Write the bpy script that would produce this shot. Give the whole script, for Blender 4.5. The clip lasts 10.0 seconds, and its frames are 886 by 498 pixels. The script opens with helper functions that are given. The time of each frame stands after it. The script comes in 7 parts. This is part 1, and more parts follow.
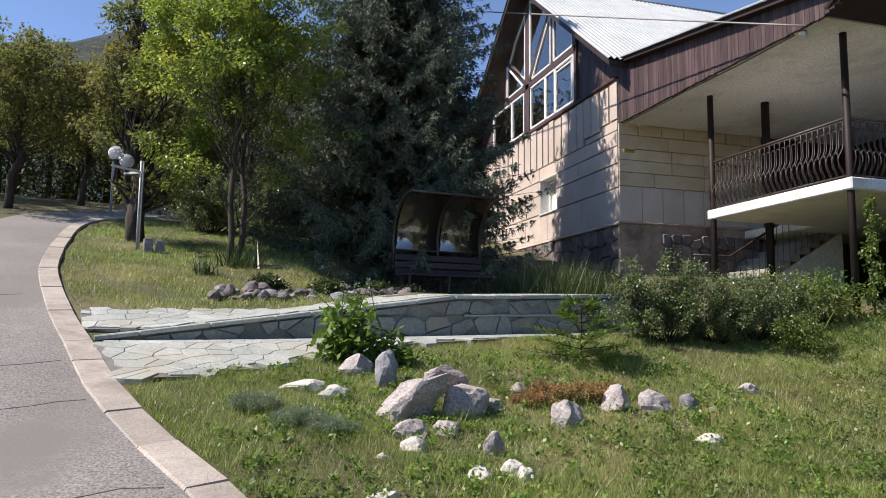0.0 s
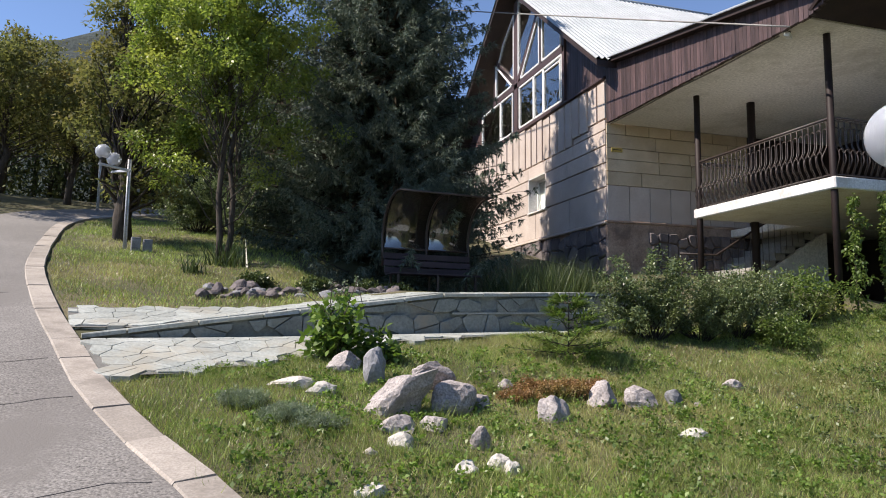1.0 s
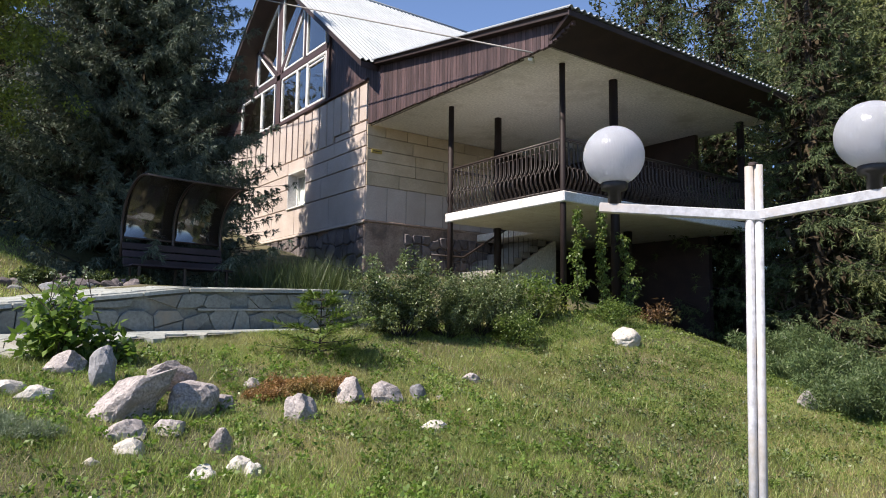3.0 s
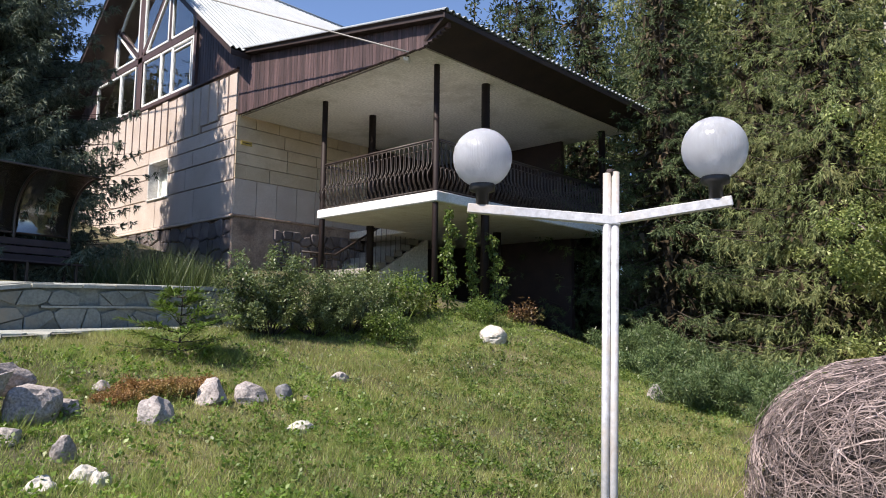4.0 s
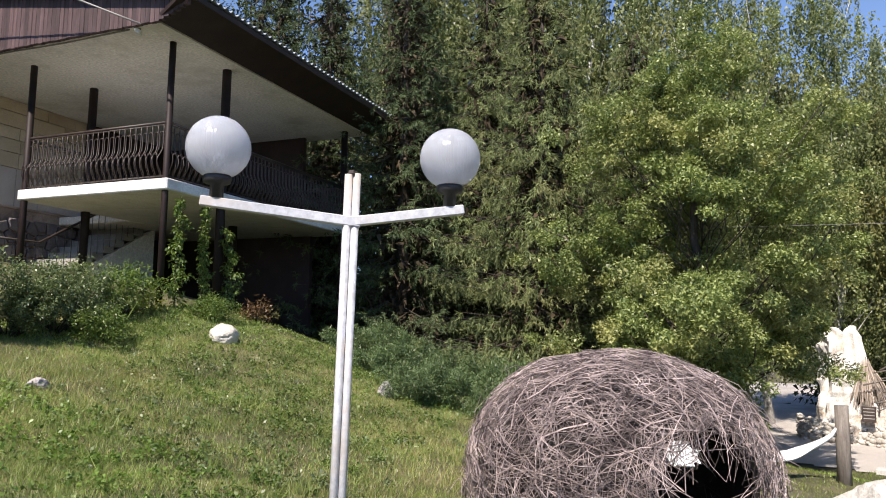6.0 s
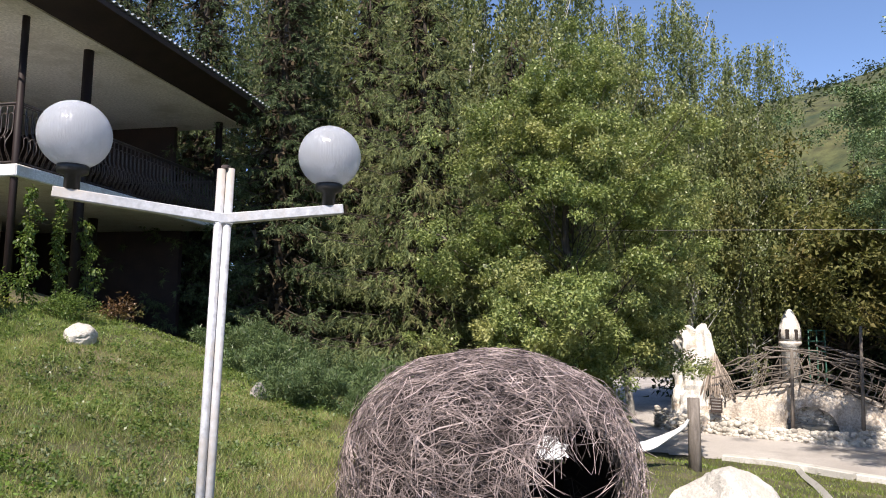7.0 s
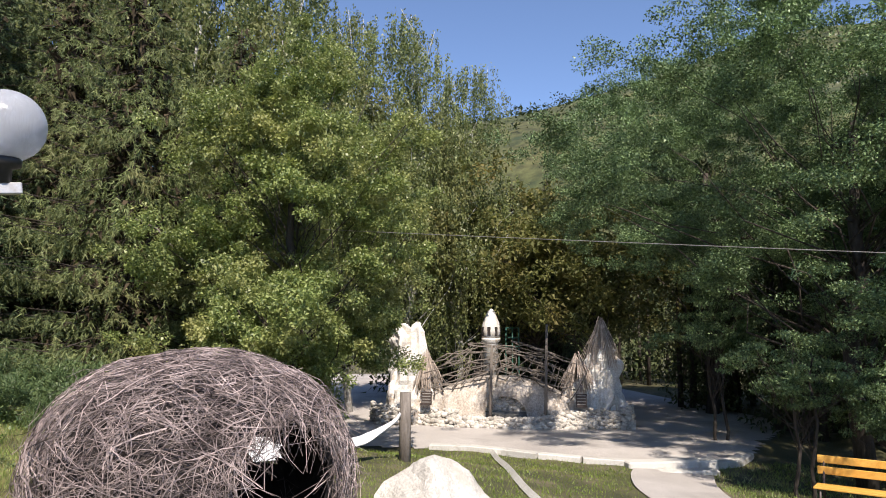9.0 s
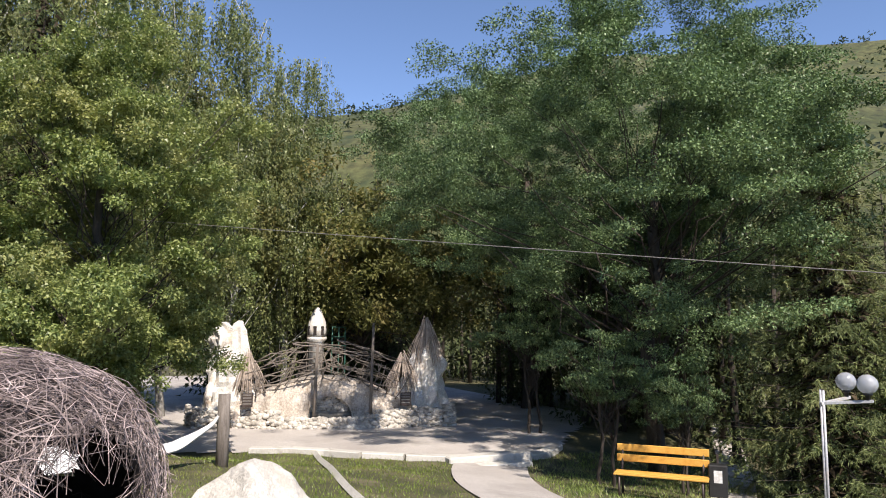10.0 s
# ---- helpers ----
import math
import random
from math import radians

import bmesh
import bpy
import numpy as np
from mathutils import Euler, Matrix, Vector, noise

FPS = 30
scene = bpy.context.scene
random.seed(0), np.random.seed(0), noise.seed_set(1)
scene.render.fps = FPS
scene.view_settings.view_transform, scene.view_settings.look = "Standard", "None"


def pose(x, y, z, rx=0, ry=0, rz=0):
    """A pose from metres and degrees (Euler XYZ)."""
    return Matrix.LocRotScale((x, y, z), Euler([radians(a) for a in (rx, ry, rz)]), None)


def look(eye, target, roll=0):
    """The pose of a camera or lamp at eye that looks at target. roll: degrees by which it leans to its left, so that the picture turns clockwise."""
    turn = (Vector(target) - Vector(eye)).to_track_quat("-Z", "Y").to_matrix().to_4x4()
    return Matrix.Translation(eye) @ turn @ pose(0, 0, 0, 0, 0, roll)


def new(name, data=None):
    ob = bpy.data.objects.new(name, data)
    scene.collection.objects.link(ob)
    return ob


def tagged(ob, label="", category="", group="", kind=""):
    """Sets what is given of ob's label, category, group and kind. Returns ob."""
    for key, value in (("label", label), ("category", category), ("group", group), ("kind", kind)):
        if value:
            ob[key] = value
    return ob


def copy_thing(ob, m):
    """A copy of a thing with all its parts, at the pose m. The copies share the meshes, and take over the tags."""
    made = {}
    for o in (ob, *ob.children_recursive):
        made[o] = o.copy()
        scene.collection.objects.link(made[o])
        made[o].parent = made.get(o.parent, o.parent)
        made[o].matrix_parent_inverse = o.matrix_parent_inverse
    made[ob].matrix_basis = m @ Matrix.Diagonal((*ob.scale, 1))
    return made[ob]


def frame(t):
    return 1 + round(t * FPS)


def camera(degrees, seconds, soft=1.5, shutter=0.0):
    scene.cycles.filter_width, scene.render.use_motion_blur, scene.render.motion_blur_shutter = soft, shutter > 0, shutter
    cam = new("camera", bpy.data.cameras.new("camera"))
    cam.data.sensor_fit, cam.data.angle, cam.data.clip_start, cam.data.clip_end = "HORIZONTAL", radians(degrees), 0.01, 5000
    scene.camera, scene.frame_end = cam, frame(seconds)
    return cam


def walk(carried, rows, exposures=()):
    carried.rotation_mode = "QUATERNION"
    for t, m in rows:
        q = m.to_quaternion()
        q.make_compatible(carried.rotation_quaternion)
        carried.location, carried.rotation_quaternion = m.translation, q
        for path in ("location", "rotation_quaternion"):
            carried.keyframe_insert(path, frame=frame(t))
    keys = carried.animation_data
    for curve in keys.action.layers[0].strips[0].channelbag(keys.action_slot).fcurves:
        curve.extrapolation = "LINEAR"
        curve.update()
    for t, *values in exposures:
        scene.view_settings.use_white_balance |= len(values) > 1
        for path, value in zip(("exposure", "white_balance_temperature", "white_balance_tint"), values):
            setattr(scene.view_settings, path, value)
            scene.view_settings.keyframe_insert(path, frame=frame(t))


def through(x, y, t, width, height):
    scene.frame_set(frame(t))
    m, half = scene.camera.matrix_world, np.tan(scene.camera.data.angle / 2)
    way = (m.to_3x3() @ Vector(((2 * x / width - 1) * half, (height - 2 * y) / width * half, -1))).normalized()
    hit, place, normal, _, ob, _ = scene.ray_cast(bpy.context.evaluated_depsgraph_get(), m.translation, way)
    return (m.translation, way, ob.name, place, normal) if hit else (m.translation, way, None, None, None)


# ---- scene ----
cam = camera(64.4, 10.0, soft=1.0)
PATH = [
    (0, (-0.357, -0.294, 1.431), (0.201, 1.614, 1.649), 0.7),
    (0.5, (-0.374, -0.319, 1.41), (0.18, 1.59, 1.629), 0.6),
    (1, (-0.354, -0.334, 1.404), (0.233, 1.565, 1.622), 0.6),
    (1.5, (-0.33, -0.323, 1.393), (0.426, 1.515, 1.613), 0.6),
    (2, (-0.319, -0.32, 1.397), (0.584, 1.451, 1.616), 0.6),
    (2.5, (-0.31, -0.318, 1.396), (0.727, 1.378, 1.615), 0.7),
    (3, (-0.294, -0.316, 1.399), (0.895, 1.278, 1.618), 0.7),
    (4.5, (-0.237, -0.301, 1.408), (1.329, 0.925, 1.625), 0.6),
    (5, (-0.21, -0.283, 1.422), (1.455, 0.803, 1.639), 0.6),
    (5.5, (-0.217, -0.28, 1.415), (1.55, 0.632, 1.634), 0.7),
    (7, (-0.175, -0.265, 1.439), (1.77, 0.144, 1.656), 0.6),
    (7.5, (-0.175, -0.27, 1.432), (1.799, -0.026, 1.65), 0.6),
    (8, (-0.174, -0.276, 1.436), (1.813, -0.223, 1.654), 0.6),
    (8.5, (-0.154, -0.285, 1.437), (1.828, -0.434, 1.657), 0.5),
    (9, (-0.133, -0.304, 1.436), (1.823, -0.659, 1.656), 0.4),
    (9.5, (-0.059, -0.307, 1.424), (1.84, -0.894, 1.646), 0.5),
    (10, (-0.041, -0.31, 1.418), (1.771, -1.127, 1.641), 0.5),
]
walk(cam, [(t, look(eye, target, roll)) for t, eye, target, roll in PATH],
     [(0.0, 0.96, 7100, 14), (2.0, 1.00, 7100, 14), (4.5, 1.12, 7100, 14), (5.5, 1.13, 7100, 14), (7.0, 1.03, 7100, 14), (8.0, 0.96, 7100, 14), (10.0, 0.96, 7100, 14)])

# ---------------------------------------------------------------- light
SUN_TO = Vector((-0.65, 0.02, 0.76)).normalized()
world = bpy.data.worlds.new("sky")
scene.world = world
world.use_nodes = True
wn = world.node_tree
sky = wn.nodes.new("ShaderNodeTexSky")
sky.sky_type = "NISHITA"
sky.sun_disc = False
sky.sun_elevation = math.asin(SUN_TO.z)
sky.sun_rotation = math.atan2(SUN_TO.x, SUN_TO.y)
sky.altitude = 1800
sky.dust_density = 0.0
sky.air_density = 0.78
sky.ozone_density = 4.5
wn.links.new(sky.outputs[0], wn.nodes["Background"].inputs[0])
wn.nodes["Background"].inputs[1].default_value = 0.13
sun = new("sun", bpy.data.lights.new("sun", "SUN"))
sun.data.energy = 3.75
sun.data.angle = radians(0.5)
sun.data.color = (1.0, 0.955, 0.89)
sun.matrix_world = look(SUN_TO * 60, (0, 0, 0))


# ---------------------------------------------------------------- materials
def ramp2(nt, fac, c1, c2, lo=0.3, hi=0.7):
    r = nt.nodes.new("ShaderNodeValToRGB")
    r.color_ramp.elements[0].position, r.color_ramp.elements[1].position = lo, hi
    r.color_ramp.elements[0].color, r.color_ramp.elements[1].color = (*c1, 1), (*c2, 1)
    nt.links.new(fac, r.inputs[0])
    return r.outputs[0]


def noise_node(nt, coord, scale, detail=6.0, rough=0.55, stretch=None):
    if stretch:
        mp = nt.nodes.new("ShaderNodeMapping")
        mp.inputs["Scale"].default_value = stretch
        nt.links.new(coord, mp.inputs[0])
        coord = mp.outputs[0]
    n = nt.nodes.new("ShaderNodeTexNoise")
    n.inputs["Scale"].default_value, n.inputs["Detail"].default_value, n.inputs["Roughness"].default_value = scale, detail, rough
    nt.links.new(coord, n.inputs["Vector"])
    return n.outputs[0]


def mixc(nt, fac, a, b, mode="MIX"):
    m = nt.nodes.new("ShaderNodeMix")
    m.data_type, m.blend_type = "RGBA", mode
    if isinstance(fac, float):
        m.inputs[0].default_value = fac
    else:
        nt.links.new(fac, m.inputs[0])
    for sock, v in ((m.inputs[6], a), (m.inputs[7], b)):
        if isinstance(v, tuple):
            sock.default_value = (*v, 1)
        else:
            nt.links.new(v, sock)
    return m.outputs[2]


def surface(name, c1, c2, scale=3.0, fine=40.0, rough=0.8, bump=0.3, dist=0.01, metal=0.0, vary=0.0, island=False, stretch=None,
            stain=None, stain_scale=0.8, coords="world", spec=0.5, fine_amt=0.35):
    """A two-scale surface: broad mottling between two colours, fine grain, bump, stains and a variation per piece."""
    m = bpy.data.materials.new(name)
    m.use_nodes = True
    nt = m.node_tree
    b = nt.nodes["Principled BSDF"]
    if coords == "world":
        co = nt.nodes.new("ShaderNodeNewGeometry").outputs["Position"]
    else:
        co = nt.nodes.new("ShaderNodeTexCoord").outputs["Object"]
    big = noise_node(nt, co, scale, stretch=stretch)
    small = noise_node(nt, co, fine, 4.0, 0.6, stretch=stretch)
    col = ramp2(nt, big, c1, c2)
    g = ramp2(nt, small, (1 - fine_amt,) * 3, (1 + fine_amt * 0.6,) * 3, 0.25, 0.75)
    col = mixc(nt, 1.0, col, g, "MULTIPLY")
    if stain:
        s = noise_node(nt, co, stain_scale, 8.0, 0.65)
        f = ramp2(nt, s, (0, 0, 0), (1, 1, 1), 0.52, 0.68)
        col = mixc(nt, f, col, stain)
    if vary:
        if island:
            r = nt.nodes.new("ShaderNodeNewGeometry").outputs["Random Per Island"]
        else:
            r = nt.nodes.new("ShaderNodeObjectInfo").outputs["Random"]
        v = ramp2(nt, r, (1 - vary,) * 3, (1 + vary,) * 3, 0.0, 1.0)
        col = mixc(nt, 1.0, col, v, "MULTIPLY")
    nt.links.new(col, b.inputs["Base Color"])
    b.inputs["Roughness"].default_value = rough
    b.inputs["Metallic"].default_value = metal
    b.inputs["Specular IOR Level"].default_value = spec
    if bump:
        add = nt.nodes.new("ShaderNodeMath")
        add.operation = "MULTIPLY_ADD"
        add.inputs[1].default_value = 0.4
        nt.links.new(small, add.inputs[0])
        nt.links.new(big, add.inputs[2])
        bn = nt.nodes.new("ShaderNodeBump")
        bn.inputs["Strength"].default_value, bn.inputs["Distance"].default_value = bump, dist
        nt.links.new(add.outputs[0], bn.inputs["Height"])
        nt.links.new(bn.outputs[0], b.inputs["Normal"])
    return m


def leafy(name, c1, c2, c3=None, through=0.35, rough=0.42, gloss=0.5):
    """Foliage: colour varies leaf by leaf and clump by clump; light passes through."""
    m = bpy.data.materials.new(name)
    m.use_nodes = True
    nt = m.node_tree
    b = nt.nodes["Principled BSDF"]
    geo = nt.nodes.new("ShaderNodeNewGeometry")
    r = ramp2(nt, geo.outputs["Random Per Island"], c1, c2, 0.0, 1.0)
    co = nt.nodes.new("ShaderNodeTexCoord").outputs["Object"]
    n = noise_node(nt, co, 0.9, 3.0)
    r = mixc(nt, 1.0, r, ramp2(nt, n, (0.72,) * 3, (1.25,) * 3), "MULTIPLY")
    if c3:
        n2 = noise_node(nt, co, 0.55, 4.0)
        r = mixc(nt, ramp2(nt, n2, (0, 0, 0), (1, 1, 1), 0.5, 0.7), r, c3)
    nt.links.new(r, b.inputs["Base Color"])
    b.inputs["Roughness"].default_value = rough
    b.inputs["Specular IOR Level"].default_value = gloss
    t = nt.nodes.new("ShaderNodeBsdfTranslucent")
    nt.links.new(mixc(nt, 1.0, r, (1.2, 1.3, 0.95), "MULTIPLY"), t.inputs[0])
    mx = nt.nodes.new("ShaderNodeMixShader")
    mx.inputs[0].default_value = through
    nt.links.new(b.outputs[0], mx.inputs[1])
    nt.links.new(t.outputs[0], mx.inputs[2])
    nt.links.new(mx.outputs[0], nt.nodes["Material Output"].inputs[0])
    return m


M = {}
M["lawn"] = surface("lawn soil and turf", (0.05, 0.055, 0.021), (0.115, 0.105, 0.05), 1.1, 45, 0.95, 0.8, 0.03, stain=(0.18, 0.15, 0.095), stain_scale=0.7, fine_amt=0.5)
M["asphalt"] = surface("worn grey asphalt", (0.42, 0.385, 0.36), (0.54, 0.505, 0.475), 0.6, 75, 0.9, 0.8, 0.01, stain=(0.30, 0.275, 0.255), stain_scale=0.5, fine_amt=0.6)
M["lane"] = surface("worn grey lane asphalt", (0.195, 0.182, 0.17), (0.265, 0.25, 0.235), 0.7, 60, 0.92, 1.0, 0.01, stain=(0.17, 0.158, 0.147), stain_scale=0.6, fine_amt=0.85)
M["kerb"] = surface("concrete kerb", (0.30, 0.265, 0.23), (0.42, 0.375, 0.33), 2.5, 60, 0.9, 0.6, 0.01, vary=0.12, stain=(0.24, 0.21, 0.18), stain_scale=3.0)
M["white_kerb"] = surface("whitewashed kerb", (0.50, 0.48, 0.44), (0.66, 0.64, 0.6), 2.5, 60, 0.85, 0.4, 0.006, vary=0.12, stain=(0.32, 0.29, 0.25), stain_scale=2.5)
M["flag"] = surface("grey-green flagstone", (0.31, 0.333, 0.312), (0.425, 0.445, 0.415), 2.2, 30, 0.75, 0.45, 0.01, vary=0.15, stain=(0.34, 0.32, 0.265), stain_scale=1.3)
M["flag_wall"] = surface("slate facing stone", (0.16, 0.178, 0.165), (0.265, 0.282, 0.26), 2.5, 30, 0.75, 0.5, 0.012, vary=0.17, stain=(0.25, 0.22, 0.17), stain_scale=2.0)
M["mortar"] = surface("mortar", (0.13, 0.128, 0.118), (0.21, 0.205, 0.19), 4, 60, 0.95, 0.5, 0.01)
M["rubble"] = surface("purple-grey rubble stone", (0.10, 0.085, 0.09), (0.2, 0.17, 0.165), 2.5, 40, 0.85, 0.7, 0.02, vary=0.35)
M["veneer"] = surface("pale shell limestone cladding", (0.50, 0.42, 0.37), (0.62, 0.54, 0.49), 1.6, 50, 0.8, 0.25, 0.006, vary=0.07, stain=(0.50, 0.42, 0.36), stain_scale=1.1)
M["tan_veneer"] = surface("rough tan limestone courses", (0.50, 0.395, 0.27), (0.66, 0.55, 0.41), 2.0, 45, 0.85, 0.5, 0.01, vary=0.12, stain=(0.46, 0.36, 0.26), stain_scale=1.4)
M["plinth"] = surface("brown stone plinth render", (0.23, 0.155, 0.12), (0.42, 0.315, 0.25), 2.2, 30, 0.9, 0.6, 0.02, stain=(0.13, 0.10, 0.085), stain_scale=2.3)
M["wood"] = surface("purple-brown stained boards", (0.05, 0.029, 0.031), (0.108, 0.066, 0.066), 3.0, 30, 0.6, 0.5, 0.006, vary=0.35, stretch=(6, 6, 0.5), coords="world")
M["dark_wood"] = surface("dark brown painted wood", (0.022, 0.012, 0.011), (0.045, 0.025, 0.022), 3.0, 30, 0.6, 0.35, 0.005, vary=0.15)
M["roof"] = surface("zinc white corrugated sheet", (0.31, 0.34, 0.36), (0.41, 0.44, 0.46), 1.5, 25, 0.5, 0.05, 0.003, metal=0.2)
M["white"] = surface("old white paint", (0.68, 0.68, 0.67), (0.80, 0.80, 0.79), 2.5, 30, 0.55, 0.2, 0.003, stain=(0.55, 0.52, 0.48), stain_scale=3.5)
M["soffit"] = surface("cream painted soffit", (0.78, 0.75, 0.70), (0.86, 0.83, 0.78), 1.0, 20, 0.7, 0.1, 0.004, stain=(0.55, 0.52, 0.46), stain_scale=0.9)
M["upvc"] = surface("white window frame", (0.75, 0.75, 0.74), (0.82, 0.82, 0.81), 3, 40, 0.4, 0.05, 0.002)
M["iron"] = surface("dark wrought iron", (0.030, 0.020, 0.018), (0.065, 0.045, 0.038), 6, 60, 0.5, 0.3, 0.003, spec=0.6)
M["post"] = surface("dark brown steel post", (0.014, 0.008, 0.008), (0.026, 0.016, 0.015), 4, 50, 0.6, 0.15, 0.003, spec=0.3)
M["concrete"] = surface("grey concrete", (0.28, 0.27, 0.25), (0.40, 0.38, 0.35), 2, 40, 0.9, 0.4, 0.006)
M["bark"] = surface("grey-brown bark", (0.035, 0.027, 0.022), (0.085, 0.069, 0.055), 5, 30, 0.95, 0.9, 0.03, stretch=(3, 3, 0.6))
M["birch_bark"] = surface("white birch bark", (0.35, 0.34, 0.31), (0.62, 0.61, 0.57), 4, 20, 0.8, 0.5, 0.02, stain=(0.06, 0.05, 0.05), stain_scale=3.0)
M["granite"] = surface("pale pink granite", (0.31, 0.272, 0.26), (0.51, 0.465, 0.447), 2.5, 55, 0.85, 0.7, 0.02, vary=0.1, stain=(0.27, 0.24, 0.235), stain_scale=2.5, fine_amt=0.7)
M["limestone"] = surface("white limestone boulder", (0.50, 0.47, 0.42), (0.68, 0.645, 0.59), 2.5, 40, 0.85, 0.8, 0.03, vary=0.08, stain=(0.45, 0.41, 0.35), stain_scale=2.0)
M["greyrock"] = surface("blue-grey rock", (0.17, 0.17, 0.185), (0.33, 0.33, 0.34), 3, 45, 0.85, 0.8, 0.02, vary=0.2)
M["twig"] = surface("grey dry twigs", (0.10, 0.075, 0.074), (0.42, 0.34, 0.325), 5, 60, 0.8, 0.3, 0.004, vary=0.75, island=True)
M["thatch"] = surface("weathered thatch sticks", (0.26, 0.21, 0.175), (0.52, 0.44, 0.38), 5, 60, 0.9, 0.3, 0.004, vary=0.45, island=True)
# near-black colour stands in for shade inside the den and the turret openings
M["inner_shade"] = surface("near-black colour for shade in hollows", (0.022, 0.017, 0.015), (0.05, 0.04, 0.036), 6, 60, 0.95, 0.5, 0.02)
M["oldwood"] = surface("weathered grey wood", (0.12, 0.10, 0.085), (0.26, 0.225, 0.195), 4, 40, 0.9, 0.6, 0.01, stretch=(5, 5, 0.6))
M["plaster"] = surface("whitewashed sculpted plaster", (0.44, 0.375, 0.31), (0.70, 0.63, 0.56), 3.4, 22, 0.85, 1.0, 0.04, stain=(0.30, 0.235, 0.18), stain_scale=3.2, fine_amt=0.5)
M["whitewash"] = surface("fresh whitewash on plaster", (0.66, 0.63, 0.58), (0.82, 0.80, 0.76), 2.2, 26, 0.85, 0.8, 0.03, stain=(0.45, 0.36, 0.28), stain_scale=2.4, fine_amt=0.4)
M["pebble"] = surface("pale river cobbles", (0.38, 0.345, 0.30), (0.66, 0.62, 0.56), 3, 40, 0.85, 0.4, 0.01, vary=0.3, island=True)
M["cloth"] = surface("white canvas", (0.72, 0.72, 0.71), (0.82, 0.82, 0.81), 3, 60, 0.8, 0.15, 0.004)
M["yellow"] = surface("yellow lacquered slat", (0.62, 0.31, 0.055), (0.76, 0.43, 0.10), 3, 40, 0.45, 0.2, 0.003, vary=0.08, stretch=(0.6, 5, 5))
M["bench_dark"] = surface("dark plum painted slats", (0.028, 0.02, 0.03), (0.055, 0.04, 0.055), 3, 40, 0.5, 0.2, 0.003, vary=0.15)
M["black"] = surface("black plastic", (0.015, 0.015, 0.016), (0.03, 0.03, 0.031), 5, 60, 0.45, 0.1, 0.002)
M["green_paint"] = surface("green painted steel", (0.03, 0.11, 0.08), (0.045, 0.15, 0.11), 4, 40, 0.5, 0.1, 0.002)
M["brass"] = surface("small brass plate", (0.45, 0.33, 0.09), (0.58, 0.44, 0.14), 6, 80, 0.45, 0.1, 0.002, metal=0.4)
M["cable"] = surface("grey cable", (0.20, 0.19, 0.18), (0.33, 0.31, 0.29), 5, 60, 0.6, 0.1, 0.002)
M["steel"] = surface("galvanised steel lamp paint", (0.47, 0.48, 0.51), (0.59, 0.60, 0.63), 2.2, 30, 0.4, 0.1, 0.003, metal=0.15, stain=(0.50, 0.45, 0.4), stain_scale=3.0)
M["hill"] = surface("scrub hillside", (0.046, 0.06, 0.02), (0.115, 0.112, 0.042), 0.05, 0.5, 0.95, 0.5, 0.6, stain=(0.028, 0.045, 0.018), stain_scale=0.12, fine_amt=0.7)
M["far_forest"] = surface("dark forested slope", (0.014, 0.024, 0.022), (0.034, 0.048, 0.044), 0.05, 0.4, 0.95, 1.0, 3.0, fine_amt=0.5)

M["l_spruce"] = leafy("blue-green spruce needles", (0.045, 0.075, 0.055), (0.18, 0.215, 0.16), through=0.1, rough=0.6, gloss=0.3)
M["l_weep"] = leafy("olive spruce needles", (0.07, 0.10, 0.04), (0.30, 0.345, 0.15), (0.27, 0.26, 0.12), through=0.25, rough=0.6, gloss=0.3)
M["l_dark"] = leafy("dark conifer needles", (0.034, 0.06, 0.027), (0.15, 0.19, 0.085), through=0.18, rough=0.6, gloss=0.3)
M["l_maple"] = leafy("yellow-green leaves", (0.08, 0.13, 0.028), (0.30, 0.36, 0.08), (0.37, 0.38, 0.085), through=0.45)
M["l_olive"] = leafy("olive green leaves", (0.085, 0.10, 0.038), (0.23, 0.225, 0.085), (0.25, 0.195, 0.075), through=0.38, rough=0.6, gloss=0.2)
M["l_apricot"] = leafy("bright green leaves", (0.08, 0.125, 0.038), (0.34, 0.385, 0.14), (0.40, 0.39, 0.16), through=0.28, gloss=0.5)
M["l_birch"] = leafy("birch leaves", (0.07, 0.10, 0.035), (0.25, 0.28, 0.11), (0.22, 0.215, 0.085), through=0.28, gloss=0.4)
M["l_locust"] = leafy("dark blue-green compound leaves", (0.03, 0.066, 0.028), (0.25, 0.35, 0.16), through=0.15, gloss=0.3)
M["l_bush"] = leafy("small bush leaves", (0.04, 0.068, 0.026), (0.23, 0.285, 0.125), (0.27, 0.285, 0.11), through=0.28, gloss=0.7)
M["l_hib"] = leafy("broad green leaves", (0.06, 0.12, 0.02), (0.20, 0.30, 0.06), through=0.4, gloss=0.5)
M["l_fir"] = leafy("young fir needles", (0.07, 0.13, 0.025), (0.17, 0.23, 0.06), through=0.3)
M["l_vine"] = leafy("vine leaves", (0.06, 0.115, 0.027), (0.20, 0.27, 0.07), (0.26, 0.25, 0.08), through=0.38)
M["l_dry"] = leafy("dry russet leaves", (0.09, 0.06, 0.03), (0.22, 0.12, 0.06), (0.10, 0.14, 0.045), through=0.3)
M["l_sedum"] = leafy("russet ground cover", (0.22, 0.12, 0.05), (0.36, 0.21, 0.09), (0.15, 0.17, 0.05), through=0.25)
M["l_sage"] = leafy("grey-green catmint", (0.10, 0.145, 0.085), (0.25, 0.30, 0.20), through=0.3)
M["l_juniper"] = leafy("juniper needles", (0.045, 0.085, 0.034), (0.165, 0.225, 0.09), through=0.2)
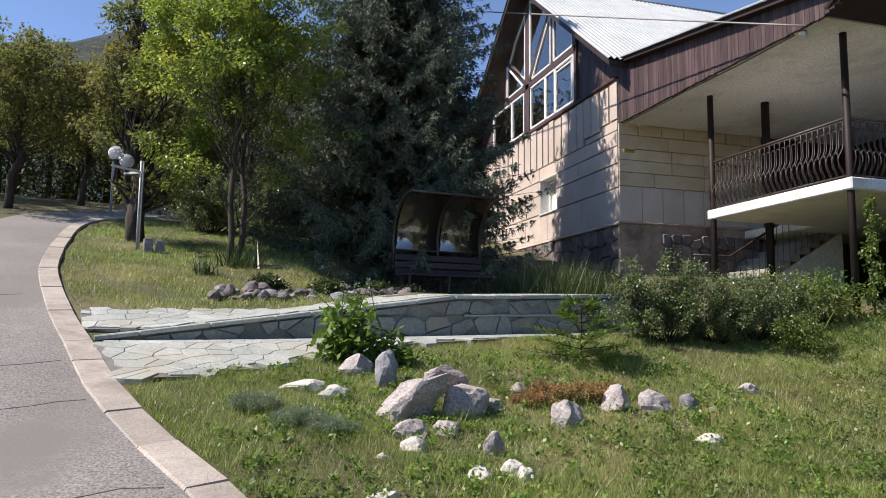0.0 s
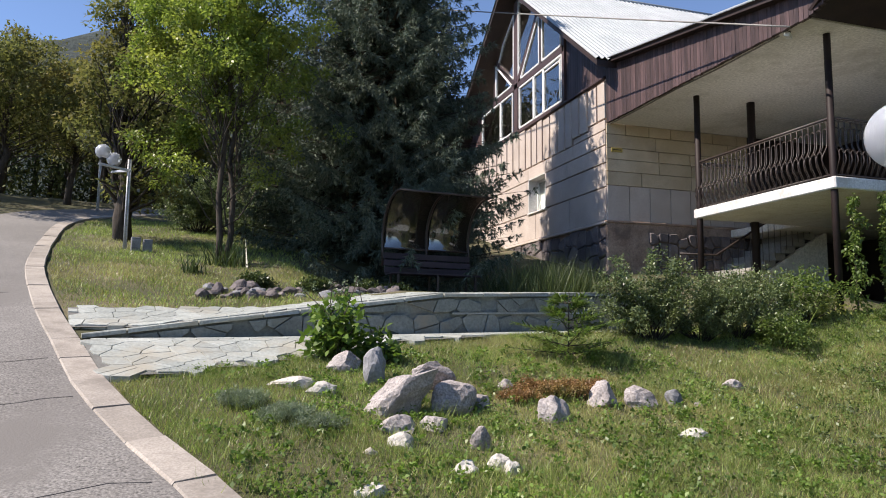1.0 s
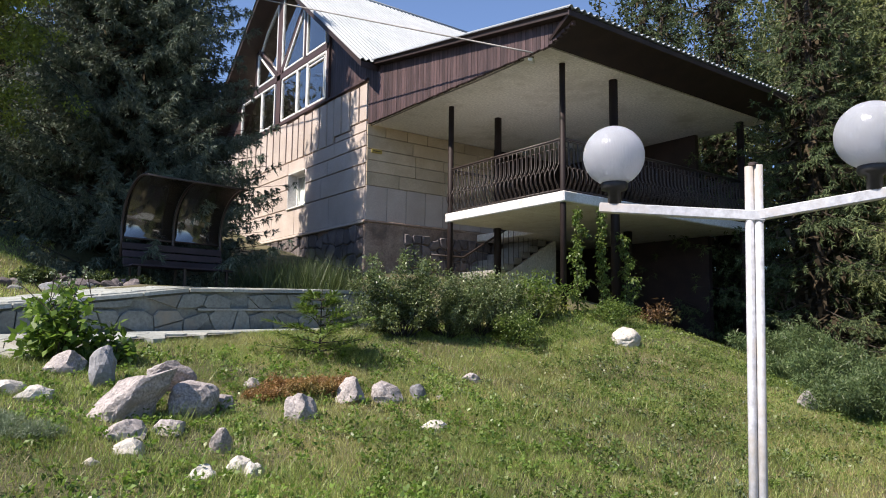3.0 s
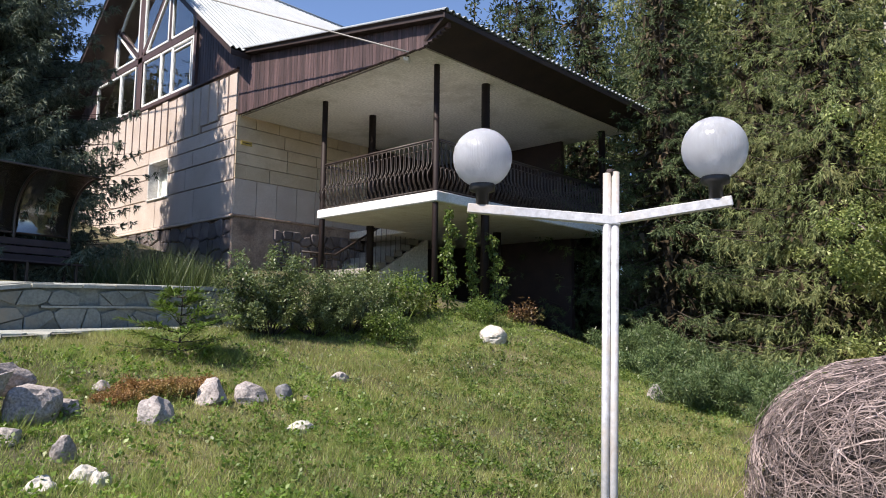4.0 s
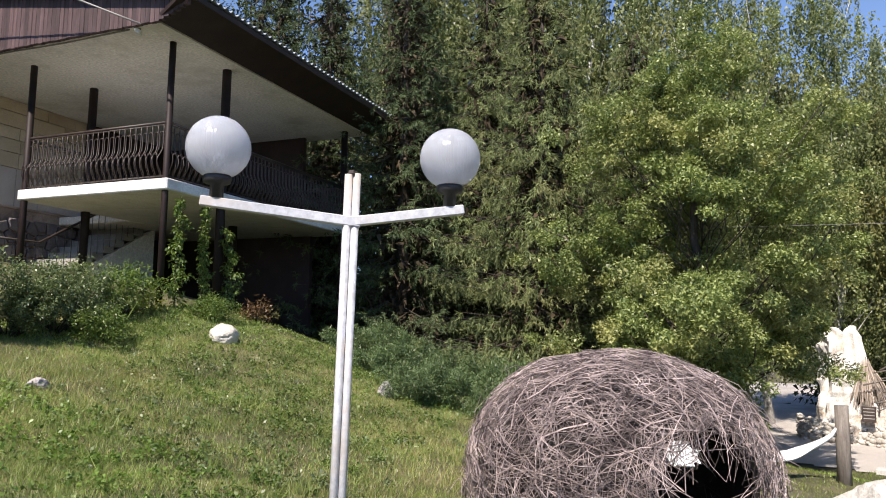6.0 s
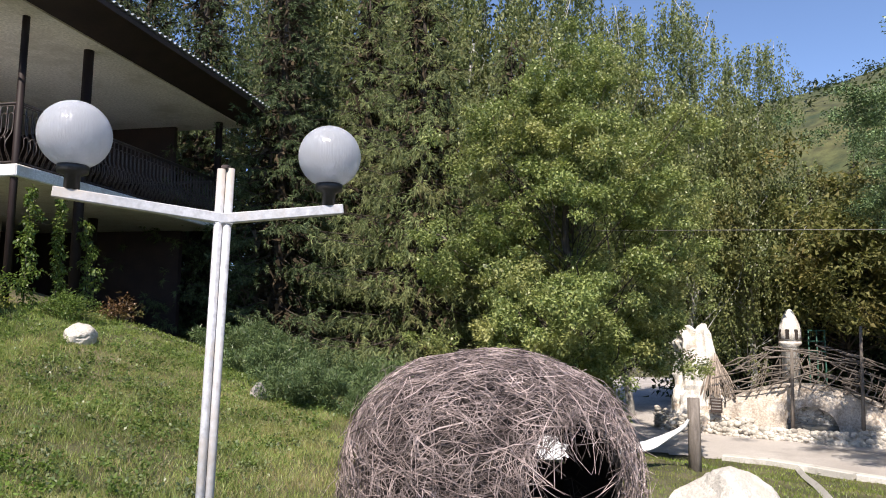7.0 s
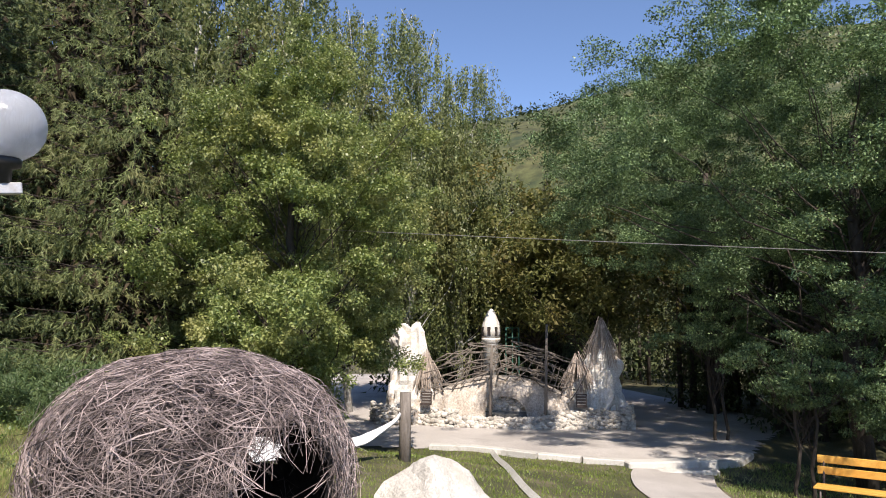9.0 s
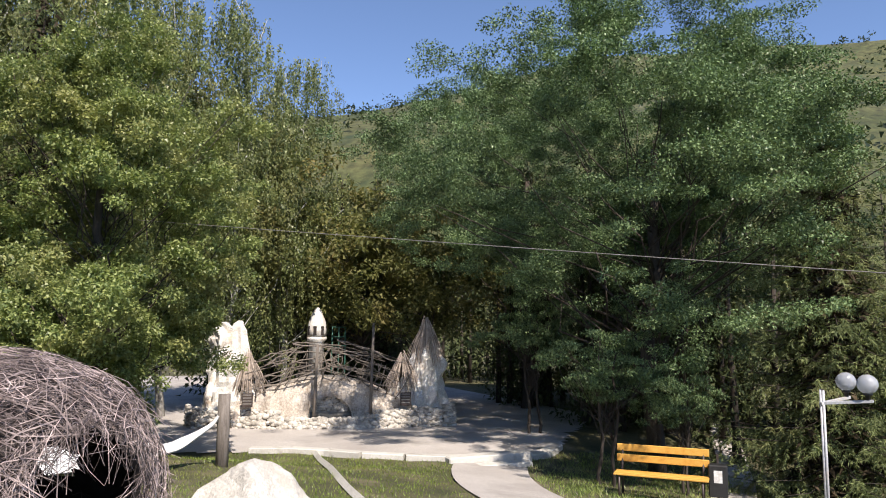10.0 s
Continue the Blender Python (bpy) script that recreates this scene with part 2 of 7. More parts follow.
M["l_dead_shade"] = leafy("dead brown spruce twigs darkened for crown shade", (0.03, 0.024, 0.016), (0.085, 0.065, 0.042), through=0.0, rough=0.9, gloss=0.1)
M["l_wood"] = leafy("deep woodland leaves", (0.024, 0.04, 0.016), (0.10, 0.122, 0.05), (0.09, 0.095, 0.04), through=0.1, rough=0.7, gloss=0.2)
M["l_scrub"] = leafy("hillside scrub", (0.018, 0.032, 0.011), (0.07, 0.09, 0.032), through=0.15)
M["l_grass"] = leafy("lawn grass", (0.08, 0.13, 0.03), (0.39, 0.475, 0.145), (0.44, 0.41, 0.19), through=0.4)
M["l_turf"] = leafy("short green turf", (0.10, 0.16, 0.03), (0.32, 0.40, 0.09), (0.26, 0.28, 0.09), through=0.4)
M["l_straw"] = leafy("dry straw grass", (0.25, 0.20, 0.09), (0.46, 0.39, 0.21), through=0.35)
M["l_reed"] = leafy("long grass", (0.03, 0.055, 0.016), (0.095, 0.125, 0.042), through=0.25)


def glass_mat(name, tint, rough, ior=1.45, mix_clear=0.0):
    m = bpy.data.materials.new(name)
    m.use_nodes = True
    b = m.node_tree.nodes["Principled BSDF"]
    b.inputs["Base Color"].default_value = (*tint, 1)
    b.inputs["Roughness"].default_value = rough
    b.inputs["Transmission Weight"].default_value = 1.0
    b.inputs["IOR"].default_value = ior
    return m


M["glass"] = glass_mat("window glass", (0.82, 0.89, 0.88), 0.02, 1.85)
M["smoked"] = glass_mat("smoked canopy sheet", (0.30, 0.27, 0.23), 0.09, 2.2)
M["smoked"].node_tree.nodes["Principled BSDF"].inputs["Transmission Weight"].default_value = 0.25
M["smoked"].node_tree.nodes["Principled BSDF"].inputs["Base Color"].default_value = (0.05, 0.045, 0.04, 1)


def globe_mat():
    """Ribbed frosted acrylic: clear shell with a milky share."""
    m = bpy.data.materials.new("ribbed frosted acrylic")
    m.use_nodes = True
    nt = m.node_tree
    b = nt.nodes["Principled BSDF"]
    b.inputs["Base Color"].default_value = (0.86, 0.89, 0.94, 1)
    b.inputs["Roughness"].default_value = 0.14
    b.inputs["Transmission Weight"].default_value = 0.95
    b.inputs["IOR"].default_value = 1.35
    co = nt.nodes.new("ShaderNodeTexCoord").outputs["Object"]
    n = noise_node(nt, co, 110.0, 2.0, 0.5, stretch=(1, 1, 0.03))
    bn = nt.nodes.new("ShaderNodeBump")
    bn.inputs["Strength"].default_value, bn.inputs["Distance"].default_value = 0.5, 0.004
    nt.links.new(n, bn.inputs["Height"])
    nt.links.new(bn.outputs[0], b.inputs["Normal"])
    milk = nt.nodes.new("ShaderNodeBsdfTranslucent")
    milk.inputs[0].default_value = (0.86, 0.88, 0.92, 1)
    chalk = nt.nodes.new("ShaderNodeBsdfDiffuse")
    chalk.inputs[0].default_value = (0.80, 0.82, 0.86, 1)
    mx, my = nt.nodes.new("ShaderNodeMixShader"), nt.nodes.new("ShaderNodeMixShader")
    mx.inputs[0].default_value, my.inputs[0].default_value = 0.5, 0.35
    nt.links.new(milk.outputs[0], mx.inputs[1])
    nt.links.new(chalk.outputs[0], mx.inputs[2])
    nt.links.new(b.outputs[0], my.inputs[1])
    nt.links.new(mx.outputs[0], my.inputs[2])
    nt.links.new(my.outputs[0], nt.nodes["Material Output"].inputs[0])
    return m


M["globe"] = globe_mat()


# ---------------------------------------------------------------- mesh helpers
def mesh_of(name, verts, faces, mat, smooth=False):
    me = bpy.data.meshes.new(name)
    me.from_pydata([tuple(v) for v in verts], [], faces)
    if mat:
        me.materials.append(mat)
    if smooth:
        me.polygons.foreach_set("use_smooth", [True] * len(me.polygons))
    me.update()
    return me


def quads_mesh(name, V, k, mat, smooth=False):
    """A mesh of separate k-sided faces; V has k rows for each."""
    V = np.asarray(V, np.float32).reshape(-1, 3)
    n = len(V)
    me = bpy.data.meshes.new(name)
    me.vertices.add(n)
    me.vertices.foreach_set("co", V.ravel())
    me.loops.add(n)
    me.loops.foreach_set("vertex_index", np.arange(n, dtype=np.int32))
    me.polygons.add(n // k)
    me.polygons.foreach_set("loop_start", np.arange(0, n, k, dtype=np.int32))
    me.materials.append(mat)
    me.update(calc_edges=True)
    return me


def grid_mesh(name, V, F, mat, smooth=True):
    me = bpy.data.meshes.new(name)
    V = np.asarray(V, np.float32)
    F = np.asarray(F, np.int32)
    me.vertices.add(len(V))
    me.vertices.foreach_set("co", V.ravel())
    me.loops.add(F.size)
    me.loops.foreach_set("vertex_index", F.ravel())
    me.polygons.add(len(F))
    me.polygons.foreach_set("loop_start", np.arange(0, F.size, F.shape[1], dtype=np.int32))
    me.polygons.foreach_set("use_smooth", np.full(len(F), smooth))
    me.materials.append(mat)
    me.update(calc_edges=True)
    return me


def child(name, me, parent, label="", at=None):
    ob = new(name, me)
    ob.parent = parent
    if at is not None:
        ob.matrix_basis = at
    if label:
        ob["label"] = label
    return ob


def part(name, bm, material, parent, label="", at=None, smooth=False):
    """Links a bmesh as one mesh object under a thing or a part."""
    me = bpy.data.meshes.new(name)
    bm.to_mesh(me)
    bm.free()
    me.materials.append(material)
    if smooth:
        me.polygons.foreach_set("use_smooth", [True] * len(me.polygons))
    return child(name, me, parent, label, at)


def thing(name, label, category, group="", at=None, kind=""):
    ob = new(name)
    ob.empty_display_size = 0.2
    if at is not None:
        ob.matrix_basis = at
    return tagged(ob, label, category, group, kind)


def box(x0, x1, y0, y1, z0, z1, bevel=0.0, bm=None):
    own = bm or bmesh.new()
    m = pose((x0 + x1) / 2, (y0 + y1) / 2, (z0 + z1) / 2) @ Matrix.Diagonal((x1 - x0, y1 - y0, z1 - z0, 1))
    got = bmesh.ops.create_cube(own, size=1.0, matrix=m)
    if bevel:
        edges = list({e for v in got["verts"] for e in v.link_edges})
        bmesh.ops.bevel(own, geom=edges, offset=bevel, segments=1, affect="EDGES")
    return own


def tube_data(points, radius, sides=6, r_end=None, cap=True):
    """Rings of a tube along points; radius may taper to r_end."""
    P = [Vector(p) for p in points]
    n = len(P)
    V, F = [], []
    up = None
    for i, p in enumerate(P):
        d = (P[min(i + 1, n - 1)] - P[max(i - 1, 0)]).normalized()
        if up is None:
            up = Vector((0, 0, 1)) if abs(d.z) < 0.9 else Vector((1, 0, 0))
        a = d.cross(up).normalized()
        b = d.cross(a).normalized()
        up = a.cross(d).normalized()
        r = radius if r_end is None else radius + (r_end - radius) * i / max(n - 1, 1)
        for k in range(sides):
            t = 2 * math.pi * k / sides
            V.append(p + a * math.cos(t) * r + b * math.sin(t) * r)
    for i in range(n - 1):
        for k in range(sides):
            k2 = (k + 1) % sides
            F.append((i * sides + k, i * sides + k2, (i + 1) * sides + k2, (i + 1) * sides + k))
    if cap:
        F.append(tuple(range(sides - 1, -1, -1)))
        F.append(tuple((n - 1) * sides + k for k in range(sides)))
    return V, F


def tube(name, points, radius, mat, sides=6, r_end=None):
    V, F = tube_data(points, radius, sides, r_end)
    return mesh_of(name, V, F, mat, smooth=sides > 4)


def join_data(chunks):
    V, F = [], []
    for v, f in chunks:
        o = len(V)
        V.extend(v)
        F.extend([tuple(i + o for i in g) for g in f])
    return V, F


def prism(poly, height_fn=None, z0=0.0, z1=0.03):
    """A flat stone: a polygon in plan, extruded, with its upper edge drawn in a little."""
    n = len(poly)
    c = np.mean(poly, 0)
    V, F = [], []
    for ring, (z, k) in enumerate(((z0, 1.0), (z1 - 0.004, 1.0), (z1, 0.982))):
        for x, y in poly:
            q = c + (np.array([x, y]) - c) * k
            V.append((q[0], q[1], z + (height_fn(q[0], q[1]) if height_fn else 0.0)))
    for ring in (0, 1):
        for i in range(n):
            j = (i + 1) % n
            F.append((ring * n + i, ring * n + j, (ring + 1) * n + j, (ring + 1) * n + i))
    F.append(tuple(2 * n + i for i in range(n)))
    return V, F


def cells(u0, u1, v0, v1, size, rng, gap=0.012, jitter=0.42, inside=None):
    """Irregular stone outlines: a jittered lattice cut into nearest-neighbour cells, each drawn in by the joint."""
    nu, nv = max(1, round((u1 - u0) / size)), max(1, round((v1 - v0) / size))
    du, dv = (u1 - u0) / nu, (v1 - v0) / nv
    seeds = {}
    for i in range(-1, nu + 1):
        for j in range(-1, nv + 1):
            seeds[i, j] = np.array([u0 + (i + 0.5 + rng.uniform(-jitter, jitter)) * du, v0 + (j + 0.5 + rng.uniform(-jitter, jitter)) * dv])
    out = []
    for i in range(nu):
        for j in range(nv):
            s = seeds[i, j]
            poly = [(u0, v0), (u1, v0), (u1, v1), (u0, v1)]
            for a in range(-2, 3):
                for b in range(-2, 3):
                    o = seeds.get((i + a, j + b))
                    if (a or b) and o is not None and poly:
                        nrm = (o - s) / max(np.linalg.norm(o - s), 1e-6)
                        lim = nrm @ ((o + s) / 2) - gap / 2
                        res = []
                        for k in range(len(poly)):
                            p, q = np.array(poly[k]), np.array(poly[(k + 1) % len(poly)])
                            dp, dq = nrm @ p - lim, nrm @ q - lim
                            if dp <= 0:
                                res.append(tuple(p))
                            if dp * dq < 0:
                                res.append(tuple(p + (q - p) * dp / (dp - dq)))
                        poly = res
            if len(poly) >= 3 and (inside is None or inside(*np.mean(poly, 0))):
                out.append(poly)
    return out


def rock_mesh(name, size, mat, seed, detail=3, rough=0.35, flat=0.55, facets=9):
    """A boulder: a sphere cut by random planes, roughened, sitting on its base."""
    rng = random.Random(seed)
    bm = bmesh.new()
    bmesh.ops.create_icosphere(bm, subdivisions=detail, radius=1.0)
    planes = []
    for _ in range(facets):
        n = Vector((rng.uniform(-1, 1), rng.uniform(-1, 1), rng.uniform(-0.6, 1))).normalized()
        planes.append((n, rng.uniform(0.5, 0.85)))
    off = Vector((seed * 3.7, seed * 1.3, seed * 2.1))
    for v in bm.verts:
        p = v.co.copy()
        for n, d in planes:
            e = p.dot(n) - d
            if e > 0:
                p -= n * e * 0.92
        p += p.normalized() * (noise.noise(p * 1.7 + off) * rough * 0.5 + noise.noise(p * 5 + off) * rough * 0.16 + noise.noise(p * 13 + off) * rough * 0.06)
        v.co = Vector((p.x * size[0], p.y * size[1], (p.z + flat) * size[2]))
    me = bpy.data.meshes.new(name)
    bm.to_mesh(me)
    bm.free()
    me.materials.append(mat)
    me.polygons.foreach_set("use_smooth", [False] * len(me.polygons))
    return me


# ---------------------------------------------------------------- foliage helpers
def blades(C, A, N, L, W, fold=0.18):
    """Rhombic leaves: C base points, A axes, N across, L lengths, W widths. Four corners each."""
    C, A, N = (np.asarray(v, float) for v in (C, A, N))
    L, W = np.asarray(L, float)[:, None], np.asarray(W, float)[:, None]
    A = A / np.maximum(np.linalg.norm(A, axis=1, keepdims=True), 1e-6)
    S = np.cross(A, N)
    S = S / np.maximum(np.linalg.norm(S, axis=1, keepdims=True), 1e-6)
    U = np.cross(S, A)
    mid = C + A * L * 0.45
    return np.stack([C, mid - S * W / 2 + U * W * fold, C + A * L, mid + S * W / 2 + U * W * fold], 1)


def shards(C, A, N, L, W):
    """Small pointed leaves of one triangle each."""
    C, A, N = (np.asarray(v, float) for v in (C, A, N))
    L, W = np.asarray(L, float)[:, None], np.asarray(W, float)[:, None]
    A = A / np.maximum(np.linalg.norm(A, axis=1, keepdims=True), 1e-6)
    S = np.cross(A, N)
    S = S / np.maximum(np.linalg.norm(S, axis=1, keepdims=True), 1e-6)
    return np.stack([C - S * W / 2, C + A * L, C + S * W / 2], 1)


def needles(rng, C, A, L, stations, per, width, splay=0.55):
    """Needle sprays: along each twig, stations of a few splayed narrow triangles."""
    C, A, L = np.asarray(C, float), np.asarray(A, float), np.asarray(L, float)
    A = A / np.linalg.norm(A, axis=1, keepdims=True)
    out = []
    for s in range(stations):
        base = C + A * (L * 0.75 * s / stations)[:, None]
        for k in range(per):
            d = A * 0.8 + rand_dirs(rng, len(C)) * splay
            out.append(shards(base, d, rand_dirs(rng, len(C)), L * rng.uniform(0.38, 0.66, len(C)), np.full(len(C), width) * rng.uniform(0.75, 1.25, len(C))))
    return np.concatenate(out)


def rand_dirs(rng, n):
    d = rng.normal(size=(n, 3))
    return d / np.linalg.norm(d, axis=1, keepdims=True)


def clump_leaves(rng, centres, radii, per, length, width, droop=0.3, flat=0.7, three=False, strand=0.0):
    """Leaves scattered in soft clumps, or along hanging strands below them."""
    k = np.repeat(np.arange(len(centres)), per)
    n = len(k)
    d = rand_dirs(rng, n) * (rng.random((n, 1)) ** 0.45)
    d[:, 2] *= flat
    r = np.asarray(radii)[k][:, None]
    C = np.asarray(centres)[k] + d * r
    if strand:
        m = 7
        so = rand_dirs(rng, len(centres) * m).reshape(len(centres), m, 3) * np.array([1, 1, 0.5])
        pick = rng.integers(0, m, n)
        ln = rng.uniform(0.5, 1.2, (len(centres), m))[k, pick] * strand
        t = rng.random(n)
        C = np.asarray(centres)[k] + so[k, pick] * r * 0.9 + rng.normal(size=(n, 3)) * 0.05
        C[:, 2] -= t * ln
        C[:, :2] += so[k, pick][:, :2] * r * 0.25 * t[:, None]
    A = d * 0.8 + rand_dirs(rng, n) * 0.8
    A[:, 2] -= droop
    N = rand_dirs(rng, n) * 0.7 + np.array([0, 0, 1.0])
    s = rng.uniform(0.7, 1.3, n)
    return (shards if three else blades)(C, A, N, length * s, width * s)


def limb(rng, a, b, r0, r1, n=5, wob=0.08, sides=6):
    a, b = Vector(a), Vector(b)
    L = (b - a).length
    pts = []
    for i in range(n + 1):
        t = i / n
        p = a.lerp(b, t)
        if 0 < i < n:
            p += Vector((rng.normal(), rng.normal(), rng.normal() * 0.5)) * L * wob * 0.5
        pts.append(p)
    return tube_data(pts, r0, sides, r1)


def broadleaf(name, seed, height, spread, trunk_r, leaf_mat, clumps, per, leaf, bare=0.25, trunks=1, clump_r=0.55, bark=None, top=1.0, droop=0.3, squash=1.0, lobes=7, three=False, skirt=0.0, strand=0.0, every=4, core=0.38, boughs=None, pad=0.7):
    """A tree: tapered trunk, limbs out to the clumps, and a lobed crown of many small leaves. Origin at the foot."""
    rng = np.random.default_rng(seed)
    lob = rand_dirs(rng, lobes)
    lobw = rng.uniform(0.15, 0.45, lobes)
    cz0, cz1 = height * bare, height * top
    mid, half = (cz0 + cz1) / 2, (cz1 - cz0) / 2
    cs = []
    while len(cs) < (boughs[0] if boughs else clumps):
        d = rand_dirs(rng, 1)[0]
        e = 0.72 + sum(w * max(0.0, float(d @ l)) ** 3 for l, w in zip(lob, lobw))
        r = e * rng.random() ** core
        taper = 1.0 - 0.35 * max(0.0, d[2]) * squash + skirt * max(0.0, -d[2])
        cs.append((d[0] * r * spread * taper, d[1] * r * spread * taper, mid + d[2] * r * half))
    cs = np.array(cs)
    if boughs:
        # each bough is a loose mass of clumps, flattened, hanging a little outwards
        own = rng.integers(0, len(cs), clumps)
        size = rng.uniform(0.6, 1.35, len(cs))[own][:, None]
        away = cs[own] * np.array([1, 1, 0])
        away /= np.maximum(np.linalg.norm(away, axis=1, keepdims=True), 0.3)
        off = rng.normal(size=(clumps, 3)) * np.array([boughs[1], boughs[1], boughs[2]]) * size
        out = (off * away).sum(1)
        cs = cs[own] + off
        cs[:, 2] -= 0.28 * np.abs(out)
    chunks = []
    tops = []
    for k in range(trunks):
        ox, oy = (0, 0) if trunks == 1 else (0.12 * math.cos(k * 2.5 + seed), 0.12 * math.sin(k * 2.5 + seed))
        base = Vector((ox, oy, -0.25))
        crown = Vector((ox * 3 + rng.normal() * 0.15, oy * 3 + rng.normal() * 0.15, height * 0.72))
        chunks.append(limb(rng, base, crown, trunk_r, trunk_r * 0.35, 7, 0.03, 8))
        tops.append((base, crown))
    for i, c in enumerate(cs):
        if len(cs) > 140 and i % every:
            continue
        base, crown = tops[i % trunks]
        t = np.clip((c[2] - height * 0.12) / (height * 0.72) * rng.uniform(0.55, 0.9), 0.16, 0.95)
        a = base.lerp(crown, float(t))
        chunks.append(limb(rng, a, c, trunk_r * 0.22 * (1.1 - t), 0.008, 4, 0.12, 4))
    V, F = join_data(chunks)
    ob = thing(name, "", "tree")
    child("trunk", mesh_of("trunk", V, F, bark or M["bark"], True), ob)
    radii = rng.uniform(0.7, 1.3, len(cs)) * clump_r
    Q = clump_leaves(rng, cs, radii, per, leaf, leaf * (0.7 if three else 0.55), droop, pad, three, strand)
    child("crown", quads_mesh("crown", Q, 3 if three else 4, leaf_mat), ob)
    return ob


def conifer(name, seed, height, radius, mat, whorl=0.28, per=8, droop=0.35, hang=0.0, twig=0.16, low=0.06, width=0.02, step=0.13, power=0.85, stations=2, tuftn=3, dead=4):
    """A spruce: a straight trunk and tiers of drooping boughs set with needle sprays."""
    rng = np.random.default_rng(seed)
    C, A, L, fill = [], [], [], []
    chunks = [tube_data([(0, 0, -0.3), (0, 0, height * 0.5), (0, 0, height)], height * 0.016 + 0.04, 8, 0.015)]
    z = height * low
    while z < height * 0.985:
        f = 1 - (z / height - low) / (1 - low)
        reach = radius * max(0.03, f) ** power
        n = max(4, int(per * (0.55 + 0.45 * f)))
        turn = rng.uniform(0, 6.28)
        for k in range(n):
            a = turn + 6.283 * k / n + rng.normal() * 0.25
            ln = reach * rng.uniform(0.66, 1.18)
            zz = z + rng.normal() * whorl * 0.35
            out = np.array([math.cos(a), math.sin(a), 0.0])
            side = np.array([-out[1], out[0], 0.0])
            sag = droop * ln * rng.uniform(0.7, 1.3)
            lift = 0.10 * ln

            def bough(t):
                return out * ln * t + np.array([0, 0, zz - sag * t * (1.25 - 0.75 * t) + lift * t ** 3 * 1.2])

            if f > 0.05:
                chunks.append(tube_data([bough(0), bough(0.5), bough(0.95)], 0.008 + 0.02 * f, 3, 0.004, False))
            m = max(3, int(ln / step))
            for i in range(m):
                t = (i + rng.uniform(0.2, 0.9)) / m
                if t < 0.22 and rng.random() < 0.7:
                    continue
                p = bough(t)
                spread = (0.42 * ln * (1 - t) + 0.10) * rng.uniform(0.5, 1.05)
                for sgn in (-1, 1):
                    d = side * sgn * 0.85 + out * 0.7 + np.array([0, 0, -0.12 - hang * rng.uniform(0.4, 1.2)])
                    d /= np.linalg.norm(d)
                    q = max(1, int(spread / (twig * 0.7)))
                    jit = rng.normal(size=(q, 2, 3)) * 0.3
                    for j in range(q):
                        b = p + d * spread * (j / q) + np.array([0, 0, -0.25 * hang * spread * (j / q)])
                        dd = d + jit[j, 0]
                        C.append(b), A.append(dd), L.append(twig * rng.uniform(0.75, 1.3))
                        dd = d + jit[j, 1]
                        dd[2] -= 0.4 + hang * 1.6
                        C.append(b), A.append(dd), L.append(twig * rng.uniform(0.75, 1.3) * (1 + 0.5 * hang))
            C.append(bough(0.93)), A.append(out + np.array([0, 0, 0.1])), L.append(twig * 1.2)
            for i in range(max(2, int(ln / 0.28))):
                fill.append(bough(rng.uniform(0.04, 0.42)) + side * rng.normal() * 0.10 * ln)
        z += whorl * (0.55 + 0.45 * f)
    ob = thing(name, "", "tree")
    V, F = join_data(chunks)
    child("trunk", mesh_of("trunk", V, F, M["bark"], True), ob)
    Q = needles(rng, C, A, L, stations, tuftn, width)
    # dead twigs fill the crown; their dark colour also stands in for inner shade
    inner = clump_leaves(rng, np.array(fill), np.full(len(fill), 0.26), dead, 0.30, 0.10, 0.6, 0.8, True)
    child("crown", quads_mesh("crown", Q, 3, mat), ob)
    child("dead_brushwood", quads_mesh("dead_brushwood", inner, 3, M["l_dead_shade"]), ob, "brown dead twigs darkened for the shade inside the crown")
    return ob


def shrub(name, seed, size, leaf_mat, clumps, per, leaf, clump_r=0.18, droop=0.1, stems=5, slim=0.0, wands=0):
    """A bush: stems from one foot to leafy clumps within a half-dome of the given half-sizes."""
    rng = np.random.default_rng(seed)
    d = rand_dirs(rng, clumps)
    d[:, 2] = np.abs(d[:, 2])
    cs = d * (rng.random((clumps, 1)) ** 0.4) * np.array(size) * rng.uniform(0.75, 1.15, (clumps, 1))
    cs[:, 2] += clump_r * 0.6
    if wands:
        e = rand_dirs(rng, wands)
        e[:, 2] = np.abs(e[:, 2]) + 0.35
        e = e / np.linalg.norm(e, axis=1, keepdims=True) * np.array(size) * rng.uniform(0.6, 1.2, (wands, 1))
        k = rng.integers(0, wands, clumps)
        t = rng.uniform(0.22, 1.0, (clumps, 1)) ** 0.8
        cs = e[k] * np.concatenate([t ** 0.7, t ** 0.7, t], 1) + rng.normal(size=(clumps, 3)) * 0.03
    chunks = [limb(rng, (c[0] * 0.12, c[1] * 0.12, -0.05), c, 0.012, 0.004, 3, 0.1, 4) for c in cs[:: max(1, clumps // (stems * 3))]]
    V, F = join_data(chunks)
    ob = thing(name, "", "shrub")
    child("branchwork", mesh_of("branchwork", V, F, M["bark"], True), ob)
    Q = clump_leaves(rng, cs, np.full(len(cs), clump_r) * rng.uniform(0.6, 1.3, len(cs)), per, leaf, leaf * (slim or 0.55), droop, 0.8, bool(slim))
    child("foliage", quads_mesh("foliage", Q, 3 if slim else 4, leaf_mat), ob)
    return ob


